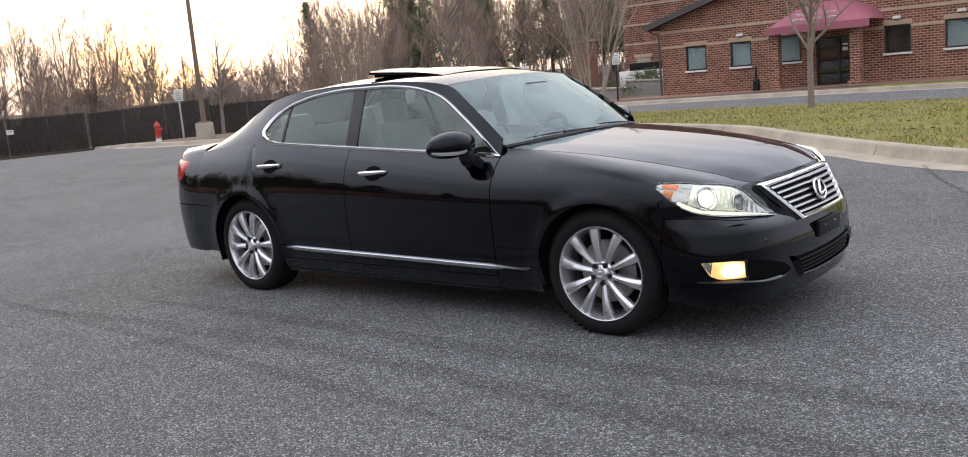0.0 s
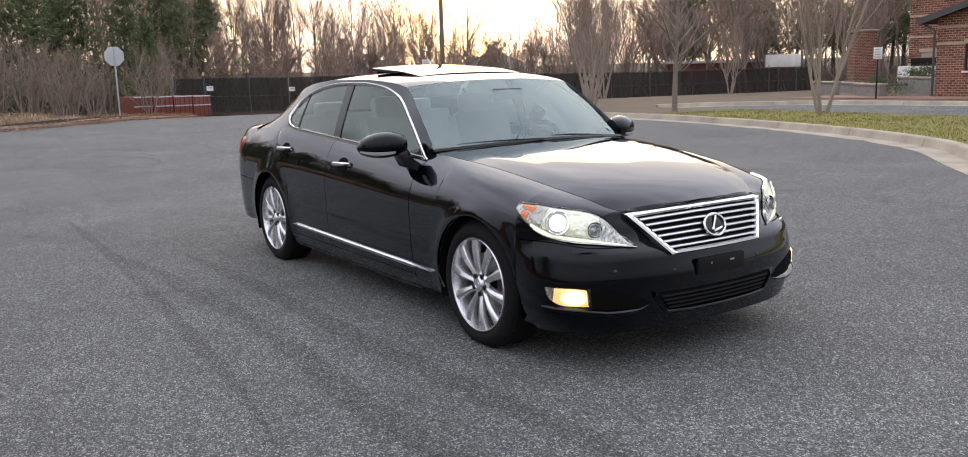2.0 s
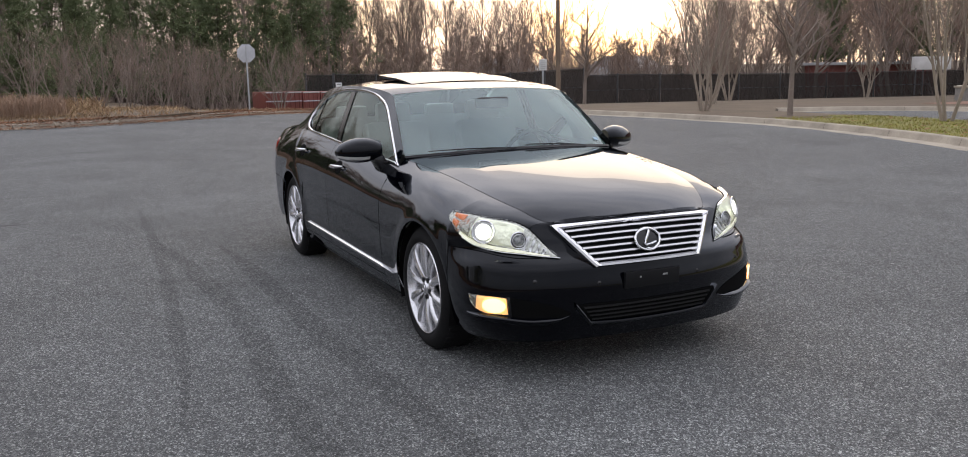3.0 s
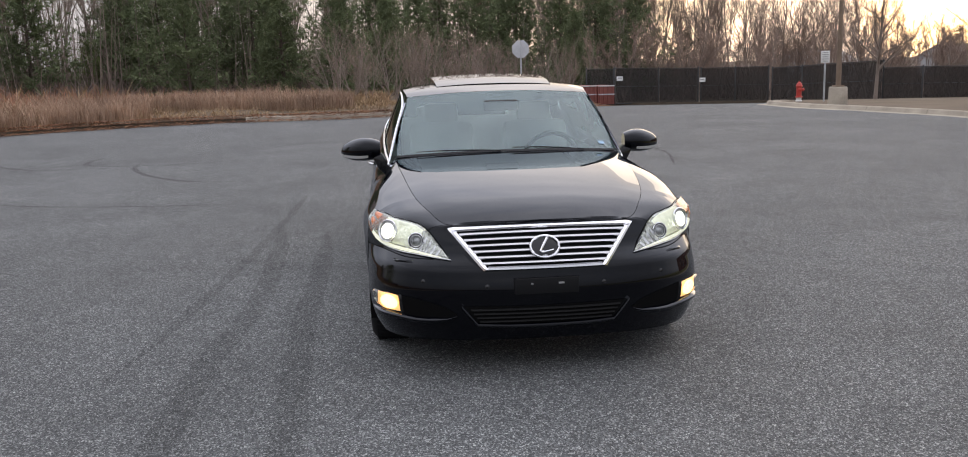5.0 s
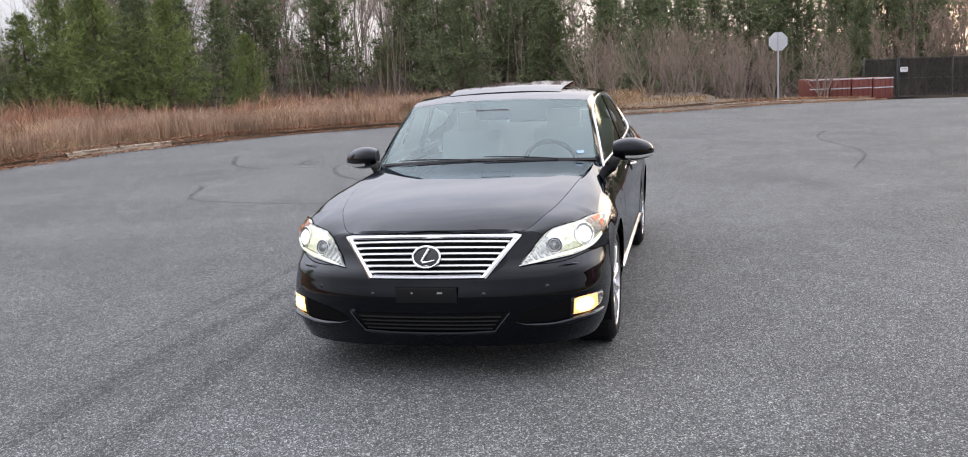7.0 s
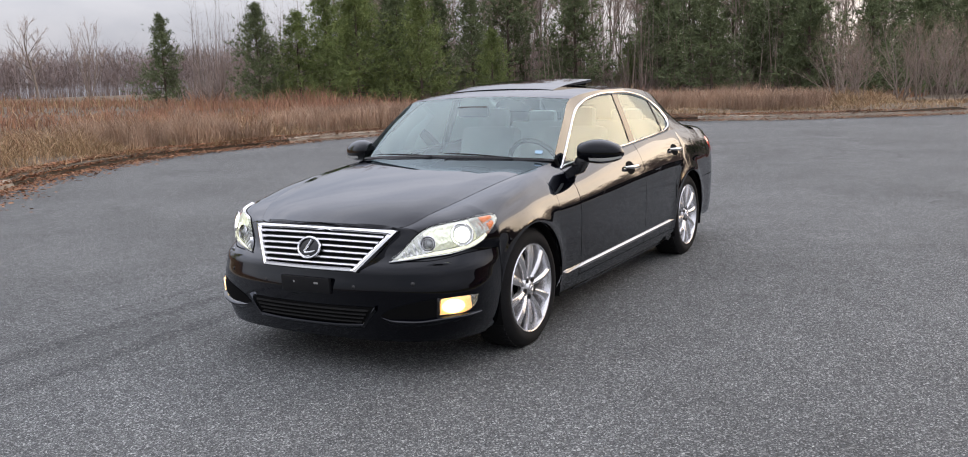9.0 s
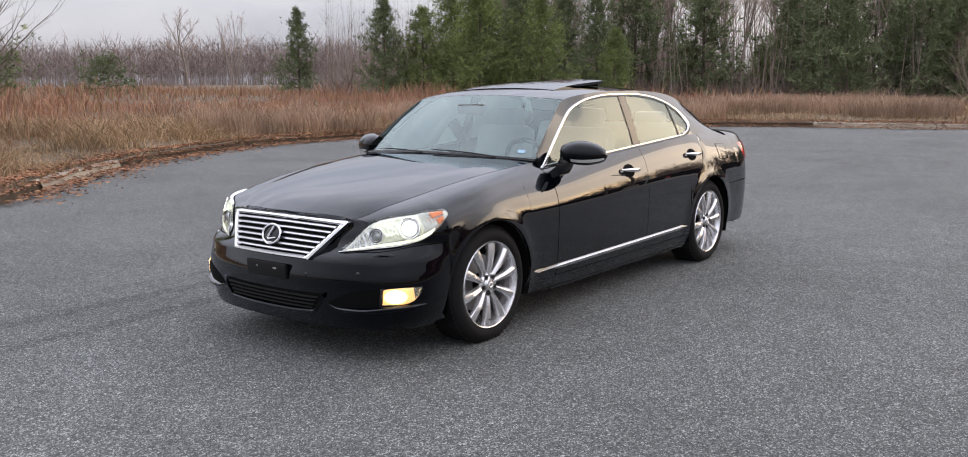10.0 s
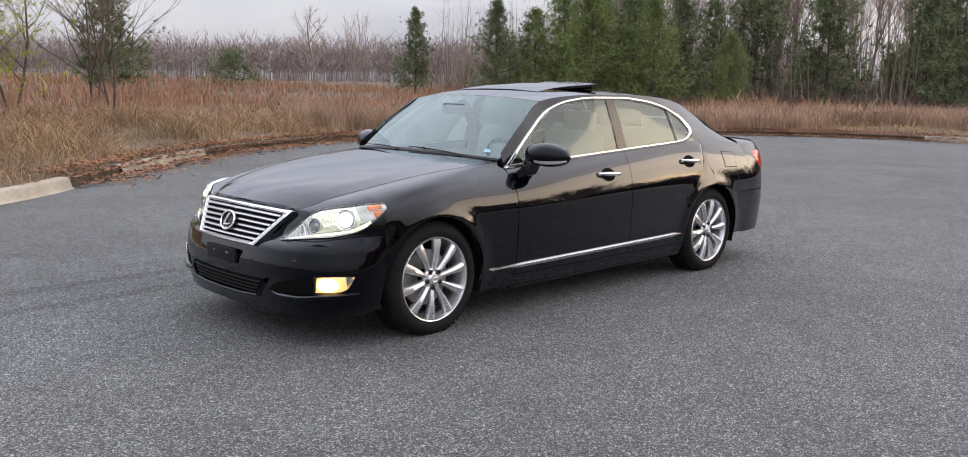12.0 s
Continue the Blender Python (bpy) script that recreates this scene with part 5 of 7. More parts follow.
def field_points(count, lo, hi, box_x, box_y, clump=0.0, thin=0.0):
    """Points on the field between two distances from its kerb."""
    out = []
    while len(out) < count:
        n = count * 3
        pts = np.array([(rng.uniform(*box_x), rng.uniform(*box_y)) for _ in range(n)])
        g = path_gap(FIELD_KERB[::2], pts)
        ok = (g > lo) & (g < hi) & ~in_loop(LOT, pts) & ~((pts[:, 0] < -20) & (pts[:, 1] > -1.0))
        for (x, y), d in zip(pts[ok], g[ok]):
            k = noise.noise((x * 0.55, y * 0.55, 7)) + 0.6 * noise.noise((x * 1.9, y * 1.9, 2))
            if k < -0.18 + thin and rng.random() < 0.85:
                continue
            s = min(1.45, 0.56 + 1.2 * noise.noise((x * 0.12, y * 0.12, 1)) + 0.9 * noise.noise((x * 0.45, y * 0.45, 4)) + 0.4 * noise.noise((x * 1.3, y * 1.3, 6)))
            s *= min(1.0, 0.40 + d / 2.6)
            out.append((x, y, mound(x, y) - 0.02, max(0.18, s)))
            if len(out) >= count:
                break
    return out


M_straw = varied("dead_grass", [(0.20, 0.122, 0.068), (0.39, 0.270, 0.155), (0.28, 0.165, 0.092), (0.50, 0.375, 0.23), (0.15, 0.088, 0.050), (0.33, 0.215, 0.115), (0.18, 0.150, 0.060)])
M_plume = varied("plume_grass", [(0.33, 0.225, 0.155), (0.44, 0.32, 0.235), (0.26, 0.165, 0.11), (0.38, 0.26, 0.185)])
M_russet = varied("russet_grass", [(0.25, 0.122, 0.075), (0.35, 0.185, 0.118), (0.20, 0.098, 0.062), (0.41, 0.245, 0.155)])
near_pts = field_points(34000, 0.04, 9, (-13, 7), (-24, -6))
scatter("dead_grass", 34000, near_pts, blade(0.92, 0.0048, 1.3), M_straw, "tall straw-coloured dead grass along the kerb", "grass")
scatter("dead_grass", 38000, field_points(38000, 0.1, 14, (-46, -8), (-28, 9)), blade(0.70, 0.0075, 1.4), M_straw, "tall straw-coloured dead grass along the kerb", "grass")
scatter("russet_grass", 16000, field_points(16000, 2.5, 26, (-34, 8), (-42, -9)), blade(0.95, 0.011, 0.6), M_russet, "russet broomsedge grass in the field", "grass")
scatter("russet_grass", 22000, field_points(22000, 14, 75, (-75, 25), (-90, 0)), blade(0.95, 0.028, 0.5, 2), M_russet, "russet broomsedge grass in the field", "grass")
scatter("dead_grass", 9000, field_points(9000, 10, 70, (-75, 25), (-90, 0)), blade(0.95, 0.03, 0.4, 2), M_straw, "straw-coloured dead grass across the field", "grass")


arr = np.array([(rng.uniform(-46, -20), rng.uniform(-3, 13)) for _ in range(20000)])
gap = path_gap(FIELD_KERB[-30:], arr)
arr = arr[(gap > 0.2) & (gap < 7) & ~in_loop(LOT, arr)][:9000]
pts = [(x, y, mound(x, y) - 0.02, 0.6 + 0.9 * max(0, noise.noise((x * 0.5, y * 0.5, 3)))) for x, y in arr]
scatter("dead_grass", 9000, pts, blade(0.34, 0.010, 1.4), M_straw, "short matted dead grass and stalks round the road sign", "grass")


def clump(p):
    """A tuft of long arching stalks."""
    x, y, z, s = p
    v, f = [], []
    for _ in range(22):
        a, h, c = rng.uniform(0, 6.28), rng.uniform(0.5, 1.25) * s * 0.86, rng.uniform(0, 6.28)
        out, w = rng.uniform(0.1, 0.65) * h, 0.007
        k = len(v)
        ux, uy = math.cos(c) * w, math.sin(c) * w
        ox, oy = x + rng.gauss(0, 0.10), y + rng.gauss(0, 0.10)
        mx_, my_ = ox + math.cos(a) * out * 0.3, oy + math.sin(a) * out * 0.3
        v += [(ox - ux, oy - uy, z), (ox + ux, oy + uy, z), (mx_ + ux, my_ + uy, z + 0.65 * h), (mx_ - ux, my_ - uy, z + 0.65 * h), (ox + math.cos(a) * out, oy + math.sin(a) * out, z + h)]
        f += [[k, k + 1, k + 2, k + 3], [k + 3, k + 2, k + 4]]
    return v, f


pts = [(x, y, z, 0.75 + 0.6 * max(0, noise.noise((x * 0.3, y * 0.3, 12)))) for x, y, z, _ in field_points(3000, 0.3, 7, (-46, -9), (-28, 9)) if noise.noise((x * 0.22, y * 0.22, 11)) > 0.02]
scatter("grass_tufts", len(pts), pts, clump, M_plume, "tall arching tufts of pinkish dead grass", "grass")


def leaf(size):
    def make(p):
        x, y, z, s = p
        r = size * rng.uniform(0.6, 1.25)
        a = rng.uniform(0, 6.28)
        tilt = rng.uniform(-0.5, 0.5)
        q = Matrix.Rotation(a, 3, "Z") @ Matrix.Rotation(tilt, 3, "X")
        o = Vector((x, y, z + rng.uniform(0.004, 0.03) * s))
        v = [tuple(o + q @ Vector(c)) for c in ((-r, 0, 0), (-0.25 * r, -0.5 * r, 0.25 * r), (0.5 * r, -0.42 * r, 0.2 * r), (r, 0, 0.08 * r), (0.5 * r, 0.42 * r, 0.22 * r), (-0.25 * r, 0.5 * r, 0.2 * r))]
        return v, [[0, 1, 2, 3], [0, 3, 4, 5]]
    return make


M_leaf = varied("fallen_oak_leaf", [(0.22, 0.095, 0.05), (0.33, 0.165, 0.085), (0.15, 0.068, 0.04), (0.40, 0.23, 0.13)])
pts = []
path = [p for p in FIELD_KERB if -42 < p.x < 2]
while len(pts) < 38000:
    p = rng.choice(path)
    k = FIELD_KERB.index(p)
    d = (FIELD_KERB[k + 1] - FIELD_KERB[k - 1]).normalized()
    out = Vector((-d.y, d.x))
    heap = 0.5 + 0.5 * noise.noise((p.x * 0.5, p.y * 0.5, 9))
    if p.x > 0.2 and heap < 0.55:
        continue
    o = rng.gauss(0.10, 0.36) * (0.5 + heap)
    a = rng.uniform(-0.6, 0.6)
    x, y = p.x + out.x * o + d.x * a, p.y + out.y * o + d.y * a
    z = land(x, y) + (0.005 if o < -0.1 else (0.09 if o < 0.1 else 0.165)) + 0.09 * heap * rng.random() * math.exp(-(o / 0.45) ** 2)
    pts.append((x, y, z, 1 + heap))
scatter("fallen_leaves", 38000, pts, leaf(0.036), M_leaf, "drift of dry brown oak leaves along the kerb", "leaves")

# lawn blades and a few leaves on the verge between the kerbs
M_blade = varied("lawn_grass", [(0.14, 0.175, 0.016), (0.22, 0.235, 0.030), (0.34, 0.285, 0.070), (0.17, 0.195, 0.020), (0.30, 0.235, 0.055)])
pts = []
while len(pts) < 46000:
    arr = np.array([(rng.uniform(-15, 12), rng.uniform(5.5, 21)) for _ in range(40000)])
    g = path_gap(LAWN_KERB, arr)
    ok = (g > 0.2) & ~in_loop(LOT, arr) & ~in_loop(ROAD, arr)
    for x, y in arr[ok]:
        if rng.random() < 1.0 - 0.03 * (y - 6):
            pts.append((x, y, mound(x, y) - 0.005, 1 + 0.5 * noise.noise((x, y, 0))))
scatter("lawn_grass", 46000, pts, blade(0.065, 0.0050, 0.9, 2), M_blade, "patchy green and yellow winter lawn", "grass")
pts = [(x, y, z, 1) for x, y, z, _ in rng.sample(pts, 2200)]
scatter("fallen_leaves", 2200, pts, leaf(0.042), M_leaf, "scattered brown leaves on the lawn", "leaves")


# ---- trees ----
M_bark = speckled("grey_bark", (0.105, 0.083, 0.068), (0.26, 0.210, 0.175), 14, bump=0.5, depth=0.02)
M_palebark = speckled("pale_bark", (0.20, 0.16, 0.125), (0.36, 0.30, 0.24), 10, bump=0.3)
M_pinebark = speckled("pine_bark", (0.035, 0.026, 0.022), (0.11, 0.08, 0.062), 12, bump=0.6, depth=0.03)
M_twig = varied("twigs", [(0.23, 0.168, 0.136), (0.35, 0.264, 0.216), (0.29, 0.208, 0.170)])
M_needle = varied("pine_needles", [(0.085, 0.114, 0.054), (0.134, 0.166, 0.076), (0.106, 0.136, 0.062), (0.172, 0.196, 0.098)])
M_freshneedle = varied("fresh_pine_needles", [(0.115, 0.162, 0.050), (0.170, 0.215, 0.066), (0.140, 0.186, 0.057), (0.215, 0.248, 0.095)])
M_boughneedle = varied("long_pine_needles", [(0.20, 0.22, 0.022), (0.28, 0.29, 0.035), (0.24, 0.26, 0.028), (0.34, 0.33, 0.06)])
M_cedar = varied("cedar_foliage", [(0.035, 0.048, 0.026), (0.06, 0.068, 0.036), (0.075, 0.074, 0.045)])


def bare_tree(seed, height, stems=1, spread_out=0.5, twigs=500, first=0.25, thick=1.0, bark=M_bark, fork=5, wobble=0.13, fineness=0.0008):
    """Meshes of a leafless tree: trunk with limbs, and a crown of fine twigs."""
    r = random.Random(seed)
    wood, fine = bmesh.new(), []
    tips = []

    def grow(p, d, length, rad, level):
        n = 4 if level < 2 else 3
        pts, rr = [p.copy()], [rad]
        for k in range(n):
            d = (d + Vector((r.uniform(-1, 1), r.uniform(-1, 1), r.uniform(-0.35, 0.6))) * (wobble if level == 0 else 0.22)).normalized()
            p = p + d * length / n
            pts.append(p.copy())
            rr.append(rad * (1 - 0.62 * (k + 1) / n))
        tube(wood, pts, rr, 6 if level == 0 else (5 if level == 1 else 3), False)
        if level >= 2:
            tips.append((pts, d))
            return
        kids = fork if level == 0 else 4
        for k in range(kids):
            q = (first if level == 0 else 0.2) + (0.98 - (first if level == 0 else 0.2)) * (k + r.random() * 0.7) / kids
            i = min(int(q * n), n - 1)
            base = pts[i].lerp(pts[i + 1], q * n - i)
            a = r.uniform(0, 2 * math.pi)
            out = Vector((math.cos(a), math.sin(a), 0))
            nd = (d * (1 - spread_out) + out * spread_out * r.uniform(0.7, 1.2) + Vector((0, 0, 0.35))).normalized()
            grow(base, nd, length * r.uniform(0.42, 0.62) * (1.15 - 0.4 * q), rad * (1 - 0.6 * q) * 0.62, level + 1)
        grow(pts[-1], d, length * 0.4, rr[-1], level + 1)

    for s in range(stems):
        a = 2 * math.pi * s / stems + r.random()
        lean = Vector((math.cos(a), math.sin(a), 0)) * (0.0 if stems == 1 else 0.24)
        grow(Vector((lean.x * 0.4, lean.y * 0.4, -0.15)), (Vector((0, 0, 1)) + lean).normalized(), height * r.uniform(0.58, 0.68), height * 0.0125 * thick * (1 if stems == 1 else 0.62), 0)
    vs, fs = [], []
    while tips and len(fs) < twigs:
        pts, d = r.choice(tips)
        q = r.uniform(0.15, 1.0) * (len(pts) - 1)
        i = min(int(q), len(pts) - 2)
        p = pts[i].lerp(pts[i + 1], q - i)
        e = (d + Vector((r.uniform(-1, 1), r.uniform(-1, 1), r.uniform(-0.5, 0.9))) * 0.9).normalized() * height * r.uniform(0.04, 0.11)
        w = Vector((r.uniform(-1, 1), r.uniform(-1, 1), r.uniform(-1, 1))).normalized() * height * fineness
        k = len(vs)
        vs += [p - w, p + w, p + e]
        fs.append([k, k + 1, k + 2])
    crown = bpy.data.meshes.new("crown")
    crown.from_pydata([tuple(v) for v in vs], [], fs)
    crown.materials.append(M_twig)
    return as_mesh("trunk", wood, bark, 0), crown


def pine_tree(seed, height, width, clumps=300, base=0.08, needle=M_needle, ragged=0.25, size=0.30, thin=0.066, tuft=8):
    """Meshes of a conifer: trunk with whorled limbs, and a crown of needle tufts."""
    r = random.Random(seed)
    wood = bmesh.new()
    lean = Vector((r.uniform(-0.04, 0.04), r.uniform(-0.04, 0.04), 1))
    tube(wood, [lean * height * q + Vector((0, 0, -0.15)) for q in (0, 0.3, 0.6, 0.85, 1.0)], [height * 0.016 * v for v in (1, 0.75, 0.48, 0.22, 0.06)], 7, False)
    vs, fs = [], []
    limbs = max(24, int(height * 6))
    per = max(3, clumps // limbs)
    for k in range(limbs):
        q = base + (0.985 - base) * ((k + r.random()) / limbs)
        a = k * 2.4 + r.uniform(-0.5, 0.5)
        reach = width / 2 * (1 - q) ** 0.75 * r.uniform(1 - 2 * ragged, 1 + ragged) + 0.10 * width * (1 - q) + 0.10
        o = lean * height * q
        d = Vector((math.cos(a), math.sin(a), 0.15 + 0.75 * q - 0.25 * (1 - q))).normalized()
        end = o + d * reach
        if reach > 0.5:
            tube(wood, [o, o.lerp(end, 0.6) - Vector((0, 0, 0.05)), end], [0.010 * height * (1 - q) * 0.5 + 0.006, 0.008, 0.004], 3, False)
        for j in range(per):
            u = 0.28 + 0.75 * (j + r.random()) / per
            p = o + d * reach * u + Vector((r.gauss(0, 1), r.gauss(0, 1), r.gauss(0, 0.7))) * (0.10 + 0.17 * reach * u)
            s = size * r.uniform(0.7, 1.3) * (0.75 + 0.5 * (1 - q))
            axis = (d + Vector((r.uniform(-0.5, 0.5), r.uniform(-0.5, 0.5), r.uniform(0.1, 0.9)))).normalized()
            for _ in range(tuft):
                e = (axis * r.uniform(0.1, 1.0) + Vector((r.uniform(-1, 1), r.uniform(-1, 1), r.uniform(-0.9, 0.9)))).normalized() * s
                w = e.cross(Vector((r.uniform(-1, 1), r.uniform(-1, 1), r.uniform(-1, 1)))).normalized() * s * thin
                i = len(vs)
                vs += [p - w, p + w, p + e]
                fs.append([i, i + 1, i + 2])
    crown = bpy.data.meshes.new("crown")
    crown.from_pydata([tuple(v) for v in vs], [], fs)
    crown.materials.append(needle)
    return as_mesh("trunk", wood, M_pinebark, 0), crown


def tree(name, meshes, label, category, group=""):
    e = thing(name, label, category, group)
    part("trunk", meshes[0], None, e)
    part("crown", meshes[1], None, e)
    return e


def stand(proto, spots, spare):
    """Puts the first tree at the first spot and copies of it at the others."""
    out = []
    for i, (x, y, s) in enumerate(spots):
        m = pose(x, y, mound(x, y), 0, 0, (x * 37 + y * 91) % 360)
        ob = proto if i == 0 and not spare else copy_thing(proto, m)
        ob.matrix_basis = m
        ob.scale = (s * (0.92 + 0.16 * ((i * 7) % 5) / 4),) * 2 + (s,)
        out.append(ob)
    return out


pines = [tree("pine_tree", pine_tree(11 + k, 8.0, w, n, size=sz, ragged=0.32), "dull green young pine with a loose pointed crown", "pine tree", "pines at the forest edge") for k, (w, n, sz) in enumerate(((5.4, 1500, 0.37), (6.0, 1650, 0.39), (4.8, 1350, 0.36)))]
fresh = tree("young_pine", pine_tree(17, 8.0, 6.0, 2300, needle=M_freshneedle, size=0.33), "bright green bushy young pine at the wood's edge", "pine tree", "bright young pines")
PINES = [(-43.9, -53.3, 0.85), (-37.5, -37.5, 0.78), (-50.5, -29.5, 0.95), (-58.5, -25.2, 1.25),
         (-61.8, -17.4, 1.2), (-43.2, -30.9, 0.93), (-46.6, -33.5, 1.0), (-59.5, -31.5, 1.25), (-64.0, -20.4, 1.3), (-73.5, -17.2, 1.45), (-77.5, -5.6, 1.25), (-66.5, -13.2, 1.1),
         (-67.3, 7.8, 1.05), (-54.5, -1.2, 0.78), (-58.0, -4.4, 0.95), (-62.0, 1.2, 1.0), (-49.0, -38.5, 1.1), (-52.5, -42.0, 1.0), (-14.6, -43.0, 0.85), (-65.4, 15.2, 1.25), (-63.9, 12.2, 1.2), (-68.3, 9.4, 1.35), (-64.6, 5.6, 1.2), (-66.5, 18.6, 1.1), (-60.5, -8.6, 1.15), (-63.5, -11.0, 1.3), (-57.5, -14.5, 1.0), (-54.0, -34.5, 1.0), (-69.0, -1.5, 1.3), (-73.0, 3.5, 1.2), (-60.0, 12.5, 0.82), (-75, -24, 1.3)]
for k, p in enumerate(pines):
    stand(p, PINES[k::3], False)
stand(fresh, [(-45.3, -25.2, 0.56), (-64.2, -23.0, 0.52), (-71.5, -10.6, 0.92), (-41.5, -28.0, 0.84), (-39.5, -36.0, 0.72), (-42.2, -35.7, 0.93), (-40.0, -31.7, 0.94)], False)
tall = tree("tall_pine", pine_tree(31, 13.0, 5.6, 1500, base=0.26, size=0.40, ragged=0.4), "tall dark pine with a bare lower trunk", "pine tree", "tall pines behind the fence")
stand(tall, [(-52, 66, 1.0), (-57, 70, 1.15), (-47, 70, 0.95), (-62, 64, 1.05), (-44, 76, 1.1), (-66, 71, 1.0), (-40, 80, 1.15), (-55, 60, 0.9), (-36, 84, 1.1), (-50, 80, 1.2), (-70, 60, 0.9), (-60, 75, 1.1), (-53, 74, 0.95), (-46, 74, 1.0), (-58, 62, 0.85), (-64, 67, 0.9), (-42, 71, 0.9), (-49, 63, 0.8)], False)
near_pine = tree("near_pine", pine_tree(41, 7.5, 6.8, 15000, base=0.12, needle=M_boughneedle, size=0.125, thin=0.040, tuft=10, ragged=0.10), "bright green pine with long drooping boughs beside the field", "pine tree")
stand(near_pine, [(1.0, -17.2, 1.15)], False)
cedars = tree("cedar_tree", pine_tree(51, 5.0, 2.8, 1100, base=0.04, needle=M_cedar, size=0.17, ragged=0.2), "dark dull green cedar among bare trees", "cedar tree", "cedars in the wood")
stand(cedars, [(-82, 41, 0.95), (-88, 38, 1.0), (-76, 26, 1.15), (-80, 18, 1.2), (-66, 52, 0.8), (-84, 30, 1.1), (-74, 15, 1.3), (-69, 47, 0.95), (-72, 50, 1.1), (-63, 55, 0.9), (-79, 36, 1.2)], False)

forest = [tree("bare_tree", bare_tree(61 + k, 14.0, 1, so, 850, first=f, thick=th, fork=fk), "leafless grey-brown forest tree", "tree", "bare trees of the wood") for k, (so, f, th, fk) in enumerate(((0.36, 0.38, 0.62, 6), (0.28, 0.45, 0.55, 6), (0.46, 0.30, 0.68, 6), (0.32, 0.5, 0.5, 5)))]
r = random.Random(77)
WOOD = []
for count, a0, a1, d0, d1, s0, s1 in ((235, 166, 217, 74, 112, 0.85, 1.35),     # behind the field
                                     (120, 151, 168, 80, 125, 0.62, 0.98),     # behind the gates
                                     (75, 142, 152, 86, 130, 0.34, 0.52),      # low under the glow
                                     (120, 112, 144, 84, 118, 0.70, 1.05)):    # behind the long fence
    for _ in range(count):
        a, d = radians(r.uniform(a0, a1)), r.uniform(d0, d1)
        WOOD.append((5 + d * math.cos(a), d * math.sin(a), r.uniform(s0, s1)))
WOOD.sort(key=lambda w: math.hypot(w[0] - 5, w[1]))
for k, p in enumerate(forest):
    stand(p, WOOD[k:280:4], False)


def joined(name, protos, spots, label, category):
    """Many copies of trees in ONE object of kind stuff."""
    vs, fs, ms, at = [], [], [], 0
    mats = []
    src = []
    for p in protos:
        for me in p:
            co = np.empty(len(me.vertices) * 3, np.float32)
            me.vertices.foreach_get("co", co)
            if me.materials[0] not in mats:
                mats.append(me.materials[0])
            src.append((co.reshape(-1, 3), [list(q.vertices) for q in me.polygons], mats.index(me.materials[0])))
    for i, (x, y, s) in enumerate(spots):
        a = (x * 37 + y * 91) % 6.28
        c, q = math.cos(a) * s, math.sin(a) * s
        rot = np.array(((c, -q, 0), (q, c, 0), (0, 0, s)))
        k = (i % len(protos)) * 2
        for co, pf, m in src[k:k + 2]:
            vs.append(co @ rot.T + np.array((x, y, mound(x, y))))
            fs += [[w + at for w in f] for f in pf]
            ms += [m] * len(pf)
            at += len(co)
    me = bpy.data.meshes.new(name)
    me.from_pydata(np.concatenate(vs).tolist(), [], fs)
    for m in mats:
        me.materials.append(m)
    me.polygons.foreach_set("material_index", ms)
    return tagged(new(name, me), label, category, kind="stuff")


def ring_spots(count, a0, a1, d0, d1, s0, s1):
    out = []
    for _ in range(count):
        a, d = radians(r.uniform(a0, a1)), r.uniform(d0, d1)
        out.append((5 + d * math.cos(a), d * math.sin(a), r.uniform(s0, s1)))
    return out


tree_meshes = [tuple(c.data for c in p.children) for p in forest]
joined("bare_woods", tree_meshes, WOOD[280:320], "leafless grey-brown woods behind the nearer trees", "woods")


def brush(name, count, place, height, width, mat, label):
    def make(p):
        x, y, z, s = p
        v, f = [], []
        for _ in range(7):
            a, le = rng.uniform(0, 6.28), rng.uniform(0.2, 1.3)
            h = height * s * rng.uniform(0.25, 1.1) ** 1.5
            bx, by = x + rng.gauss(0, 0.25 * height), y + rng.gauss(0, 0.25 * height)
            c, q = rng.uniform(0, 6.28), width * rng.uniform(0.6, 1.5)
            k = len(v)
            v += [(bx - math.cos(c) * q, by - math.sin(c) * q, z), (bx + math.cos(c) * q, by + math.sin(c) * q, z), (bx + math.cos(a) * le * h, by + math.sin(a) * le * h, z + h)]
            f.append([k, k + 1, k + 2])
        return v, f
    return scatter(name, count, place, make, mat, label, "undergrowth")


def polar(count, a0, a1, d0, d1, s0=0.7, s1=1.2):
    out = []
    for _ in range(count):
        a, d = radians(rng.uniform(a0, a1)), rng.uniform(d0, d1)
        x, y = 5 + d * math.cos(a), d * math.sin(a)
        out.append((x, y, mound(x, y) - 0.05, rng.uniform(s0, s1)))
    return out


M_brush = varied("brush", [(0.17, 0.134, 0.116), (0.29, 0.232, 0.205), (0.225, 0.168, 0.147), (0.16, 0.138, 0.110)])
brush("undergrowth", 6500, polar(6500, 165, 226, 66, 112), 2.4, 0.035, M_brush, "tangled brown undergrowth under the trees")
brush("undergrowth", 4200, polar(4200, 112, 166, 72, 120), 2.4, 0.04, M_brush, "tangled brown undergrowth behind the fence")
# far stems: distance haze is mixed into their greyed colours
M_far = varied("far_wood_hazed", [(0.17, 0.135, 0.128), (0.24, 0.192, 0.182), (0.20, 0.158, 0.150)])


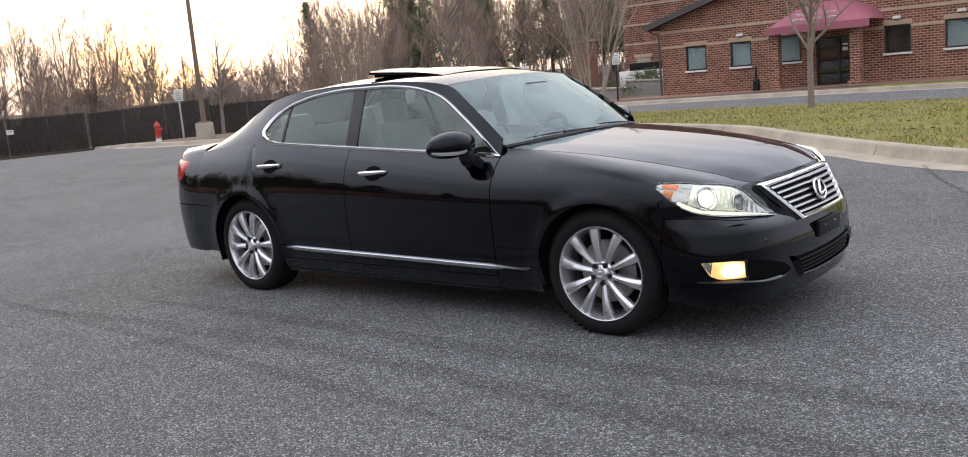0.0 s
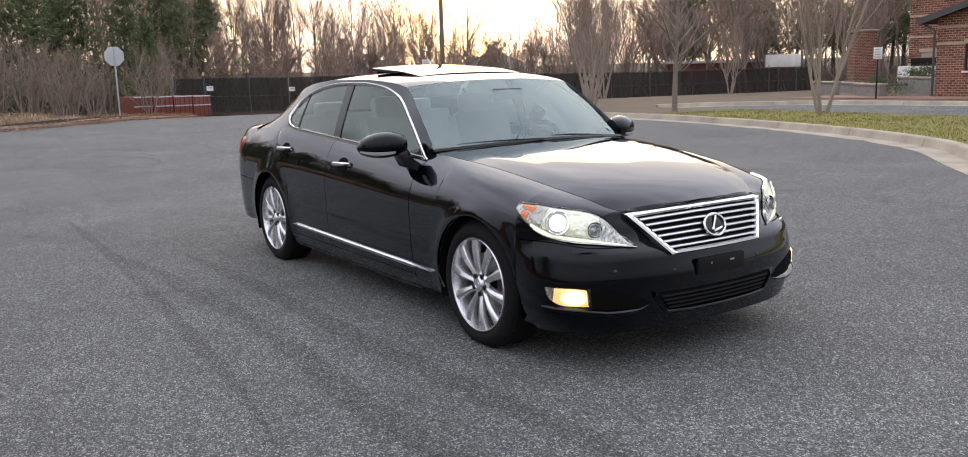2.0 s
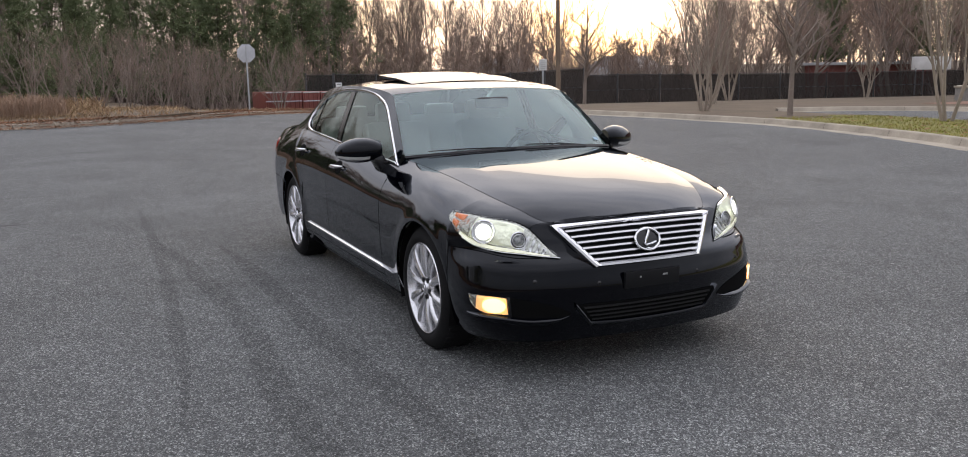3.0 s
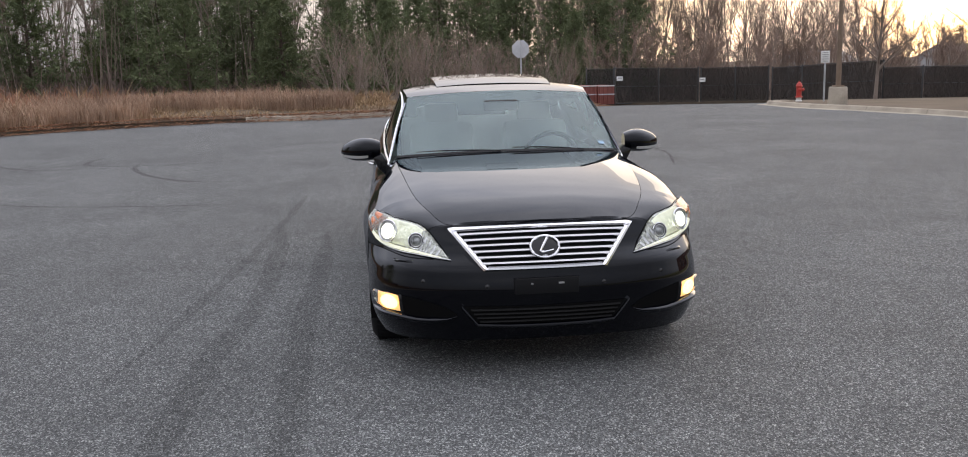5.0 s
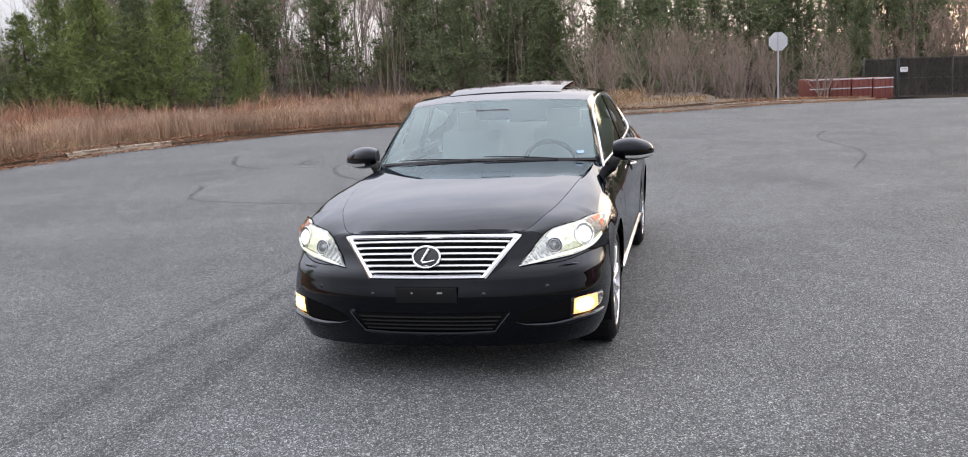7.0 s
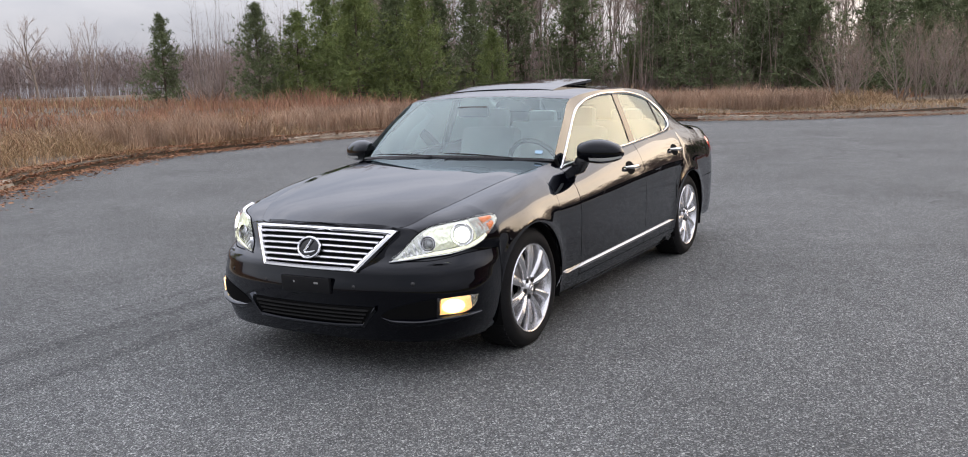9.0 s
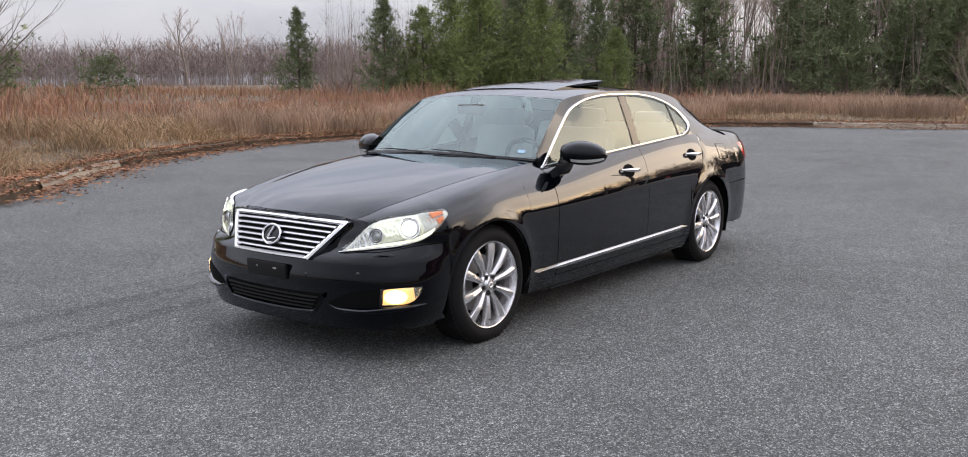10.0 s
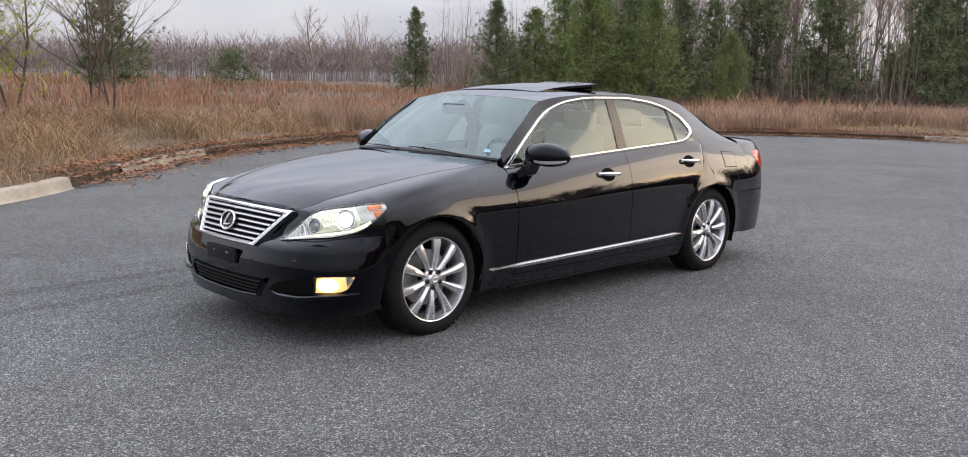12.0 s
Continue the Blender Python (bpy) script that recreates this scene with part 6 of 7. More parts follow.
def wands(name, count, d0, d1, tops, width, mat, label, twigs=6, low=0.2, droop=1.3, stem=1.0, reach=1.0):
    """Upright stems with side twigs; tops gives their greatest height by bearing."""
    high = curve(*tops)
    vs, fs = [], []
    for _ in range(count):
        az, d = rng.uniform(tops[0][0], tops[-1][0]), rng.uniform(d0, d1)
        x, y = 5 + d * math.cos(radians(az)), d * math.sin(radians(az))
        h = high(az) * (low + (1 - low) * rng.random() ** droop) * rng.uniform(0.85, 1.1)
        z = mound(x, y) - 0.1
        tip = Vector((x + rng.gauss(0, 0.07) * h, y + rng.gauss(0, 0.07) * h, z + h))
        o = Vector((x, y, z))
        for k in range(twigs + 1):
            if k == 0:
                p, e, w = o, tip, width * (0.6 + 0.08 * h) * stem
            else:
                q = rng.uniform(0.25, 0.95)
                p = o.lerp(tip, q)
                e = p + Vector((rng.gauss(0, 1), rng.gauss(0, 1), rng.uniform(0.0, 1.7))).normalized() * h * rng.uniform(0.08, 0.24) * reach
                w = width * 0.42 * reach
            a = rng.uniform(0, 6.28)
            u = Vector((math.cos(a), math.sin(a), 0)) * w
            i = len(vs)
            vs += [tuple(p - u), tuple(p + u), tuple(e)]
            fs.append([i, i + 1, i + 2])
    me = bpy.data.meshes.new(name)
    me.from_pydata(vs, [], fs)
    me.materials.append(mat)
    return tagged(new(name, me), label, "thicket", kind="stuff")


wands("thicket", 5200, 66, 112, ((165, 9.0), (180, 10.5), (200, 11.0), (226, 10.0)), 0.030, M_brush, "dense leafless saplings and twigs under the forest trees")
wands("thicket", 3200, 74, 112, ((112, 5.5), (139, 5.5), (152, 4.4), (166, 4.8)), 0.026, M_brush, "dense leafless saplings and twigs behind the fence", 8, 0.14, 1.2)
wands("far_woods", 11000, 185, 270, ((203, 9.5), (228, 10.2), (240, 9.6), (262, 9.2), (285, 9.0)), 0.085, M_far, "far line of leafless grey-brown woods", 14, 0.74, 1.0, 0.4, 1.55)

# low spreading trees, thick with twigs, behind the gates and the long fence
low_trees = [tree("low_bare_tree", bare_tree(161 + k, 7.5, st, so, 1500, first=f, thick=th, fork=fk, wobble=0.2, fineness=0.0015), "low leafless tree with a dense brown twiggy crown", "tree", "low bare trees behind the fence") for k, (st, so, f, th, fk) in enumerate(((1, 0.55, 0.16, 1.0, 8), (2, 0.48, 0.20, 1.1, 4), (1, 0.62, 0.22, 1.15, 7), (1, 0.46, 0.12, 1.0, 9)))]
r = random.Random(78)
LOW = ring_spots(62, 139, 158, 66, 96, 0.60, 1.02) + ring_spots(36, 156, 168, 62, 90, 0.60, 0.92) + ring_spots(46, 113, 140, 68, 96, 1.0, 1.5)
for k, p in enumerate(low_trees):
    stand(p, LOW[k::4], False)

# single trees
oak = tree("oak_tree", bare_tree(91, 11.5, 1, 0.62, 1600, first=0.35, thick=1.5, fork=7), "lone spreading oak with a few brown leaves", "tree")
stand(oak, [(-67.5, -103, 1.0)], False)
slim = tree("slim_tree", bare_tree(92, 9.5, 3, 0.22, 1400, first=0.2, thick=1.0, fork=6), "slender upright leafless tree", "tree")
stand(slim, [(-60.2, -83.7, 1.0)], False)
sapling = tree("field_sapling", bare_tree(93, 8.2, 2, 0.66, 520, first=0.16, thick=0.8, bark=M_pinebark, fork=9, fineness=0.00045), "thin leafless sapling standing in dead grass", "tree", "saplings in the field")
stand(sapling, [(-7.4, -26.8, 1.0), (-7.0, -24.4, 0.9), (-5.2, -28.2, 0.95)], False)
myrtle = tree("crape_myrtle", bare_tree(94, 5.4, 5, 0.42, 3600, first=0.30, thick=1.25, bark=M_palebark, fork=5), "multi-stemmed leafless ornamental tree with pale bark", "tree", "ornamental trees on the verge")
stand(myrtle, [(-10.9, 19.0, 1.05), (-20.6, 18.6, 1.0), (-27.5, 24.5, 1.0), (-33.5, 30.5, 0.95), (-31.0, 38.0, 0.8)], False)
verge = tree("verge_tree", bare_tree(97, 6.2, 1, 0.72, 1800, first=0.34, thick=1.4, fork=13, bark=M_bark, wobble=0.04, fineness=0.0006), "young leafless street tree with a straight trunk", "tree", "street trees on the verge")
stand(verge, [(-3.75, 17.35, 0.85), (-16.1, 18.4, 0.92), (-31.2, 20.0, 0.85)], False)
shrub = tree("shrub_tree", bare_tree(96, 3.6, 4, 0.52, 1500, first=0.12, thick=1.15, fork=7), "low leafless shrub tree with tangled branches", "shrub", "shrubs behind the stop sign")
stand(shrub, [(-34.3, 0.2, 0.95), (-35.4, 1.6, 0.9), (-36.8, 3.2, 0.85), (-37.8, 1.0, 1.0), (-39.2, 7.4, 1.05), (-33.2, -1.8, 0.8), (-36.0, -2.6, 1.05), (-38.6, -0.8, 1.1), (-40.2, 2.6, 1.15), (-41.0, 5.2, 1.0), (-35.2, 3.4, 0.9), (-42.6, 0.4, 1.2), (-39.8, -3.6, 1.15), (-37.4, 5.0, 0.85), (-44.0, 4.0, 1.1), (-43.0, 8.6, 1.0)], False)


# ---- street furniture ----
M_galv = speckled("galvanised_steel", (0.28, 0.29, 0.30), (0.46, 0.47, 0.48), 18, rough=0.5, bump=0.05)
M_signback = speckled("sign_back_metal", (0.42, 0.43, 0.45), (0.58, 0.59, 0.61), 9, rough=0.5, bump=0.05)
M_white = speckled("white_paint", (0.62, 0.62, 0.60), (0.80, 0.80, 0.78), 12, rough=0.6, bump=0.05)
M_hydrant = speckled("red_hydrant_paint", (0.34, 0.025, 0.02), (0.50, 0.05, 0.035), 20, rough=0.45, bump=0.1)
M_polewood = speckled("brown_pole", (0.12, 0.085, 0.06), (0.22, 0.16, 0.115), 10, bump=0.3)
M_mesh = speckled("black_screen_mesh", (0.008, 0.007, 0.006), (0.020, 0.017, 0.015), 40, rough=0.9)
# the woven screening lets a little light through
t = M_mesh.node_tree
tr, mx = t.nodes.new("ShaderNodeBsdfTransparent"), t.nodes.new("ShaderNodeMixShader")
mx.inputs["Fac"].default_value = 0.84
t.links.new(tr.outputs["BSDF"], mx.inputs[1])
t.links.new(t.nodes["Principled BSDF"].outputs["BSDF"], mx.inputs[2])
t.links.new(mx.outputs["Shader"], t.nodes["Material Output"].inputs["Surface"])
M_post = material("black_fence_post", (0.012, 0.012, 0.012), 0.45)[0]
M_letter = material("dark_lettering", (0.03, 0.03, 0.03), 0.7)[0]


def stop_sign(x, y, face):
    z = mound(x, y)
    s = thing("stop_sign", "octagonal road sign seen from its bare metal back, on a post", "road sign", at=pose(x, y, z, 0, 0, face))
    bm = bmesh.new()
    ring_a = [bm.verts.new((0.012, 0.41 * math.cos(math.pi * (k + 0.5) / 4), 2.50 + 0.41 * math.sin(math.pi * (k + 0.5) / 4))) for k in range(8)]
    f = bm.faces.new(ring_a)
    r2 = bmesh.ops.extrude_face_region(bm, geom=[f])
    bmesh.ops.translate(bm, verts=[v for v in r2["geom"] if isinstance(v, bmesh.types.BMVert)], vec=(-0.012, 0, 0))
    part("plate", finish(bm), M_signback, s)
    part("post", box(bmesh.new(), (0.035, 0, 1.40), (0.045, 0.06, 2.95), None, 0.006), M_galv, s)
    for z in (2.3, 2.7):
        part("bolt", box(bmesh.new(), (0.065, 0, z), (0.02, 0.03, 0.03), None, 0.004), M_galv, s)


stop_sign(-34.2, 4.95, 3)


def small_sign(name, x, y, face, top, w, h, label, rows, post=M_galv):
    s = thing(name, label, "sign", at=pose(x, y, mound(x, y), 0, 0, face))
    part("post", box(bmesh.new(), (0, 0, top / 2), (0.07, 0.07, top), None, 0.008), post, s)
    plate = part("plate", box(bmesh.new(), (0.045, 0, top - h / 2 + 0.05), (0.012, w, h), None, 0.004), M_white, s)
    for k in range(rows):
        part("line", box(bmesh.new(), (0.054, 0, top + 0.05 - h * (k + 0.8) / (rows + 0.6)), (0.004, w * (0.72 if k % 2 else 0.6), h * 0.035)), M_letter, plate)


small_sign("notice_sign", -29.6, 16.9, -24, 2.0, 0.34, 0.48, "white notice sign with unreadable lines on a grey post", 5)
small_sign("parking_sign", -17.3, 31.3, -55, 2.05, 0.34, 0.48, "small white parking sign on a thin dark post", 4, M_post)


def hydrant(x, y):
    h = thing("fire_hydrant", "red fire hydrant with a white base on the kerb corner", "fire hydrant", at=pose(x, y, mound(x, y), 0, 0, -20))
    part("barrel", finish(lathe(bmesh.new(), [(0.16, 0.0), (0.16, 0.15), (0.20, 0.15), (0.22, 0.105), (0.58, 0.105), (0.60, 0.14), (0.64, 0.14), (0.66, 0.12)], "z", (0, 0, 0), 20)), M_hydrant, h)
    part("base", finish(lathe(bmesh.new(), [(0.0, 0.0), (0.0, 0.13), (0.03, 0.13), (0.05, 0.11), (0.16, 0.11), (0.16, 0.0)], "z", (0, 0, 0), 20)), M_white, h, "white-painted base")
    part("bonnet", finish(lathe(bmesh.new(), [(0.66, 0.125), (0.72, 0.105), (0.78, 0.05), (0.79, 0.03), (0.84, 0.03), (0.84, 0.0)], "z", (0, 0, 0), 20)), M_hydrant, h)
    for a in (0, 90, -90):
        c = lathe(bmesh.new(), [(0.0, 0.06), (0.15, 0.06), (0.15, 0.075), (0.19, 0.07), (0.20, 0.03), (0.22, 0.0)], "y", (0, 0, 0), 14)
        bmesh.ops.rotate(c, verts=c.verts, cent=(0, 0, 0), matrix=Matrix.Rotation(radians(a), 3, "Z"))
        bmesh.ops.translate(c, verts=c.verts, vec=(0, 0, 0.48))
        part("outlet_cap", finish(c), M_hydrant, h)


hydrant(-30.2, 16.1)
lamp = thing("light_pole", "tall brown light pole on a round concrete footing", "street lamp", at=pose(-27.1, 16.25, mound(-27.1, 16.25)))
part("footing", finish(lathe(bmesh.new(), [(0, 0.36), (0.62, 0.34), (0.66, 0.31), (0.66, 0.0)], "z", (0, 0, 0), 24)), M_concrete, lamp, "pale concrete footing")
part("shaft", tube(bmesh.new(), [(0, 0, 0.6), (0, 0, 4), (0, 0, 9.0)], [0.10, 0.085, 0.06], 12), M_polewood, lamp)
part("base_plate", box(bmesh.new(), (0, 0, 0.69), (0.34, 0.34, 0.06), None, 0.01), M_polewood, lamp)


# ---- fences and gates, hung with dark screening ----
def fence_run(name, pts, height, label, posts=True, gap=0.08, category="fence", tags=()):
    f = thing(name, label, category, "screened fences")
    zs = [land(*p) + 0.05 for p in pts]
    for i, ((x, y), z) in enumerate(zip(pts, zs)):
        part("post", tube(bmesh.new(), [(x, y, z - 0.3), (x, y, z + height + 0.06), (x, y, z + height + 0.09)], [0.045, 0.045, 0.02], 8), M_post, f)
    for (a, za), (c, zc) in zip(zip(pts, zs), zip(pts[1:], zs[1:])):
        d = Vector((c[0] - a[0], c[1] - a[1]))
        n = Vector((d.y, -d.x)).normalized()
        rows = []
        for q in spread(0.02, 0.98, 13):
            row = []
            for v in spread(gap, height - 0.03, 6):
                w = 0.020 * math.sin(q * 37 + v * 3) * math.sin(math.pi * v / height) + 0.012
                x, y, z = a[0] + d.x * q + n.x * w, a[1] + d.y * q + n.y * w, za + (zc - za) * q + v
                row.append((x, y, z))
            rows.append(row)
        bm = sheet(rows)
        got = bmesh.ops.solidify(bm, geom=bm.faces[:], thickness=0.006)
        part("screen", finish(bm), M_mesh, f)
        for v in (0.06, height * 0.5, height):
            part("rail", tube(bmesh.new(), [(a[0], a[1], za + v), (c[0], c[1], zc + v)], 0.024, 6), M_post, f)
    return f


fence_run("gate_fence", [(-45.0, 10.2), (-45.9, 12.0)], 2.05, "short black screened fence panel beside the gate")
fence_run("sliding_gate", [(-46.0, 12.1), (-47.0, 15.0), (-47.8, 17.7)], 2.1, "closed black gate hung with dark screening", category="gate")
fence_run("sliding_gate", [(-47.9, 17.9), (-47.2, 19.8), (-46.3, 21.5)], 2.1, "closed black gate hung with dark screening", category="gate")
back = [(-46.2, 21.7), (-43.5, 22.3), (-40.5, 23.0), (-37.5, 23.8), (-36.0, 25.0), (-36.3, 28.0), (-36.6, 31.0), (-36.8, 34.0), (-36.6, 37.0), (-35.9, 40.0), (-35.0, 43.0), (-34.0, 46.0), (-33.0, 49.0)]
for a in range(0, len(back) - 1, 3):
    fence_run("screened_fence", back[a:a + 4], 2.0 if a == 0 else 1.62, "black chain fence hung with dark screening")
for x, y, z in ((-45.95, 12.0, 1.55), (-47.85, 17.6, 1.45)):
    n = thing("gate_notice", "small white notice fixed to the black gate", "notice", "notices on the gates", at=pose(x + 0.09, y + 0.35, land(x, y) + z, 0, 0, -12))
    part("plate", box(bmesh.new(), (0, 0, 0), (0.012, 0.36, 0.26), None, 0.003), M_white, n)
    part("line", box(bmesh.new(), (0.009, 0, 0.03), (0.004, 0.24, 0.03)), M_letter, n)

# red-brown containers behind the stop sign
M_rust = speckled("red_brown_steel", (0.12, 0.032, 0.026), (0.22, 0.065, 0.05), 7, rough=0.6, bump=0.1)


def container(x, y, turn, w):
    z = land(x, y) + 0.1
    c = thing("site_container", "low red-brown panelled container with pale rails", "container", "containers by the gate", at=pose(x, y, z, 0, 0, turn))
    part("body", box(bmesh.new(), (0, 0, 0.52), (1.6, w, 1.0), None, 0.02), M_rust, c)
    for k in range(4):
        part("rib", box(bmesh.new(), (0.81, -w / 2 + w * (k + 0.5) / 4, 0.52), (0.05, 0.07, 0.98), None, 0.01), M_rust, c)
    for h in (0.99, 0.55):
        part("rail", box(bmesh.new(), (0.83, 0, h), (0.04, w * 0.97, 0.05), None, 0.008), M_signback, c)


for k in range(4):
    container(-41.3 - 0.25 * k, 7.25 + 1.02 * k, 12, 0.97)

# ---- brick buildings ----
def brickwork(name, wide, high):
    """Courses of brick with pale joints, laid across x and up z."""
    m, t, b = material(name, (0.28, 0.10, 0.07), 0.88)
    co = t.nodes.new("ShaderNodeTexCoord")
    sp = t.nodes.new("ShaderNodeSeparateXYZ")
    cm = t.nodes.new("ShaderNodeCombineXYZ")
    ad = t.nodes.new("ShaderNodeMath")
    ad.operation = "ADD"
    br = t.nodes.new("ShaderNodeTexBrick")
    br.inputs["Scale"].default_value = 1.0
    br.inputs["Brick Width"].default_value, br.inputs["Row Height"].default_value = wide, high
    br.inputs["Mortar Size"].default_value, br.inputs["Bias"].default_value = 0.013, 0.0
    br.inputs["Color1"].default_value, br.inputs["Color2"].default_value = (0.085, 0.032, 0.024, 1), (0.235, 0.080, 0.050, 1)
    br.inputs["Mortar"].default_value = (0.42, 0.30, 0.22, 1)
    t.links.new(co.outputs["Object"], sp.inputs["Vector"])
    t.links.new(sp.outputs["X"], ad.inputs[0])
    t.links.new(sp.outputs["Y"], ad.inputs[1])
    t.links.new(ad.outputs["Value"], cm.inputs["X"])
    t.links.new(sp.outputs["Z"], cm.inputs["Y"])
    t.links.new(cm.outputs["Vector"], br.inputs["Vector"])
    stain = texture(t, "ShaderNodeTexNoise", 1.4, Detail=5.0)
    t.links.new(mixed(t, 0.6, br.outputs["Color"], mixed(t, 1.0, br.outputs["Color"], ramp(t, stain.outputs["Fac"], (0.3, (0.7, 0.7, 0.7)), (0.7, (1.25, 1.22, 1.2))), "MULTIPLY")), b.inputs["Base Color"])
    bumped(t, b, br.outputs["Fac"], -0.4, 0.008)
    return m


M_mortar = brickwork("red_brick_wall", 0.26, 0.100)
M_band = speckled("tan_stone_band", (0.34, 0.24, 0.17), (0.48, 0.36, 0.27), 14, bump=0.2)
M_fascia = speckled("dark_fascia", (0.05, 0.048, 0.047), (0.09, 0.086, 0.084), 8, rough=0.6)
M_roof = speckled("shingle_roof", (0.05, 0.047, 0.046), (0.11, 0.10, 0.096), 9, rough=0.9)
M_frame = material("dark_window_frame", (0.02, 0.02, 0.021), 0.4)[0]
M_blind = speckled("drawn_blind", (0.62, 0.74, 0.76), (0.74, 0.86, 0.88), 3, rough=0.7, bump=0.05)
M_pane = glass("window_pane", (0.80, 0.84, 0.84), 1.1)
M_awning = speckled("maroon_awning", (0.27, 0.080, 0.115), (0.36, 0.115, 0.155), 5, rough=0.75, bump=0.1)
M_room = material("dark_room", (0.02, 0.02, 0.02), 0.9)[0]
FY, FZ = 35.0, -0.46                       # the facade's plane and its foot
FX0, FX1, APEX_X = -16.95, 4.0, -6.4
EAVE, PITCH = 2.95, 0.30
OPENINGS = [(-15.70, -14.68, 0.78, 1.90), (-13.50, -12.52, 0.80, 1.90), (-11.40, -10.30, 0.84, 1.98), (-9.66, -7.80, FZ + 0.05, 1.78), (-6.86, -5.86, 0.89, 1.99), (-4.60, -3.40, 0.92, 2.02), (-1.6, -0.5, 0.95, 2.05)]


def wall_top(x):
    return EAVE + PITCH * (min(x, 2 * APEX_X - x) - FX0 + 0.1)


house = thing("brick_building", "one-storey red brick building with tan stone bands and a gabled roof", "building")
# wall as piers between the openings, so that these go right through
cuts = sorted({FX0, FX1, APEX_X} | {v for o in OPENINGS for v in o[:2]})
for a, c in zip(cuts, cuts[1:]):
    hole = next((o for o in OPENINGS if o[0] <= a + 1e-6 and c <= o[1] + 1e-6), None)
    for lo, hi in (((FZ - 0.3, FZ - 0.3), (hole[2], hole[2])), ((hole[3], hole[3]), (wall_top(a), wall_top(c)))) if hole else (((FZ - 0.3, FZ - 0.3), (wall_top(a), wall_top(c))),):
        if hi[0] - lo[0] < 0.02:
            continue
        bm = bmesh.new()
        v = [bm.verts.new(p) for p in ((a, FY + 0.012, lo[0]), (c, FY + 0.012, lo[1]), (c, FY + 0.012, hi[1]), (a, FY + 0.012, hi[0]), (a, FY + 0.30, lo[0]), (c, FY + 0.30, lo[1]), (c, FY + 0.30, hi[1]), (a, FY + 0.30, hi[0]))]
        for q in ((0, 1, 2, 3), (5, 4, 7, 6), (0, 4, 5, 1), (3, 2, 6, 7), (0, 3, 7, 4), (1, 5, 6, 2)):
            bm.faces.new([v[k] for k in q])
        bmesh.ops.recalc_face_normals(bm, faces=bm.faces)
        part("wall_section", bm, M_mortar, house, sharp=20)
bm = bmesh.new()
box(bm, (FX0 + 0.15, FY + 9, 1.2), (0.3, 17.6, EAVE - FZ + 0.3))
box(bm, ((FX0 + FX1) / 2, FY + 18, 2.0), (FX1 - FX0, 0.3, 5))
part("side_wall", bm, M_mortar, house)
bm = bmesh.new()
for s0, s1 in ((FX0 - 0.65, APEX_X), (APEX_X, FX1 + 0.65)):
    z0, z1 = (EAVE - PITCH * 0.55, wall_top(APEX_X)) if s0 < APEX_X - 1 else (wall_top(APEX_X), wall_top(FX1) - PITCH * 0.6)
    v = [bm.verts.new(p) for p in ((s0, FY - 0.45, z0 + 0.05), (s1, FY - 0.45, z1 + 0.05), (s1, FY + 18.4, z1 + 0.05), (s0, FY + 18.4, z0 + 0.05), (s0, FY - 0.45, z0 + 0.20), (s1, FY - 0.45, z1 + 0.20), (s1, FY + 18.4, z1 + 0.20), (s0, FY + 18.4, z0 + 0.20))]
    for q in ((0, 1, 2, 3), (5, 4, 7, 6), (0, 4, 5, 1), (2, 6, 7, 3), (0, 3, 7, 4), (1, 5, 6, 2)):
        bm.faces.new([v[k] for k in q])
bmesh.ops.recalc_face_normals(bm, faces=bm.faces)
part("roof", bm, M_roof, house, sharp=20)
bm = bmesh.new()
ang = math.atan(PITCH)
for sgn in (1, -1):
    L = (APEX_X - FX0 + 0.65) / math.cos(ang)
    cx = APEX_X - sgn * (APEX_X - FX0 + 0.65) / 2
    box(bm, (cx, FY - 0.47, (EAVE - PITCH * 0.55 + wall_top(APEX_X)) / 2 + 0.10), (L, 0.05, 0.26), Matrix.Rotation(-ang * sgn, 4, "Y"))
part("fascia", bm, M_fascia, house)
part("gutter", box(bmesh.new(), (FX0 - 0.66, FY + 9, EAVE - 0.08), (0.14, 18.6, 0.14), None, 0.03), M_fascia, house)
part("downpipe", tube(bmesh.new(), [(FX0 - 0.6, FY - 0.25, EAVE - 0.1), (FX0 - 0.08, FY - 0.08, EAVE - 0.45), (FX0 - 0.05, FY - 0.07, FZ)], 0.05, 8), M_fascia, house)
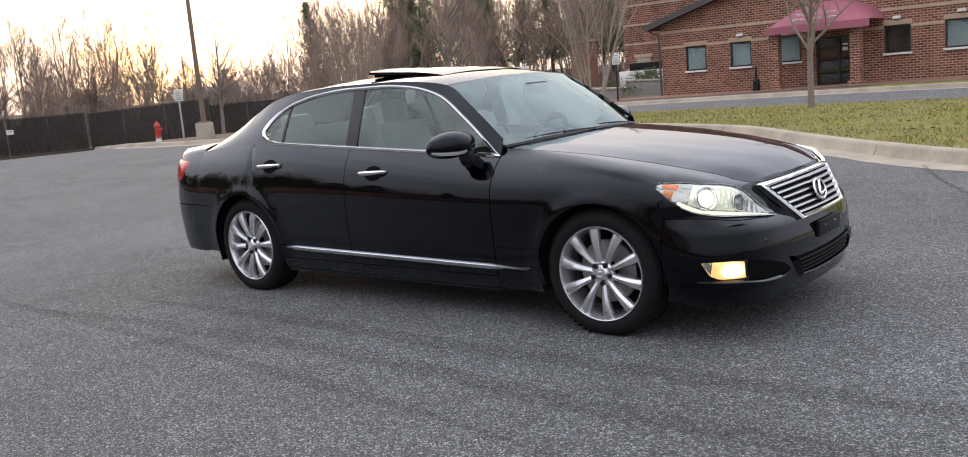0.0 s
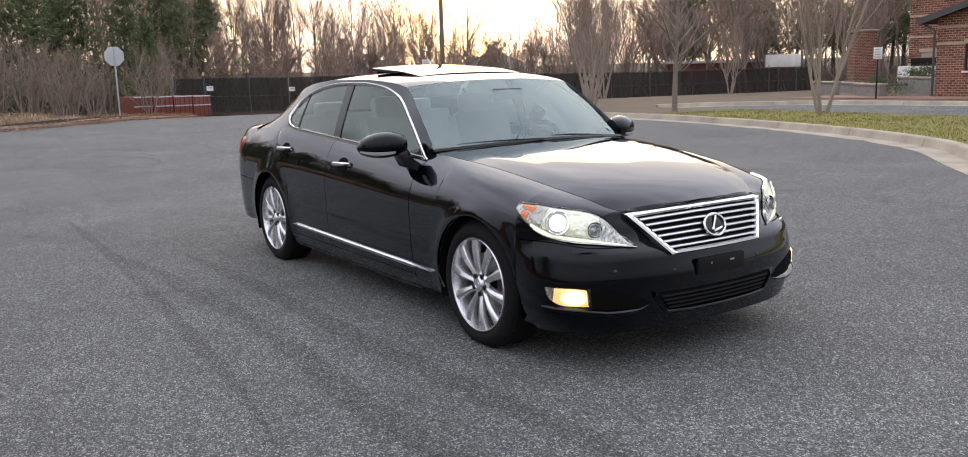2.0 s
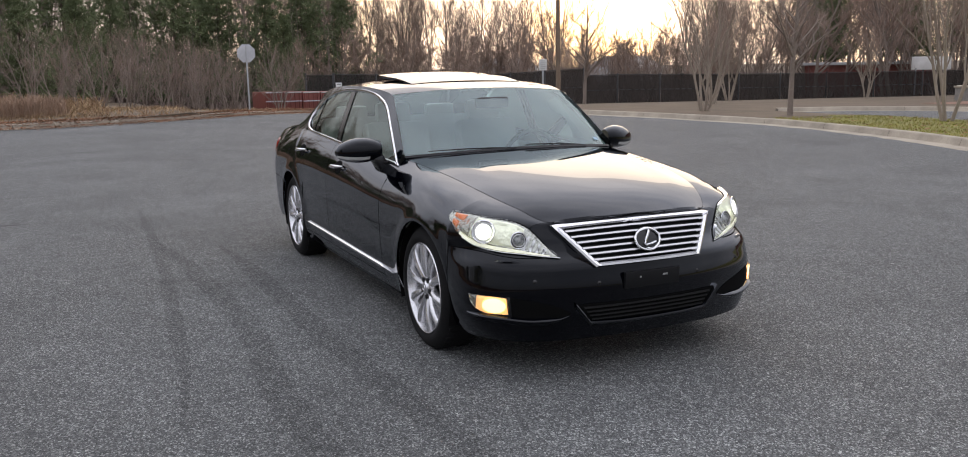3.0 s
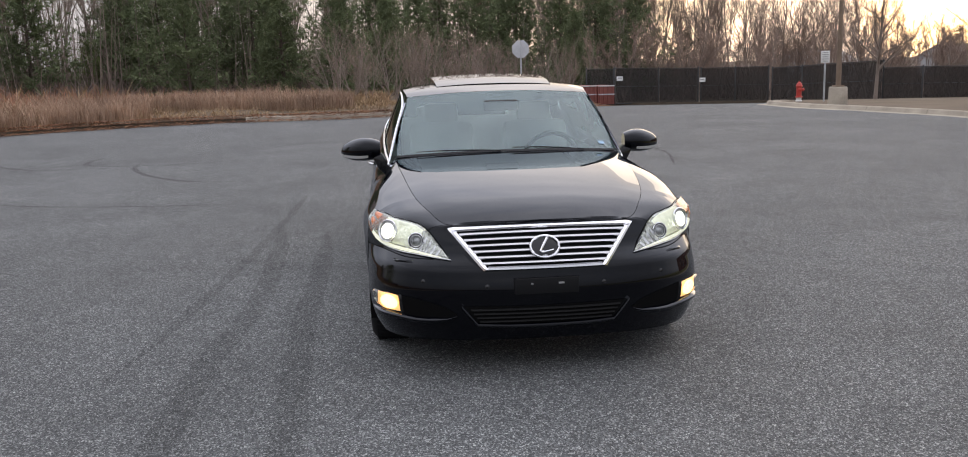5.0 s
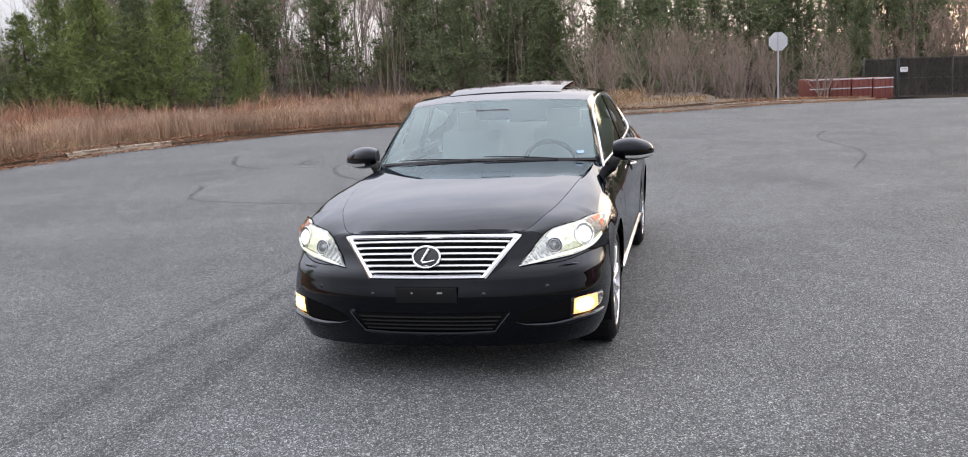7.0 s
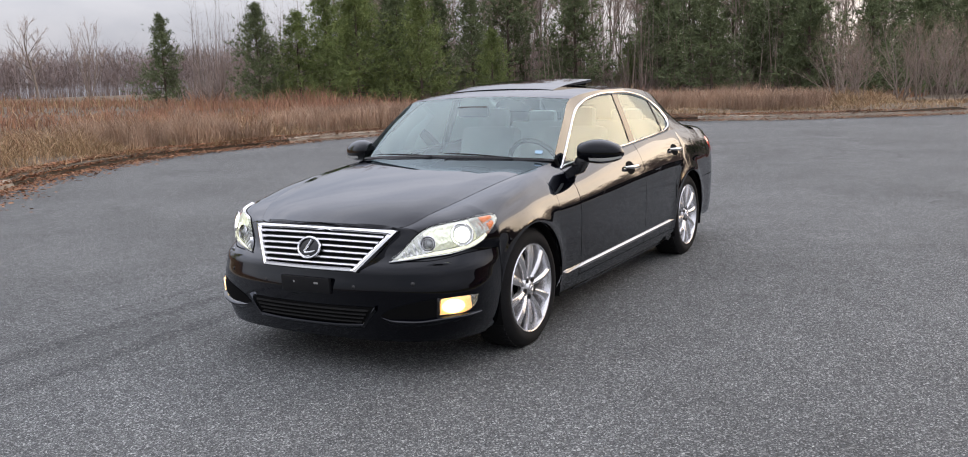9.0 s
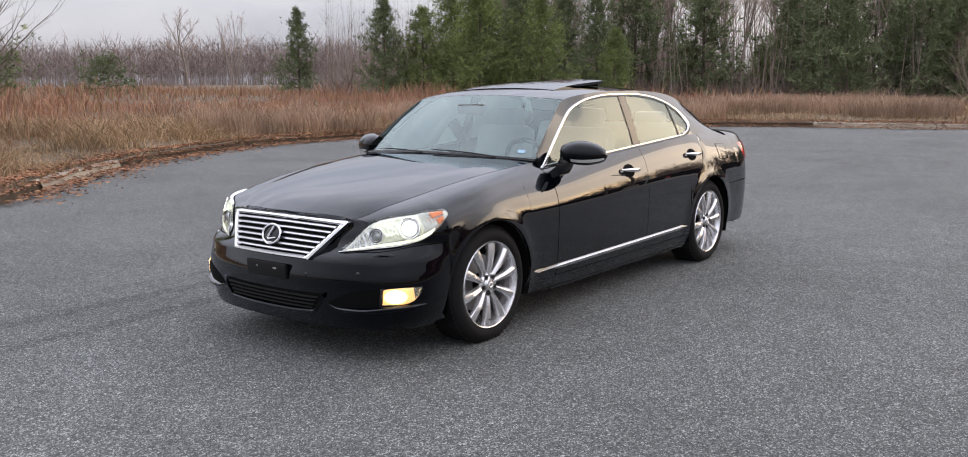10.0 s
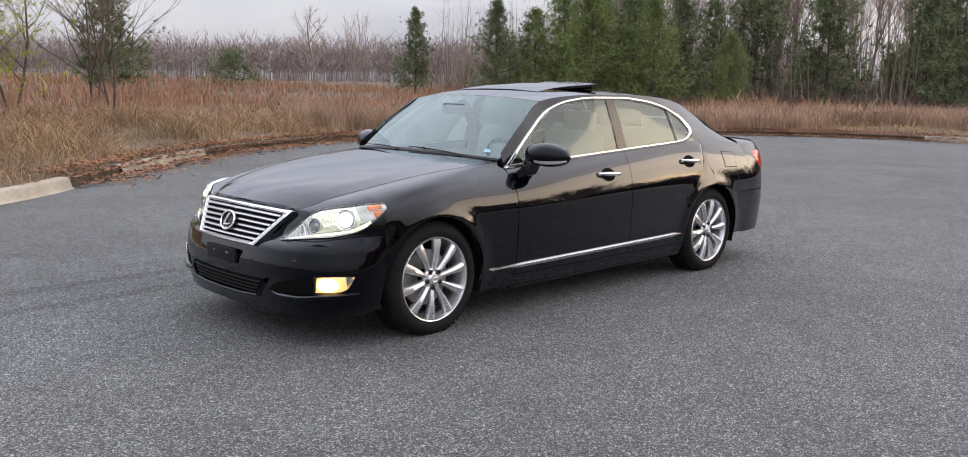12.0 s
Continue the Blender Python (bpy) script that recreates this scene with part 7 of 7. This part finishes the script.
# stone bands
for z, x1 in ((2.62, FX1), (1.92, FX1)):
    marks = [FX0] + ([v for o in OPENINGS for v in (o[0] - 0.02, o[1] + 0.02)] if z < 2.1 else []) + [FX1]
    for a, c in zip(marks[::2], marks[1::2]):
        if c - a > 0.1:
            part("stone_band", box(bmesh.new(), ((a + c) / 2, FY - 0.002, z), (c - a, 0.05, 0.115), None, 0.006), M_band, house)
for k, (a, c, lo, hi) in enumerate(OPENINGS):
    if k == 3:
        continue
    w = part("window", box(bmesh.new(), ((a + c) / 2, FY + 0.13, (lo + hi) / 2), (c - a - 0.1, 0.01, hi - lo - 0.1)), M_room if k == 4 else M_blind, house, "dark window in a stone-lintelled opening" if k == 4 else "window with a drawn pale blind")
    part("pane", box(bmesh.new(), ((a + c) / 2, FY + 0.10, (lo + hi) / 2), (c - a - 0.08, 0.008, hi - lo - 0.08)), M_pane, w).visible_shadow = False
    bm = bmesh.new()
    for x, sx in ((a + 0.03, 0.06), (c - 0.03, 0.06)):
        box(bm, (x, FY + 0.075, (lo + hi) / 2), (sx, 0.07, hi - lo))
    for z in (lo + 0.03, hi - 0.03):
        box(bm, ((a + c) / 2, FY + 0.075, z), (c - a - 0.12, 0.07, 0.06))
    part("frame", bm, M_frame, w)
    part("sill", box(bmesh.new(), ((a + c) / 2, FY - 0.03, lo - 0.045), (c - a + 0.10, 0.14, 0.08), None, 0.01), M_white, w)
    part("lintel", box(bmesh.new(), ((a + c) / 2, FY - 0.004, hi + 0.10), (c - a + 0.10, 0.05, 0.19), None, 0.008), M_band, w)
    if k in (1, 4, 5):
        part("wall_light", box(bmesh.new(), ((a + c) / 2, FY - 0.07, hi + 0.30), (0.30, 0.14, 0.12), None, 0.03), M_white, house)
a, c, lo, hi = OPENINGS[3]
entry = part("entrance_door", box(bmesh.new(), ((a + c) / 2, FY + 0.22, (lo + hi) / 2), (c - a, 0.03, hi - lo)), M_room, house, "dark glazed entrance door")
bm = bmesh.new()
for x in (a + 0.04, (a + c) / 2, c - 0.04):
    box(bm, (x, FY + 0.15, (lo + hi) / 2), (0.08, 0.08, hi - lo))
for z in (lo + 0.06, hi - 0.04, hi - 0.45):
    box(bm, ((a + c) / 2, FY + 0.155, z), (c - a, 0.06, 0.08))
part("frame", bm, M_frame, entry)
part("pane", box(bmesh.new(), ((a + c) / 2, FY + 0.19, (lo + hi) / 2), (c - a - 0.1, 0.008, hi - lo - 0.1)), M_pane, entry)
part("paper_notice", box(bmesh.new(), ((a + c) / 2 + 0.25, FY + 0.17, 1.30), (0.22, 0.006, 0.30)), M_white, entry)
# porch: two brick piers, a curved awning, a paved step
for x in (-10.75, -7.45):
    pier = part("porch_pier", box(bmesh.new(), (x, FY - 1.75, (FZ + 2.2) / 2 - 0.1), (0.40, 0.40, 2.2 - FZ + 0.2)), M_mortar, house)
    part("pier_base", box(bmesh.new(), (x, FY - 1.75, FZ + 0.20), (0.56, 0.56, 0.45), None, 0.03), M_mortar, pier)
rows = []
for q in spread(0, 1, 15):
    x = -10.95 + 4.15 * q
    up = math.sin(math.pi * q) ** 0.55
    rows.append([(x, FY - 0.05 - 2.2 * v ** 0.8, 2.30 + 0.92 * up * (1 - v ** 2.2) + 0.02) for v in spread(0, 1, 8)] + [(x, FY - 2.27, 2.02)])
bm = finish(sheet(rows), outward=(-9.2, FY - 0.5, 1.5))
bmesh.ops.solidify(bm, geom=bm.faces[:], thickness=0.02)
awning = part("awning", bm, M_awning, house, "domed maroon entrance awning with faded lettering")
for z, y, w in ((2.72, FY - 2.02, 1.15), (2.52, FY - 2.14, 1.35)):
    for k in range(3):
        part("lettering_bar", box(bmesh.new(), (-8.9 + (k - 1) * w * 0.5, y - 0.10, z), (w * 0.38, 0.02, 0.075), Matrix.Rotation(radians(38), 4, "X")), M_white, awning)
part("porch_step", box(bmesh.new(), (-9.4, FY - 1.3, FZ + 0.02), (4.2, 2.8, 0.14), None, 0.02), M_concrete, house)
part("door_mat", box(bmesh.new(), (-9.2, FY - 0.9, FZ + 0.10), (1.5, 1.0, 0.02), None, 0.006), M_room, house)
bin_ = thing("ash_bin", "slim black litter post beside the brick porch", "litter bin", at=pose(-11.55, FY - 1.9, mound(-11.55, FY - 1.9)))
part("body", finish(lathe(bmesh.new(), [(0, 0.17), (0.45, 0.15), (0.55, 0.06), (1.0, 0.045), (1.02, 0.0)], "z", (0, 0, 0), 16)), M_dark, bin_)
# brick path along the wall
rows = [[(x, y, mound(x, y) + 0.02) for x in spread(-22, 6, 30)] for y in spread(31.2, FY, 4)]
path_ob = part("pavement", finish(sheet(rows), outward=(0, 30, -60)), speckled("brick_paving", (0.14, 0.07, 0.05), (0.26, 0.145, 0.10), 16, bump=0.3))
tagged(path_ob, "reddish paved footpath in front of the brick wall", "pavement", kind="structure")

# taller brick block behind
tower = thing("brick_block", "taller red brick block with tan bands behind the low building", "building")
part("wall", box(bmesh.new(), (-21.4, 56.0, 4.4), (14.6, 8.0, 10.4)), brickwork("far_brick_wall", 0.40, 0.136), tower)
for z in (0.9, 2.6, 3.9, 5.2, 6.5):
    part("stone_band", box(bmesh.new(), (-21.4, 51.98, z), (14.6, 0.06, 0.13)), M_band, tower)
d = part("door", box(bmesh.new(), (-27.25, 51.97, 0.5), (1.10, 0.05, 2.3), None, 0.01), speckled("tan_door", (0.30, 0.24, 0.18), (0.40, 0.33, 0.26), 3), tower)
part("lintel", box(bmesh.new(), (-27.25, 51.95, 1.76), (1.4, 0.07, 0.22), None, 0.01), M_band, tower)

# stone planters, walls and things by the yard
M_stone = speckled("grey_field_stone", (0.12, 0.11, 0.10), (0.30, 0.285, 0.265), 5, bump=0.6, depth=0.03)


def stone_wall(x0, y0, x1, y1, h, label):
    L = math.hypot(x1 - x0, y1 - y0)
    w = thing("stone_wall", label, "wall", "low stone walls", at=pose((x0 + x1) / 2, (y0 + y1) / 2, land((x0 + x1) / 2, (y0 + y1) / 2) + 0.05, 0, 0, math.degrees(math.atan2(y1 - y0, x1 - x0))))
    part("core", box(bmesh.new(), (0, 0, h / 2 - 0.03), (L, 0.36, h), None, 0.02), M_stone, w)
    part("coping", box(bmesh.new(), (0, 0, h), (L + 0.08, 0.48, 0.09), None, 0.02), M_concrete, w)


stone_wall(-29.0, 43.0, -22.6, 39.4, 0.62, "low grey stone retaining wall with pale coping")
stone_wall(-22.0, 40.6, -18.4, 38.4, 0.85, "grey stone planter wall with pale coping")
stone_wall(-24.2, 36.6, -22.4, 35.8, 0.72, "square grey stone pier wall")
stone_wall(-20.6, 34.9, -19.0, 34.4, 0.62, "square grey stone pier wall")
pier = thing("brick_pier", "tall square red brick enclosure pier in the yard", "brick pier", at=pose(-32.7, 53.0, land(-32.7, 53), 0, 0, -35))
part("shaft", box(bmesh.new(), (0, 0, 1.95), (1.5, 1.4, 3.9)), M_mortar, pier)
part("cap", box(bmesh.new(), (0, 0, 4.0), (1.7, 1.6, 0.14), None, 0.03), M_concrete, pier)
shed = thing("long_shed", "long low red-brown shed with a pale flat roof behind the fence", "shed", at=pose(-47.6, 56.2, land(-47.6, 56.2), 0, 0, 40))
part("wall", box(bmesh.new(), (0, 0, 1.3), (9.5, 3.0, 2.7)), M_rust, shed)
part("roof", box(bmesh.new(), (0, 0, 2.72), (10.2, 3.6, 0.22), None, 0.03), M_signback, shed)
board = thing("white_board", "large white board standing in the yard", "board", at=pose(-41.1, 55.4, land(-41, 55), 0, 0, 38))
part("panel", box(bmesh.new(), (0, 0, 2.45), (2.6, 0.08, 0.95), None, 0.01), M_white, board)
for x in (-1.0, 1.0):
    part("leg", box(bmesh.new(), (x, 0, 1.0), (0.10, 0.10, 2.2)), M_galv, board)
trailer = thing("white_trailer", "white box trailer parked behind the stone wall", "trailer", at=pose(-25.5, 50.5, land(-25.5, 50.5), 0, 0, 12))
part("box", box(bmesh.new(), (0, 0, 0.95), (4.6, 2.1, 1.1), None, 0.06), M_white, trailer)
part("dark_top", box(bmesh.new(), (0.2, 0, 1.75), (3.6, 1.8, 0.5), None, 0.06), M_dark, trailer)
for x in (-1.4, 1.4):
    part("wheel", finish(lathe(bmesh.new(), [(-0.1, 0.0), (-0.1, 0.34), (0.1, 0.34), (0.1, 0.0)], "y", (x, -1.0, 0.34), 18)), M_rubber, trailer)
bush = tree("evergreen_bush", pine_tree(71, 1.0, 2.2, 420, base=0.05, needle=M_needle, size=0.16, ragged=0.1), "rounded green shrub in the stone planter", "shrub", "planter shrubs")
stand(bush, [(-20.4, 40.4, 1.1), (-21.6, 41.2, 1.0), (-20.2, 35.8, 0.75), (-28.9, -56.4, 2.2)], False)

# far pale-roofed houses beyond the gates
for x, y, w in ((-93, 46.5, 7.5), (-90, 62, 9.0), (-104, 70, 8.0)):
    h = thing("far_house", "far house with a pale roof among bare trees", "house", "far houses", at=pose(x, y, mound(x, y), 0, 0, 28))
    part("wall", box(bmesh.new(), (0, 0, 1.2), (5, w, 2.6)), M_signback, h)
    bm = bmesh.new()
    rows = [[(q, s * w / 2 * 1.08, 2.4 + 1.5 * (1 - abs(q) / 3)) for s in (-1, 1)] for q in (-3.0, 0.0, 3.0)]
    sheet(rows, bm=bm)
    bmesh.ops.solidify(bm, geom=bm.faces[:], thickness=0.12)
    part("roof", bm, M_signback, h)
    for s in (-0.25, 0.25):
        part("window", box(bmesh.new(), (2.51, s * w, 1.4), (0.05, 1.0, 1.1)), M_frame, h)
